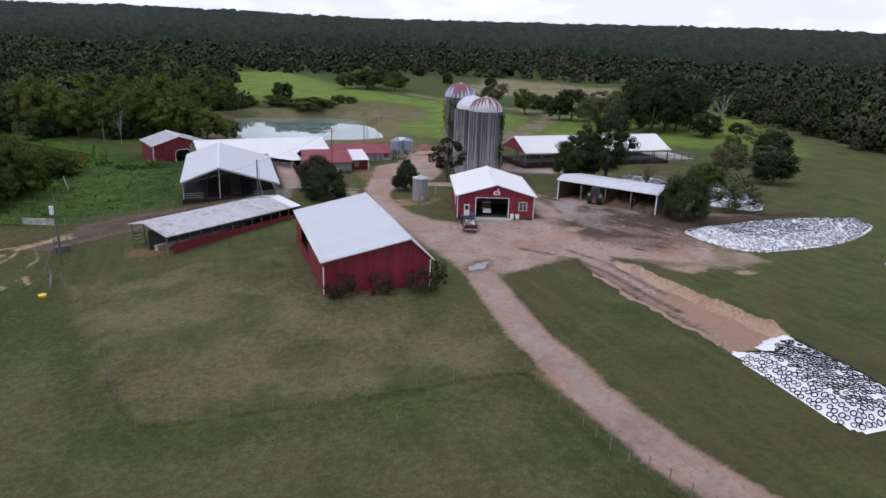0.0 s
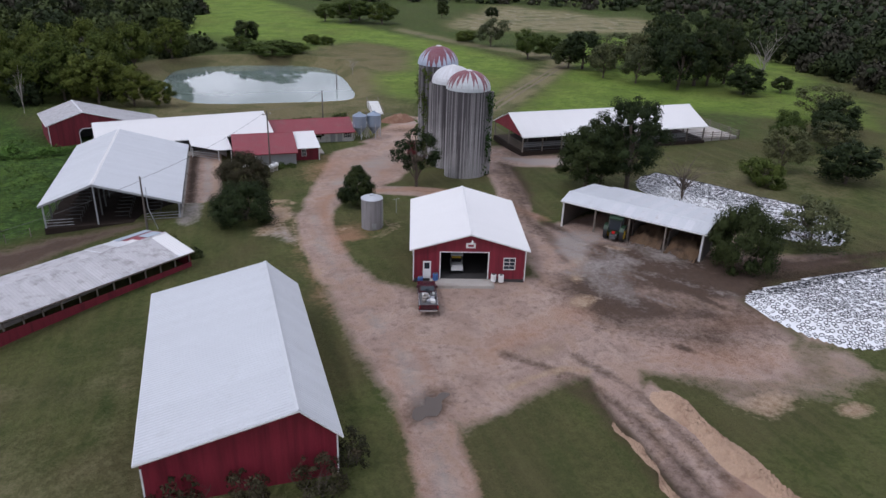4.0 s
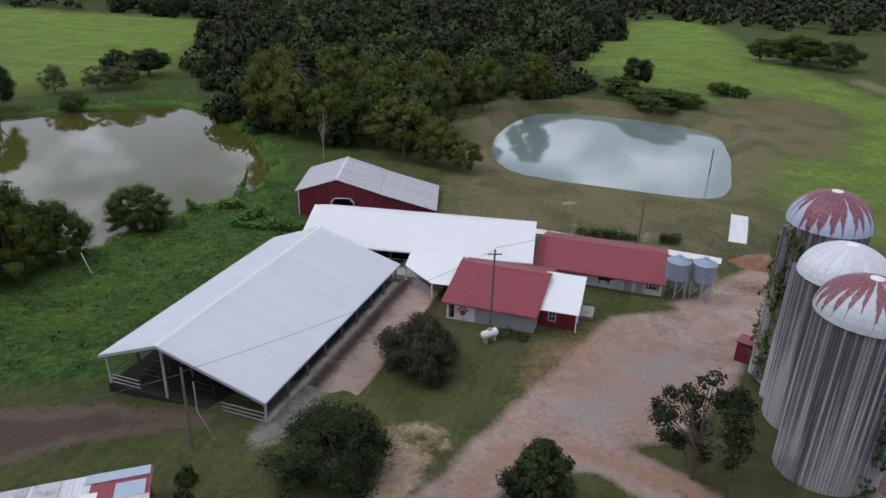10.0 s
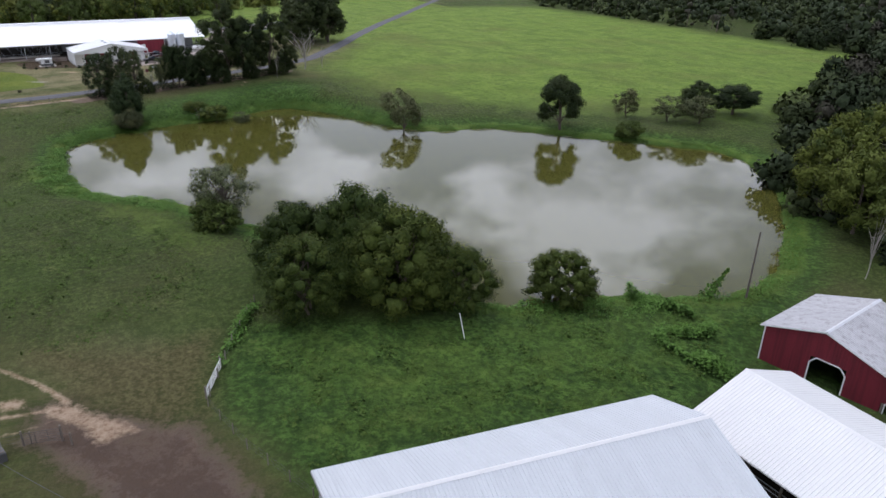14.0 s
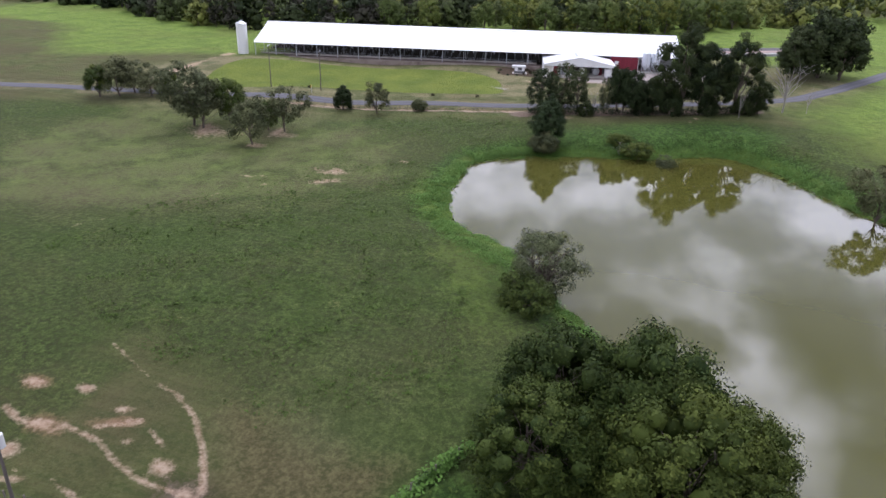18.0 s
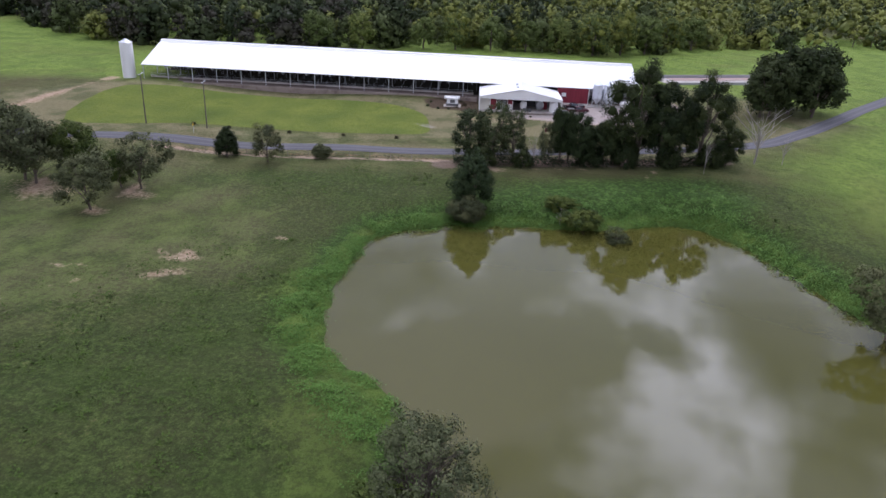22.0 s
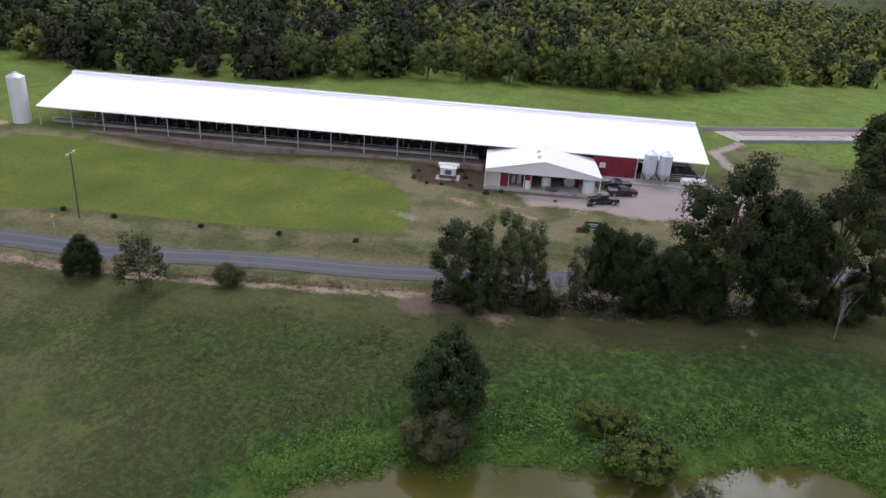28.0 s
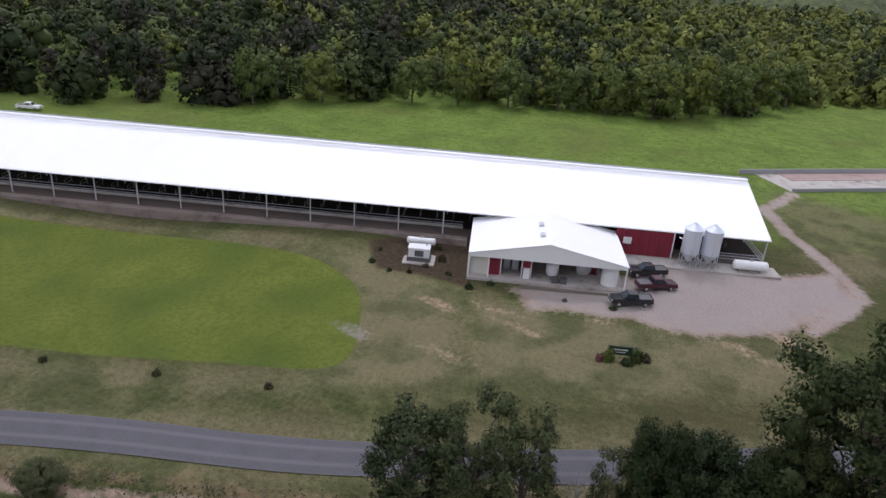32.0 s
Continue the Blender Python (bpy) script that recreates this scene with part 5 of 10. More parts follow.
def gable_end(parent, material, y, thick, poly, label=""):
    bm = bmesh.new()
    prism(bm, poly, y, y + thick)
    return part("gable_wall", bm, material, parent, label)


def window(parent, axis, at, a, z, w, h, trim, panes=(2, 2), out=-1):
    """A framed window set on a wall face; axis: the wall's run."""
    win = new("window")
    win.parent = parent
    bm = bmesh.new()
    place = (lambda x0, x1, d0, d1, z0, z1: box(bm, x0, x1, at + out * d1, at + out * d0, z0, z1)) if axis == "x" else (lambda x0, x1, d0, d1, z0, z1: box(bm, at + out * d1, at + out * d0, x0, x1, z0, z1))
    place(a - w / 2 - 0.07, a + w / 2 + 0.07, 0.0, 0.06, z - 0.07, z)
    place(a - w / 2 - 0.07, a + w / 2 + 0.07, 0.0, 0.06, z + h, z + h + 0.07)
    place(a - w / 2 - 0.07, a - w / 2, 0.0, 0.06, z, z + h)
    place(a + w / 2, a + w / 2 + 0.07, 0.0, 0.06, z, z + h)
    for i in range(1, panes[0]):
        x = a - w / 2 + w * i / panes[0]
        place(x - 0.02, x + 0.02, 0.0, 0.045, z, z + h)
    for i in range(1, panes[1]):
        c = z + h * i / panes[1]
        place(a - w / 2, a + w / 2, 0.0, 0.05, c - 0.02, c + 0.02)
    part("window_frame", bm, trim, win)
    for i in range(panes[0]):
        for j in range(panes[1]):
            bm = bmesh.new()
            place(a - w / 2 + w * i / panes[0], a - w / 2 + w * (i + 1) / panes[0], 0.0, 0.02, z + h * j / panes[1], z + h * (j + 1) / panes[1])
            part("pane", bm, M["glass"], win)
    return win


def at(x, y, z, turn=0.0):
    return pose(x, y, z, 0, 0, turn)


# ---- the farmyard buildings ----
def workshop():
    b = thing("workshop", at(42.45, 97.65, 11.05, -16), "red metal farm workshop with a white gable roof and open doorway", "workshop")
    W, D, E, R = 6.0, 15.0, 3.5, 5.3
    red, trim = M["red_metal"], M["white_paint"]
    wall("wall", red, b, "x", 0.0, 0.14, -W, W, -0.3, E, [(-3.1, 1.95, -0.3, 3.05)])
    wall("wall", red, b, "x", D - 0.14, D, -W, W, -0.6, E)
    wall("wall", red, b, "y", -W, -W + 0.14, 0.14, D - 0.14, -0.8, E)
    wall("wall", red, b, "y", W - 0.14, W, 0.14, D - 0.14, -0.5, E)
    for y in (0.0, D - 0.14):
        gable_end(b, red, y, 0.14, [(-W, E), (W, E), (0, R - 0.08)])
    gable_roof(b, (-W - 0.35, E - 0.02), (0, R), (W + 0.35, E - 0.02), -0.35, D + 0.35, M["roof_bright"], trim)
    for x in (-W - 0.015, W - 0.1):
        block("corner_trim", trim, b, x, x + 0.115, -0.02, 0.12, -0.2, E - 0.1)
    for x in (-3.2, 1.95):
        block("door_jamb", trim, b, x, x + 0.12, -0.03, 0.2, -0.05, 3.1)
    block("door_header", trim, b, -3.2, 2.07, -0.025, 0.19, 3.06, 3.16)
    block("floor_slab", M["oily"], b, -W + 0.1, W - 0.1, -0.05, D - 0.2, -0.4, 0.03, label="dark oily concrete floor")
    block("door_apron", M["concrete"], b, -3.6, 2.6, -1.5, -0.055, -0.4, 0.02, label="worn pale concrete apron")
    d = block("walk_door", M["white_paint"], b, -4.95, -4.1, -0.05, 0.0, 0.02, 2.03, label="pale blue-white personnel door")
    block("pane", M["glass"], d, -4.8, -4.25, -0.065, -0.045, 1.15, 1.85)
    window(b, "x", 0.0, 4.25, 1.2, 1.15, 1.25, trim, (2, 3), -1)
    window(b, "y", -W, 4.0, 1.2, 1.0, 1.2, trim, (2, 2), -1)
    block("sign", M["white_paint"], b, -0.45, 0.55, -0.05, 0.0, 3.6, 4.15, label="small white painted plaque over the door")
    block("sign_mark", M["roof_red"], b, -0.25, 0.35, -0.06, -0.048, 3.75, 4.0)
    lamp = rod("lamp", M["galv"], b, (0.15, -0.02, 4.5), (0.15, -0.45, 4.55), 0.03)
    rod("lamp_head", M["white_gloss"], b, (0.15, -0.45, 4.62), (0.15, -0.45, 4.35), 0.06, 0.16, 12)
    # unseen dark sheets added at back and ceiling to darken the doorway
    block("shade_backing", M["dark"], b, -5.84, 5.84, 9.0, 9.1, 0.04, 3.38, label="dark cluttered partition inside")
    block("shade_ceiling", M["dark"], b, -5.84, 5.84, 0.3, 9.2, 3.4, 3.44, label="dark loft boards over the shop")
    block("shelf", M["wood"], b, -5.6, -4.2, 4, 8.9, 0.03, 1.7)
    block("workbench", M["wood"], b, 3.4, 5.6, 4, 8.9, 0.03, 0.95)
    pad = thing("pavement", at(42.45, 97.65, 11.05, -16), "pale concrete apron before the workshop door", "concrete apron", kind="structure")
    block("slab", M["concrete"], pad, -4.2, 2.6, -1.7, -0.02, -0.6, 0.0)
    # roof clutter at the back: a small red hatch and a vent box
    v = thing("roof_hatch", at(46.9, 113.0, 14.2, -16), "small red framed box behind the workshop roof", "hatch")
    block("panel", M["roof_red"], v, -0.9, 0.9, -0.6, 0.6, 0.08, 0.2)
    for a in ((-1, 1, -0.72, -0.6), (-1, 1, 0.6, 0.72)):
        block("rim", trim, v, *a, 0.05, 0.3)
    for a in ((-1, -0.9), (0.9, 1)):
        block("rim", trim, v, *a, -0.6, 0.6, 0.05, 0.3)
    for x in (-0.8, 0.8):
        block("leg", M["steel"], v, x - 0.05, x + 0.05, -0.5, -0.4, -5.0, 0.08)


workshop()


def hay_barn():
    b = thing("hay_barn", at(0, 0, 10.3), "long red barn with a lopsided white metal roof", "barn")
    x0, x1, ya, yb, xr = 11.5, 23.9, 72.8, 95.7, 21.4
    zl, zr, zt = 3.85, 3.3, 5.9
    red = M["red_metal"]
    wall("wall", red, b, "x", ya, ya + 0.14, x0, x1, -1.4, zr - 0.05)
    wall("wall", red, b, "x", yb - 0.14, yb, x0, x1, -1.6, zr - 0.05, [(13.5, 18.5, -1.6, 3.0)])
    wall("wall", red, b, "y", x0, x0 + 0.14, ya + 0.14, yb - 0.14, -1.8, zl - 0.1, [(84, 91, 0.6, 3.0)])
    wall("wall", red, b, "y", x1 - 0.14, x1, ya + 0.14, yb - 0.14, -1.4, zr - 0.1)
    for y in (ya, yb - 0.14):
        gable_end(b, red, y, 0.14, [(x0, zr - 0.05), (x1, zr - 0.05), (x1, zr), (xr, zt - 0.08), (x0, zl - 0.05)])
    gable_roof(b, (x0 - 0.3, zl - 0.05), (xr, zt), (x1 + 0.3, zr - 0.05), ya - 0.35, yb + 0.35, M["roof_white"], M["white_paint"])
    for x in (x0 - 0.015, x1 - 0.1):
        block("corner_trim", M["white_paint"], b, x, x + 0.115, ya - 0.02, ya + 0.12, -1.0, zr - 0.15)
    block("floor_slab", M["feed"], b, x0 + 0.2, x1 - 0.2, ya + 0.2, yb - 0.2, -1.6, -0.35, label="bare earth floor")


hay_barn()


def trough_shed():
    """Long low cattle shed, rusting roof, red boarded side."""
    b = thing("cattle_shed", at(-5.9, 99.2, 7.5, 36.2), "long low cattle shed with streaked rusty roof and red side wall", "shed")
    Lg, Wd = 25.0, 8.7

    def odd(i, n):
        return (M["roof_bright"] if i > n - 3 else M["roof_old"])

    def patch(i, n):
        return M["roof_red"] if i > n - 5 else M["roof_old"] if i < n - 8 else M["roof_grey"]

    # the ridge runs along local x: turn a sub-frame by a quarter
    holder = new("roof")
    holder.parent = b
    holder.matrix_basis = Matrix(((0, 1, 0, 0), (-1, 0, 0, 0), (0, 0, 1, 0), (0, 0, 0, 1)))
    # in the holder: x is across (towards -y of the shed is +x)
    gable_roof(holder, (-9.0, 3.05), (-4.9, 3.85), (0.4, 2.9), 0.0, Lg, M["roof_old"], M["wood"], 1.0, M["roof_old"], patch, odd)
    for mat, xa, xb, ya, yb in (("patch_blue", -8.95, -7.7, 20.6, 24.9), ("patch_blue", -7.1, -5.1, 22.7, 24.7), ("roof_bright", -6.4, -5.1, 20.5, 21.6), ("roof_old", -8.9, -5.2, 17.2, 19.0)):
        bm = bmesh.new()
        prism(bm, [(xa, 3.1 + (xa + 9) * 0.195), (xb, 3.1 + (xb + 9) * 0.195), (xb, 3.135 + (xb + 9) * 0.195), (xa, 3.135 + (xa + 9) * 0.195)], ya, yb)
        child("patch_sheet", to_mesh("patch_sheet", bm, M[mat]), holder)
    wall("wall", M["red_wood"], b, "x", 0.0, 0.1, 1.2, Lg - 0.3, -0.9, 1.55, label="red boarded low wall")
    wall("wall", M["red_wood"], b, "y", Lg - 0.4, Lg - 0.3, 0.1, Wd, -0.9, 2.6)
    for i in range(14):
        x = 0.3 + i * (Lg - 0.8) / 13
        block("post", M["wood"], b, x, x + 0.14, 0.12, 0.26, -1.0, 2.85)
        block("post", M["wood"], b, x, x + 0.14, Wd - 0.2, Wd - 0.06, -1.0, 2.95)
    for z in (0.4, 0.9, 1.4):
        block("rail", M["wood"], b, 0.3, Lg - 0.5, Wd - 0.05, Wd, z, z + 0.12)
    block("feed_bunk", M["concrete"], b, 1.0, Lg - 1, 3.5, 4.3, -0.9, 0.6)
    # added dark sheet in place of the shade under the roof
    block("shade_back_sheet", M["dark"], b, 0.6, Lg - 0.5, 4.9, 5.0, -0.9, 2.6)


trough_shed()


def freestall_barn():
    b = thing("freestall_barn", at(4.5, 131.0, 8.0, -1.5), "large open cattle barn with a broad white metal roof", "barn")
    D = 29.4
    gable_roof(b, (-9.0, 3.3), (-2.3, 5.85), (8.4, 2.65), -0.35, D, M["roof_white"], M["steel"], cap=M["roof_bright"], far_drop=0.3)
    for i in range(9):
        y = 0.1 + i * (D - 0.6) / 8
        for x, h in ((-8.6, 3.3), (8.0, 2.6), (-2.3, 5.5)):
            # front row plain steel, inner posts a dark copy: shade in the colour
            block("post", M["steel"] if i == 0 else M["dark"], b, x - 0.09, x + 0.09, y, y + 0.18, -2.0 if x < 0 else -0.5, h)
        bm = bmesh.new()
        along(bm, (-2.3, 5.75), (-8.9, 3.23), y, y + 0.14, 0.1, 0.32)
        along(bm, (-2.3, 5.75), (8.3, 2.58), y, y + 0.14, 0.1, 0.32)
        part("rafter", bm, M["pole"], b)
    for z in (0.35, 0.75, 1.15):
        for seg in ((-8.6, -5.2), (3.6, 8.0)):
            bm = bmesh.new()
            tube(bm, (seg[0], 0.1, z), (seg[1], 0.1, z), 0.035)
            part("gate_rail", bm, M["steel"], b)
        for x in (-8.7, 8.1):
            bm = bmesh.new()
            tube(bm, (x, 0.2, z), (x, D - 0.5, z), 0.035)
            # side rails darkened too, for the shade under the eaves
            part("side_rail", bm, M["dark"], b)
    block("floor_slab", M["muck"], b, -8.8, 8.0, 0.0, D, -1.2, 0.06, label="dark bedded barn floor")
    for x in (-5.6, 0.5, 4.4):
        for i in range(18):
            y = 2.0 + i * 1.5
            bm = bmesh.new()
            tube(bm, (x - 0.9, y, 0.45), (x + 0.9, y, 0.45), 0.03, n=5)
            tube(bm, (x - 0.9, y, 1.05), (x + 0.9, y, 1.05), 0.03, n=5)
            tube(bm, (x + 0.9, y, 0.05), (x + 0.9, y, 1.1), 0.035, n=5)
            # dividers coloured dark in place of the shade inside
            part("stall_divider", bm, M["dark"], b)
    block("curb", M["concrete"], b, 7.7, 8.3, 0.2, D - 0.3, -0.4, 0.4)
    for y, x in ((10, -2.3), (20, -2.3)):
        block("light", M["white_gloss"], b, x - 0.1, x + 0.1, y, y + 1.2, 5.05, 5.15)
    al = thing("pavement", at(4.5, 131.0, 8.0, -1.5), "brown trodden cattle alley beside the barn", "cattle alley", kind="structure")
    u, v = np.meshgrid(np.linspace(8.3, 14.6, 43), np.linspace(-2.4, 31.5, 120))   # trodden earth over old concrete, ragged at the verge
    i = (np.arange(119)[:, None] * 43 + np.arange(42)).ravel()
    z = 0.1 - 0.55 * smooth(u, 13.4, 14.6) - 0.5 * smooth(-v, 0.6, 2.4) + 0.03 * wob(u, v, 1.3, 2.0)
    marks = {"dirt": np.clip(1.1 - smooth(u, 12.9, 14.2), 0, 1), "mud": 0.78 * np.exp(-((u - 9.1) / 1.0) ** 2), "tan": 0.5 * np.exp(-((u - 12.6) / 0.9) ** 2), "pale": 0.56 * np.exp(-((u - 11.4) / 1.1) ** 2)}
    child("surface", mesh_from("alley", np.stack([u, v, z], -1).reshape(-1, 3), np.stack([i, i + 1, i + 44, i + 43], 1), M["ground"], {k: m.ravel() for k, m in marks.items()}, True), al)
    block("slab", M["concrete"], al, 6.5, 14.5, 31.52, 36.0, -1.5, 0.1)


freestall_barn()


def milking_complex():
    # long white-roofed milking barn
    b = thing("milking_barn", at(-1.2, 162.3, 7.6, 8.6), "long white-roofed milking barn open at the front", "barn")
    h = new("roof")
    h.parent = b
    h.matrix_basis = Matrix(((0, 1, 0, 0), (-1, 0, 0, 0), (0, 0, 1, 0), (0, 0, 0, 1)))
    gable_roof(h, (-14.0, 2.9), (-7.0, 5.35), (0.2, 2.85), 0.0, 30.2, M["roof_bright"], M["white_paint"])
    for i in range(11):
        x = 0.3 + i * 2.95
        block("post", M["wood"], b, x - 0.08, x + 0.08, 0.3, 0.46, -1.5, 2.75)
    wall("wall", M["white_wall"], b, "x", 13.4, 13.6, 0.2, 30.0, -2.5, 2.8)
    wall("wall", M["red_metal"], b, "y", 29.8, 29.95, 0.4, 13.4, -1.5, 2.8)
    bm = bmesh.new()
    prism(bm, [(0.2, 2.75), (13.8, 2.75), (7.0, 5.2)], 29.8, 29.95, "x")
    part("gable_wall", bm, M["red_metal"], b)
    block("floor_slab", M["muck"], b, 0.0, 30.0, 0.3, 13.4, -2.0, 0.05, label="dark wet concrete floor")
    for z in (0.5, 1.0, 1.4):
        bm = bmesh.new()
        tube(bm, (0.2, 0.5, z), (20, 0.5, z), 0.04)
        part("rail", bm, M["galv"], b)
    block("parlour_wall", M["block"], b, 0.5, 29, 6.0, 6.2, -1.0, 2.7)

    # small white canopy between barns
    c = thing("canopy", at(14.0, 157.4, 7.9, 6), "small white sheet-metal canopy on posts", "canopy")
    bm = bmesh.new()
    top = [(0.3, 7.4, 2.75), (7.0, 7.6, 2.75), (6.8, 0.1, 2.05), (4.4, 0.1, 2.05), (0.4, 3.6, 2.3)]
    A, B = [bm.verts.new(p) for p in top], [bm.verts.new((x, y, z - 0.06)) for x, y, z in top]
    bm.faces.new(A), bm.faces.new(B[::-1])
    for i in range(5):
        bm.faces.new((A[(i + 1) % 5], A[i], B[i], B[(i + 1) % 5]))
    part("roof", bm, M["roof_bright"], c)
    for x, y, z in ((0.5, 3.7, 2.2), (4.5, 0.25, 1.95), (6.6, 0.25, 1.95), (0.5, 7.2, 2.6)):
        block("post", M["white_paint"], c, x - 0.06, x + 0.06, y - 0.06, y + 0.06, -1.2, z)
    for z in (0.5, 0.9, 1.3):
        rod("rail", M["galv"], c, (0.5, 3.7, z), (4.5, 0.25, z), 0.035)

    # red-roofed parlour in front
    r = thing("milk_parlour", at(26.2, 154.6, 7.85, -0.5), "low parlour with a faded red metal roof and white block walls", "building")
    h = new("roof")
    h.parent = r
    h.matrix_basis = Matrix(((0, 1, 0, 0), (-1, 0, 0, 0), (0, 0, 1, 0), (0, 0, 0, 1)))
    gable_roof(h, (-13.0, 2.0), (-7.2, 3.75), (0.3, 2.0), -5.4, 5.4, M["roof_red"], M["roof_red"])
    wall("wall", M["white_wall"], r, "x", 0.2, 0.4, -4.9, -1.6, -1.2, 1.95, [(-4.7, -4.0, -0.2, 1.7)])
    wall("wall", M["block"], r, "x", 0.2, 0.4, -1.6, 5.1, -1.2, 1.95, label="bare grey concrete block wall")
    wall("wall", M["white_wall"], r, "y", -4.9, -4.7, 0.4, 13, -1.2, 1.95)
    wall("wall", M["block"], r, "y", 4.9, 5.1, 0.4, 13, -1.2, 1.95)
    wall("wall", M["white_wall"], r, "x", 12.8, 13.0, -4.7, 4.9, -1.2, 1.95)
    for x, a in ((-4.9, -4.7), (4.9, 5.1)):
        bm = bmesh.new()
        prism(bm, [(0.2, 1.9), (13.0, 1.9), (7.2, 3.65)], x, a, "x")
        part("gable_wall", bm, M["red_wood"], r)
    # red paw-print like mark on the white wall, as plain dots
    for dx, dz, rr in ((0, 0, 0.36), (-0.45, 0.36, 0.16), (-0.18, 0.6, 0.16), (0.18, 0.6, 0.16), (0.45, 0.36, 0.16)):
        rod("painted_mark", M["roof_red"], r, (-3.0 + dx, 0.21, 0.75 + dz), (-3.0 + dx, 0.18, 0.75 + dz), rr, n=14)

    p = thing("porch", at(33.5, 156.3, 7.8, 1), "small porch with a white roof on red walls", "porch")
    bm = bmesh.new()
    prism(bm, [(-0.25, 2.15), (7.2, 3.35), (7.2, 3.43), (-0.25, 2.23)], -2.3, 2.3, "x")
    part("roof", bm, M["roof_bright"], p)
    wall("wall", M["red_wood"], p, "x", 0.5, 0.62, -2.2, 2.0, -1.0, 2.2)
    wall("wall", M["red_wood"], p, "y", 1.9, 2.02, 0.62, 6.8, -1.0, 1.0)
    window(p, "x", 0.5, -0.6, 0.7, 0.7, 1.1, M["white_paint"], (2, 2), -1)
    for y in (0.1, 2.4, 4.6, 6.8):
        block("post", M["white_paint"], p, 2.0, 2.14, y, y + 0.14, -1.0, 2.2 + y * 0.15)
    block("rail", M["white_paint"], p, 2.02, 2.12, 0.1, 6.8, 0.95, 1.05)
    block("step", M["concrete"], p, 2.1, 3.6, 4.0, 6.6, -0.9, 0.02)

    q = thing("milk_house", at(36.6, 168.9, 7.2, 0.5), "low white building with a dark red metal roof and grey doors", "building")
    h = new("roof")
    h.parent = q
    h.matrix_basis = Matrix(((0, 1, 0, 0), (-1, 0, 0, 0), (0, 0, 1, 0), (0, 0, 0, 1)))
    gable_roof(h, (-12.0, 2.0), (-6.0, 3.6), (0.2, 2.05), -8.4, 8.1, M["roof_red"], M["roof_red"])
    wall("wall", M["white_wall"], q, "x", 0.7, 0.9, -8.2, 7.8, -1.0, 2.15)
    wall("wall", M["white_wall"], q, "y", 7.6, 7.8, 0.9, 11.4, -1.0, 2.1)
    wall("wall", M["white_wall"], q, "x", 11.4, 11.6, -8.2, 7.8, -1.6, 2.0)
    bm = bmesh.new()
    prism(bm, [(0.5, 2.05), (11.8, 2.0), (6.0, 3.5)], 7.6, 7.8, "x")
    part("gable_wall", bm, M["red_wood"], q)
    for x in (3.2, 4.6):
        block("door", M["steel"], q, x, x + 0.95, 0.64, 0.7, 0.0, 1.95, label="grey steel door")
    window(q, "x", 0.7, 6.6, 0.8, 0.9, 1.0, M["white_paint"], (2, 2), -1)
    for x in (5.85, 7.12):
        block("shutter", M["dark"], q, x, x + 0.25, 0.65, 0.7, 0.8, 1.8)
    # painted cow silhouette reduced to plain patches
    for x, w, z, hh in ((0.0, 1.5, 1.05, 0.45), (1.5, 0.5, 1.3, 0.35), (0.1, 0.15, 0.6, 0.45), (1.2, 0.15, 0.6, 0.45)):
        block("painted_mark", M["black_paint"], q, x, x + w, 0.675, 0.7, z, z + hh, label="black painted patch")


milking_complex()


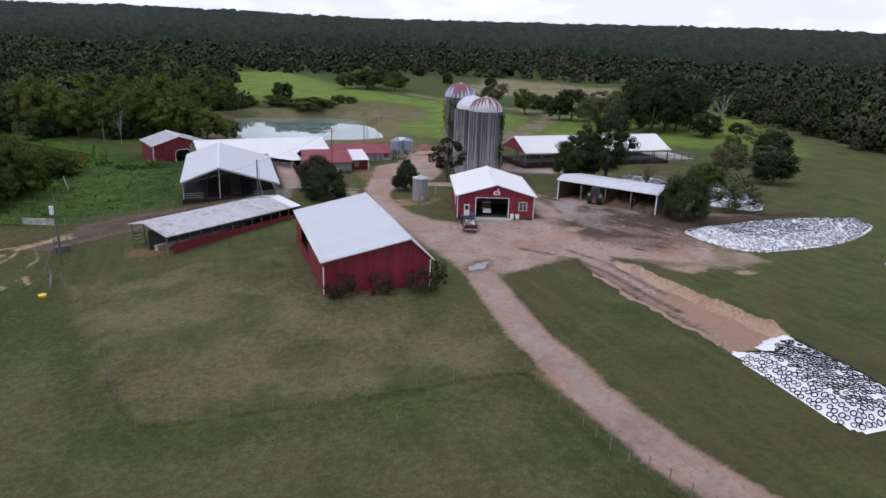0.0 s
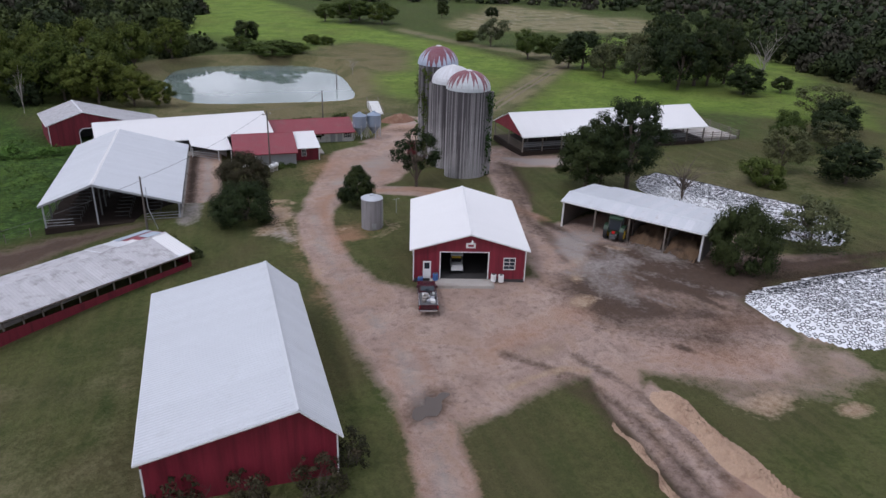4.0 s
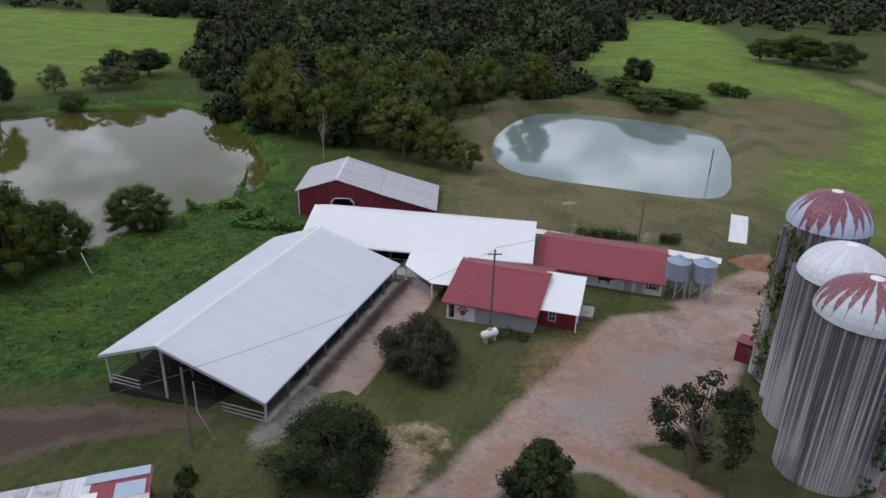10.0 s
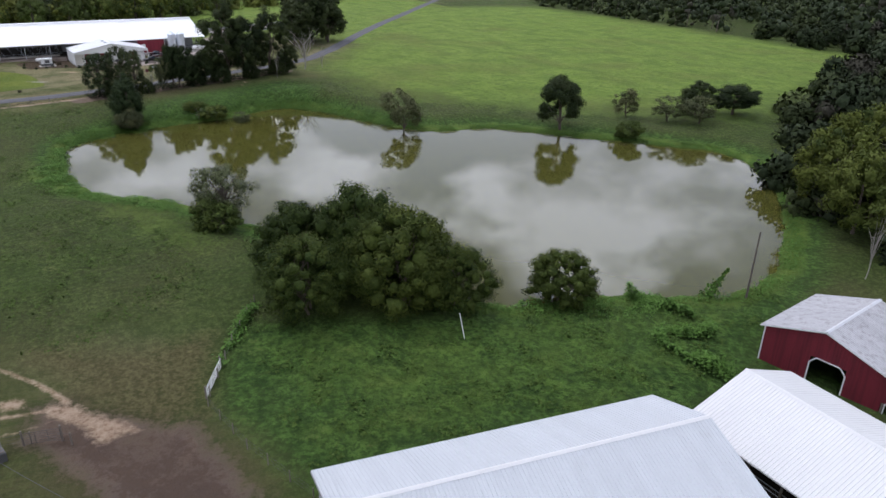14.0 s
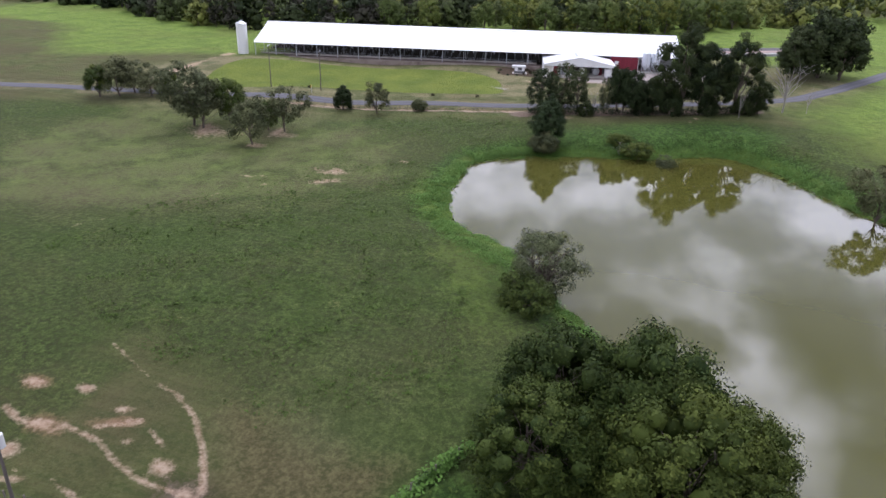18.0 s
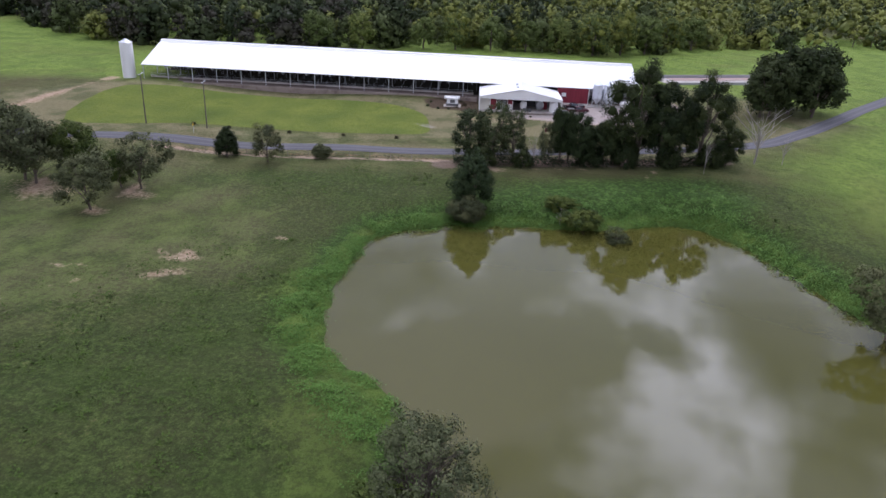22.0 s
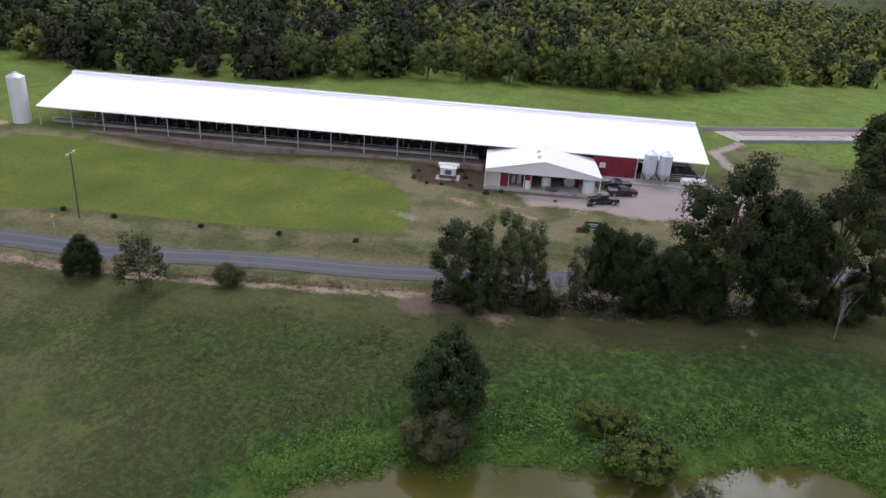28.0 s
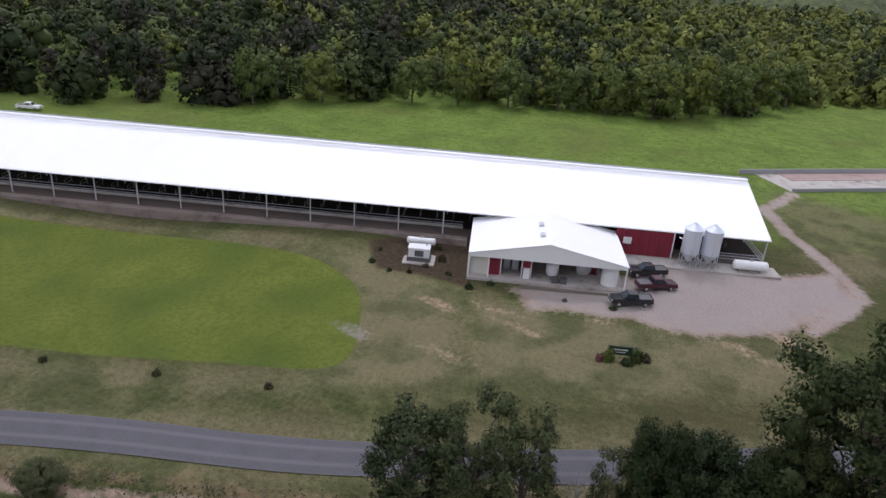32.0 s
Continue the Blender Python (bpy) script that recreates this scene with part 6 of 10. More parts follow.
def old_barn():
    b = thing("old_barn", at(-5.7, 183.1, 5.5, 16), "old red wooden barn with a patched grey roof and lean-to", "barn")
    D = 12.2
    red, trim = M["red_wood"], M["white_paint"]
    holes = [(-1.0, 2.6, -1, 3.2)]
    wall("wall", red, b, "x", 0.3, 0.45, -6.2, 6.2, -1.0, 4.4, holes)
    wall("wall", red, b, "x", D - 0.3, D - 0.15, -6.2, 6.2, -1.0, 4.4)
    wall("wall", red, b, "y", -6.2, -6.05, 0.45, D - 0.3, -1.0, 4.4)
    gable_end(b, red, 0.3, 0.15, [(-6.2, 4.4), (6.2, 4.4), (0, 6.35)])
    gable_end(b, red, D - 0.3, 0.15, [(-6.2, 4.4), (6.2, 4.4), (0, 6.35)])
    gable_roof(b, (-6.6, 4.4), (0, 6.5), (6.5, 4.5), 0, D, M["roof_grey"], trim, odd=lambda i, n: M["roof_worn"])
    slope(b, (6.3, 4.4), (15.8, 1.8), -0.1, D + 0.2, M["roof_grey"], 0.92, lambda i, n: M["roof_worn"])
    wall("wall", red, b, "x", 0.3, 0.45, 6.2, 15.2, 1.55, 1.95, [])
    bm = bmesh.new()
    prism(bm, [(6.2, 1.9), (15.2, 1.9), (6.2, 4.25)], 0.3, 0.45)
    part("gable_wall", bm, red, b)
    wall("wall", red, b, "y", 15.1, 15.25, 0.45, D, -1.0, 1.7)
    wall("wall", red, b, "x", D - 0.3, D - 0.15, 6.2, 15.2, -1.0, 1.95)
    for x in (6.3, 9.3, 12.3, 15.0):
        block("post", M["wood"], b, x, x + 0.16, 0.28, 0.44, -1.0, 1.6)
    # white-trimmed chamfered doorway
    for seg in (((-1.0, -0.8), (-1.0, 2.5)), ((-1.0, 2.5), (-0.4, 3.2)), ((-0.4, 3.2), (2.0, 3.2)), ((2.0, 3.2), (2.6, 2.5)), ((2.6, 2.5), (2.6, -0.8))):
        rod("door_trim", trim, b, (seg[0][0], 0.27, seg[0][1]), (seg[1][0], 0.27, seg[1][1]), 0.08, n=6)
    for seg in (((6.6, 0.0), (6.6, 1.6)), ((6.6, 1.6), (8.9, 1.6)), ((8.9, 1.6), (8.9, 0.0))):
        rod("door_trim", trim, b, (seg[0][0], 0.2, seg[0][1]), (seg[1][0], 0.2, seg[1][1]), 0.06, n=6)
    block("corner_trim", trim, b, -6.25, -6.1, 0.26, 0.4, -0.8, 4.3)
    block("floor_slab", M["feed"], b, -6, 15, 0.5, D - 0.4, -1.0, 0.0, label="earth floor")
    # added dark sheets behind the openings, standing in for indoor shade
    block("shade_backing", M["dark"], b, -5.8, 6.0, 6, 6.1, -0.8, 3.4)
    block("shade_backing", M["dark"], b, 6.01, 14.8, 6, 6.1, -0.8, 1.3)


old_barn()


def machine_shed():
    b = thing("machine_shed", at(60.1, 111.2, 10.5, -52.5), "open-fronted machinery shed with a pale ribbed metal roof", "shed")
    h = new("roof")
    h.parent = b
    h.matrix_basis = Matrix(((0, 1, 0, 0), (-1, 0, 0, 0), (0, 0, 1, 0), (0, 0, 0, 1)))
    gable_roof(h, (-10.7, 2.85), (-2.2, 3.95), (0.1, 3.3), 0.0, 18.6, M["roof_white"], M["white_paint"], odd=lambda i, n: M["roof_grey"] if 5 < i < n - 2 and i % 2 else M["roof_white"])
    slope(h, (-10.5, 2.82), (-12.0, 2.6), 2.5, 14.0, M["roof_grey"])
    for i, x in enumerate((0.25, 4.7, 9.2, 13.8, 18.2)):
        block("post", M["white_paint"] if i in (0, 4) else M["wood"], b, x - 0.1, x + 0.1, 0.2, 0.4, -1.0, 3.2)
        block("post", M["wood"], b, x - 0.1, x + 0.1, 10.2, 10.4, -1.0, 2.8)
    # inner walls take the dark pole wood: shade put into the colour
    wall("wall", M["pole"], b, "x", 10.3, 10.42, 0.2, 18.4, -1.2, 2.75, label="weathered board back wall")
    wall("wall", M["pole"], b, "y", 0.15, 0.25, 0.4, 10.3, -1.2, 2.75)
    wall("wall", M["pole"], b, "y", 18.3, 18.4, 0.4, 10.3, -1.2, 2.75)
    for x in (9.2, 13.8):
        block("bay_wall", M["pole"], b, x - 0.07, x + 0.07, 2.0, 10.2, -1.0, 1.8, label="plank bay divider")
    for k, (x0, x1, hh) in enumerate(((9.5, 13.5, 1.5), (14.1, 18.0, 1.2))):
        heap = thing("feed_heap", b.matrix_world @ pose((x0 + x1) / 2, 4.6, 0), "heap of brown chopped feed spilling from its bay", "feed heap", "feed heaps in the shed")
        n, m = 24, 24
        rng = np.random.RandomState(k)
        u, v = np.meshgrid(np.linspace(-1, 1, n), np.linspace(-1, 1, m))
        z = hh * np.clip(1.15 - np.clip(-v, 0, 1) ** 1.5 * 1.15, 0, 1) * (0.92 + 0.08 * np.cos(u * 3)) + 0.12 * rng.randn(m, n) + 0.3 * wob(u * 3, v * 5, 1.1, k + 2.0) - 0.3
        V = np.stack([u * (x1 - x0) / 2 * 0.98, v * 5.4, z], -1).reshape(-1, 3)
        i = (np.arange(m - 1)[:, None] * n + np.arange(n - 1)).ravel()
        child("feed", mesh_from("feed", V, np.stack([i, i + 1, i + n + 1, i + n], 1), M["feed_dark"], None, True), heap)


machine_shed()


def heifer_barn():
    b = thing("heifer_barn", at(71.4, 148.7, 9.0, 1.2), "long open cattle shed with a white roof and red gable", "barn")
    h = new("roof")
    h.parent = b
    h.matrix_basis = Matrix(((0, 1, 0, 0), (-1, 0, 0, 0), (0, 0, 1, 0), (0, 0, 0, 1)))
    gable_roof(h, (-13.6, 3.0), (-6.6, 6.0), (0.3, 3.0), 0.0, 41.0, M["roof_bright"], M["white_paint"])
    bm = bmesh.new()
    prism(bm, [(0.2, 2.9), (13.4, 2.9), (6.6, 5.85)], 0.1, 0.22, "x")
    part("gable_wall", bm, M["red_metal"], b)
    bm = bmesh.new()
    prism(bm, [(0.2, 2.9), (13.4, 2.9), (6.6, 5.85)], 40.7, 40.82, "x")
    part("gable_wall", bm, M["red_metal"], b)
    for i in range(11):
        x = 0.4 + i * 4.02
        for y in (0.4, 6.6, 13.2):
            block("post", M["wood"], b, x - 0.1, x + 0.1, y - 0.1, y + 0.1, -1.0, 5.7 if y == 6.6 else 2.95)
    for z in (0.4, 0.8, 1.2, 1.6):
        for y in (0.4, 13.2):
            # long rails darker than the end's wood: the barn's shade is coloured in
            rod("rail", M["dark"], b, (0.4, y, z), (40.6, y, z), 0.05)
        rod("rail", M["wood"], b, (0.4, 0.4, z), (0.4, 13.2, z), 0.05)
    wall("wall", M["block"], b, "x", 3.4, 3.6, 2, 39, -1.0, 0.9)
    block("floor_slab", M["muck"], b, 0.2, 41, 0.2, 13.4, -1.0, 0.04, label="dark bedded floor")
    f = thing("corral", at(112.5, 150.5, 9.0, 1.2), "weathered board corral fence round a concrete pad", "corral")
    block("slab", M["concrete"], f, 0.3, 9.0, 0.5, 12.0, -1.0, 0.08)
    for (x0, y0, x1, y1) in ((0.2, 0.2, 9.2, 0.2), (9.2, 0.2, 9.2, 12.4), (9.2, 12.4, 0.2, 12.4)):
        for z in (0.4, 0.8, 1.2):
            rod("rail", M["wood"], f, (x0, y0, z), (x1, y1, z), 0.06)
        for k in range(5):
            x, y = x0 + (x1 - x0) * k / 4, y0 + (y1 - y0) * k / 4
            rod("post", M["wood"], f, (x, y, -0.8), (x, y, 1.5), 0.09)


heifer_barn()


def stave_silo(x, y, z, r, top, dome_h, dome, label, chute_turn, ivy):
    s = thing("silo", at(x, y, z), label, "silo", "stave silos")
    bm = bmesh.new()
    n = 84
    cols = []
    for i in range(n):
        for f, rr in ((0.0, r), (0.8, r), (0.84, r - 0.05), (0.96, r - 0.05)):
            a = 2 * math.pi * (i + f) / n
            cols.append([bm.verts.new((rr * math.cos(a), rr * math.sin(a), h)) for h in (-0.6, top)])
    for p, q in zip(cols, cols[1:] + cols[:1]):
        bm.faces.new((p[0], q[0], q[1], p[1]))
    part("stave_wall", bm, M["stave"], s)
    hoop = bmesh.new()
    lathe(hoop, [(r + 0.002, 0), (r + 0.011, 0.008), (r + 0.011, 0.02), (r + 0.002, 0.028)], 48)
    hm = to_mesh("hoop", hoop, M["stave"])
    k = int(top / 0.62)
    for i in range(k):
        child("hoop", hm, s, pose(0, 0, 0.25 + 0.62 * i))
    gores = 24
    gm = bmesh.new()
    rings = 9
    cols = []
    for j in range(4):
        a = 2 * math.pi / gores * (j / 3 - 0.5)
        bulge = 1.0 + (0.012 if j in (1, 2) else 0.0)
        col = []
        for i in range(rings):
            t = i / (rings - 1) * 0.94
            rr = (r + 0.12) * math.cos(t * math.pi / 2) * bulge
            col.append(gm.verts.new((rr * math.cos(a), rr * math.sin(a), dome_h * math.sin(t * math.pi / 2))))
        cols.append(col)
    for A, B in zip(cols, cols[1:]):
        for i in range(rings - 1):
            gm.faces.new((A[i], B[i], B[i + 1], A[i + 1]))
    me = to_mesh("dome_gore", gm, dome)
    d = new("dome")
    d.parent = s
    d.matrix_basis = pose(0, 0, top)
    for i in range(gores):
        child("dome_gore", me, d, pose(0, 0, 0, 0, 0, 360 * i / gores))
    bm = bmesh.new()
    lathe(bm, [(0.5, 0), (0.48, 0.12), (0.2, 0.2)], 16, dome_h - 0.1)
    part("dome_cap", bm, M["white_paint"], d)
    bm = bmesh.new()
    box(bm, -0.35, 0.35, -0.25, 0.25, 0, 0.75)
    part("dome_hatch", bm, M["white_gloss"], d, "white hatch door", m=pose((r - 0.35) * math.cos(radians(215)), (r - 0.35) * math.sin(radians(215)), 0.35, 0, -30, 215))
    # filling chute up the side
    bm = bmesh.new()
    m = 10
    A = [[bm.verts.new((r - 0.05 + 0.75 * math.sin(math.pi * i / m), -0.55 * math.cos(math.pi * i / m), h)) for i in range(m + 1)] for h in (0.0, top - 0.3)]
    for i in range(m):
        bm.faces.new((A[0][i], A[0][i + 1], A[1][i + 1], A[1][i]))
    bm.faces.new(A[1])
    part("chute", bm, M["stave"], s, "half-round filling chute", m=pose(0, 0, 0, 0, 0, chute_turn))
    if ivy:
        rng = np.random.RandomState(int(x * 7))
        N = 1500
        a = radians(chute_turn) + rng.randn(N) * 0.28
        h = rng.rand(N) ** 0.8 * top * 0.98
        keep = np.sin(h * 0.9 + a * 5) + rng.rand(N) > 0.1
        a, h = a[keep], h[keep]
        c = np.c_[(r + 0.25) * np.cos(a), (r + 0.25) * np.sin(a), h] + rng.randn(len(a), 3) * (0.28, 0.28, 0.2)
        nrm = np.c_[np.cos(a), np.sin(a), 0.3 + 0 * a]
        child("ivy", cards("ivy", c, nrm, 0.2 + 0.2 * rng.rand(len(a)), M["ivy"], rng, 0.5), s, None, "green ivy creeping up the chute")


def card_verts(c, nrm, size, rng, rough=0.6, long=1.5):
    n = len(c)
    d = nrm / (np.linalg.norm(nrm, axis=1)[:, None] + 1e-9) + rng.randn(n, 3) * rough
    d /= np.linalg.norm(d, axis=1)[:, None]
    u = np.cross(d, rng.randn(n, 3))
    u /= np.linalg.norm(u, axis=1)[:, None] + 1e-9
    v = np.cross(d, u)
    s = np.asarray(size)[:, None]
    fold = d * s * 0.18
    return np.stack([c - u * s * long * 0.55, c - v * s * 0.5 + fold, c + u * s * long * 0.55, c + v * s * 0.5 + fold], 1).reshape(-1, 3)


def cards(name, c, nrm, size, material, rng, rough=0.6, tint=None, long=1.5, soft=None, cores=None):
    """Leaf sprays: small pointed blades at c, facing roughly along nrm; soft: the normals that they shade by; cores: (middles, radii) of the dense inner growth."""
    n = len(c)
    t = np.zeros(n) if tint is None else np.asarray(tint)
    V, q = card_verts(c, nrm, size, rng, rough, long), np.arange(n)[:, None] * 4
    F, T = np.concatenate([q + (0, 1, 2), q + (0, 2, 3)]), np.repeat(t, 4)
    S = None if soft is None else np.repeat(soft, 4, 0)
    if cores is not None:
        ball, tri = ico_ball()
        mid, rad = cores
        B = mid[:, None] + ball * rad[:, None, None] * (1 + 0.14 * rng.randn(len(mid), len(ball), 1))
        F = np.concatenate([F, (np.arange(len(mid))[:, None, None] * len(ball) + tri + len(V)).reshape(-1, 3)])
        V, T = np.concatenate([V, B.reshape(-1, 3)]), np.concatenate([T, np.zeros(B.shape[0] * B.shape[1])])
        if S is not None:
            S = np.concatenate([S, np.tile(ball, (len(mid), 1))])
    return mesh_from(name, V, F, material, {"tint": T}, False, S)


def ico_ball():
    ico = bmesh.new()
    bmesh.ops.create_icosphere(ico, subdivisions=1, radius=1)
    ball, tri = np.array([v.co for v in ico.verts]), np.array([[v.index for v in f.verts] for f in ico.faces])
    ico.free()
    return ball, tri


stave_silo(57.3, 140.2, 8.9, 3.42, 13.9, 2.9, M["dome_red"], "tall weathered concrete silo with a peeling red and silver dome", -20, True)
stave_silo(57.2, 147.5, 8.8, 3.42, 13.7, 2.8, M["dome_white"], "tall weathered concrete silo with a pale grey dome", 150, False)
stave_silo(56.8, 154.6, 8.6, 3.42, 15.8, 3.1, M["dome_redder"], "tallest concrete silo with a red and blue-grey dome and ivy", 200, True)


def water_tank():
    s = thing("grain_tank", at(36.8, 119.5, 8.9), "squat grey corrugated metal tank with a conical lid", "tank")
    bm = bmesh.new()
    prof = []
    for i in range(31):
        prof.append((1.38 + (0.007 if i % 2 else 0.0), -0.3 + 4.55 * i / 30))
    lathe(bm, prof, 28)
    part("body", bm, M["tank"], s)
    bm = bmesh.new()
    lathe(bm, [(1.46, 4.2), (1.44, 4.28), (0.35, 4.62), (0.33, 4.72), (0.1, 4.74)], 28)
    part("lid", bm, M["galv"], s)
    block("hatch", M["steel"], s, -0.25, 0.25, -1.45, -1.36, 0.4, 1.1)
    for i in range(12):
        block("ladder_rung", M["steel"], s, 1.38, 1.5, -0.2, 0.2, 0.3 + 0.33 * i, 0.34 + 0.33 * i)


water_tank()


def hopper_bin(x, y, z, r, leg, body, roof, material, label, group, turn=0):
    s = thing("feed_bin", at(x, y, z, turn), label, "feed bin", group)
    bm = bmesh.new()
    n = 22
    lathe(bm, [(r + (0.012 if i % 2 else 0), leg + body * i / n) for i in range(n + 1)], 24)
    part("body", bm, material, s)
    bm = bmesh.new()
    lathe(bm, [(0.22, leg - r * 1.15), (r, leg)], 24)
    part("hopper", bm, material, s)
    bm = bmesh.new()
    lathe(bm, [(r + 0.06, leg + body), (0.3, leg + body + roof), (0.3, leg + body + roof + 0.12)], 24)
    part("roof_cone", bm, material, s)
    for i in range(6):
        a = 2 * math.pi * (i + 0.5) / 6
        rod("leg", M["galv"], s, (r * math.cos(a), r * math.sin(a), -0.3), (r * math.cos(a), r * math.sin(a), leg + 0.5), 0.06)
        a2 = 2 * math.pi * (i + 1.5) / 6
        rod("brace", M["galv"], s, (r * math.cos(a), r * math.sin(a), 0.1), (r * math.cos(a2), r * math.sin(a2), leg - 0.2), 0.025, n=5)
    for i in range(int((leg + body) / 0.4)):
        block("ladder_rung", M["steel"], s, -0.2, 0.2, -r - 0.14, -r - 0.1, 0.4 + 0.4 * i, 0.43 + 0.4 * i)
    return s


for bx, by in ((45.8, 170.3), (48.8, 170.7)):
    hopper_bin(bx, by, 7.9, 1.38, 2.0, 2.2, 0.6, M["galv_blue"], "blue-grey hopper feed bin on legs", "feed bins by the milk house")


# ---- the long barn across the road ----
def long_barn():
    b = thing("long_barn", at(-198.1, 5.3, 10.4, 104.1), "very long open-sided dairy barn with a bright white metal roof", "barn")
    h = new("roof")
    h.parent = b
    h.matrix_basis = Matrix(((0, 1, 0, 0), (-1, 0, 0, 0), (0, 0, 1, 0), (0, 0, 0, 1)))
    Lg = 140.2
    gable_roof(h, (-30.4, 4.15), (-15.2, 8.85), (0.0, 4.15), 0.0, Lg, M["roof_sunlit"], M["white_paint"], 1.0)
    for s in (-1, 1):
        bm = bmesh.new()
        prism(bm, [(15.2 + s * 0.45, 8.95), (15.2 + s * 0.75, 8.85), (15.2 + s * 0.78, 9.22), (15.2 + s * 0.48, 9.35)], 0.2, Lg - 0.2, "x")
        part("ridge_vent", bm, M["steel"] if s > 0 else M["roof_sunlit"], b, "long raised ridge vent")
    for i in range(21):
        x = 0.35 + i * (Lg - 0.7) / 20
        for y, t in ((0.45, 4.05), (29.9, 4.05), (9.5, 6.9), (20.9, 6.9)):
            if y == 0.45 and 95 < x < 118:
                continue
            block("post", M["galv"] if y < 1 else M["steel"], b, x - 0.085, x + 0.085, y - 0.085, y + 0.085, -1.6, t)
        bm = bmesh.new()
        for e in (0.1, 30.3):
            prism(bm, [(15.2, 8.35), (e, 3.7), (e, 4.05), (15.2, 8.75)], x - 0.07, x + 0.07, "x")
        part("rafter", bm, M["steel"], b)
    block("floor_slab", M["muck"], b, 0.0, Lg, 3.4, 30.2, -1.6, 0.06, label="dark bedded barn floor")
    block("feed_lane", M["lane"], b, 0.0, Lg, 0.2, 3.39, -1.6, 0.06, label="stained brown concrete feed lane")
    for y in (3.4, 27.0):
        block("feed_curb", M["concrete"], b, 1, 94 if y < 10 else Lg - 1, y, y + 0.25, 0.06, 0.5)
        for z in (0.75, 1.2):
            rod("neck_rail", M["galv"], b, (1, y, z), (94 if y < 10 else Lg - 1, y, z), 0.04, n=6)
    me = None
    for y in (6.5, 12.5, 18.0, 23.5):
        for i in range(50):
            if me is None:
                bm = bmesh.new()
                for z in (0.45, 1.05):
                    tube(bm, (0, -1.0, z), (0, 1.0, z), 0.03, n=4)
                tube(bm, (0, 1.0, 0), (0, 1.0, 1.15), 0.04, n=4)
                tube(bm, (0, -1.0, 0.4), (0, -1.0, 1.1), 0.03, n=4)
                me = to_mesh("stall_divider", bm, M["steel"])
            child("stall_divider", me, b, pose(2.5 + i * 2.72, y, 0.06))
    for i in range(20):
        fan = new("fan")
        fan.parent = b
        fan.matrix_basis = pose(5 + i * 6.8, 4.6, 3.2, 70, 0, 90)
        bm = bmesh.new()
        lathe(bm, [(0.62, -0.15), (0.66, 0.0), (0.62, 0.15), (0.56, 0.15), (0.56, -0.15)], 16)
        part("fan_ring", bm, M["galv"], fan)
        bm = bmesh.new()
        for k in range(4):
            c, s = math.cos(k * math.pi / 2), math.sin(k * math.pi / 2)
            f = [bm.verts.new((c * u - s * v, s * u + c * v, w)) for u, v, w in ((0.05, -0.05, 0), (0.52, -0.1, -0.05), (0.52, 0.1, 0.05), (0.05, 0.05, 0))]
            bm.faces.new(f)
        part("fan_blade", bm, M["dark"], fan)
    # parlour block: red wall on the front and red doors
    wall("wall", M["red_metal"], b, "x", 0.1, 0.24, 117.4, 126.0, -1.2, 4.0, label="red ribbed metal wall")
    block("wall_trim", M["white_paint"], b, 126.0, 126.18, 0.05, 0.25, -1.2, 4.05)
    block("vent_box", M["white_paint"], b, 118.6, 119.8, -0.12, 0.1, 1.6, 2.6)
    wall("wall", M["red_metal"], b, "y", 126.0, 126.14, 0.3, 12, -1.2, 4.1)
    wall("wall", M["block"], b, "x", 11.9, 12.1, 96, Lg - 1, -1.2, 4.6)
    for k in range(3):
        z = 0.5 + 0.45 * k
        rod("rail", M["galv"], b, (133, 0.4, z), (Lg - 0.4, 0.4, z), 0.045)
        rod("rail", M["galv"], b, (Lg - 0.4, 0.4, z), (Lg - 0.4, 29, z), 0.045)
    apr = thing("pavement", at(-198.1, 5.3, 10.4, 104.1), "pale concrete strip along the barn's open side", "concrete strip", kind="structure")
    block("slab", M["dirty"], apr, 0.0, 95, -1.3, 0.18, -2.0, 0.0)
    block("slab", M["concrete"], apr, 118, 141.5, -3.6, 0.08, -2.0, -0.15)


long_barn()


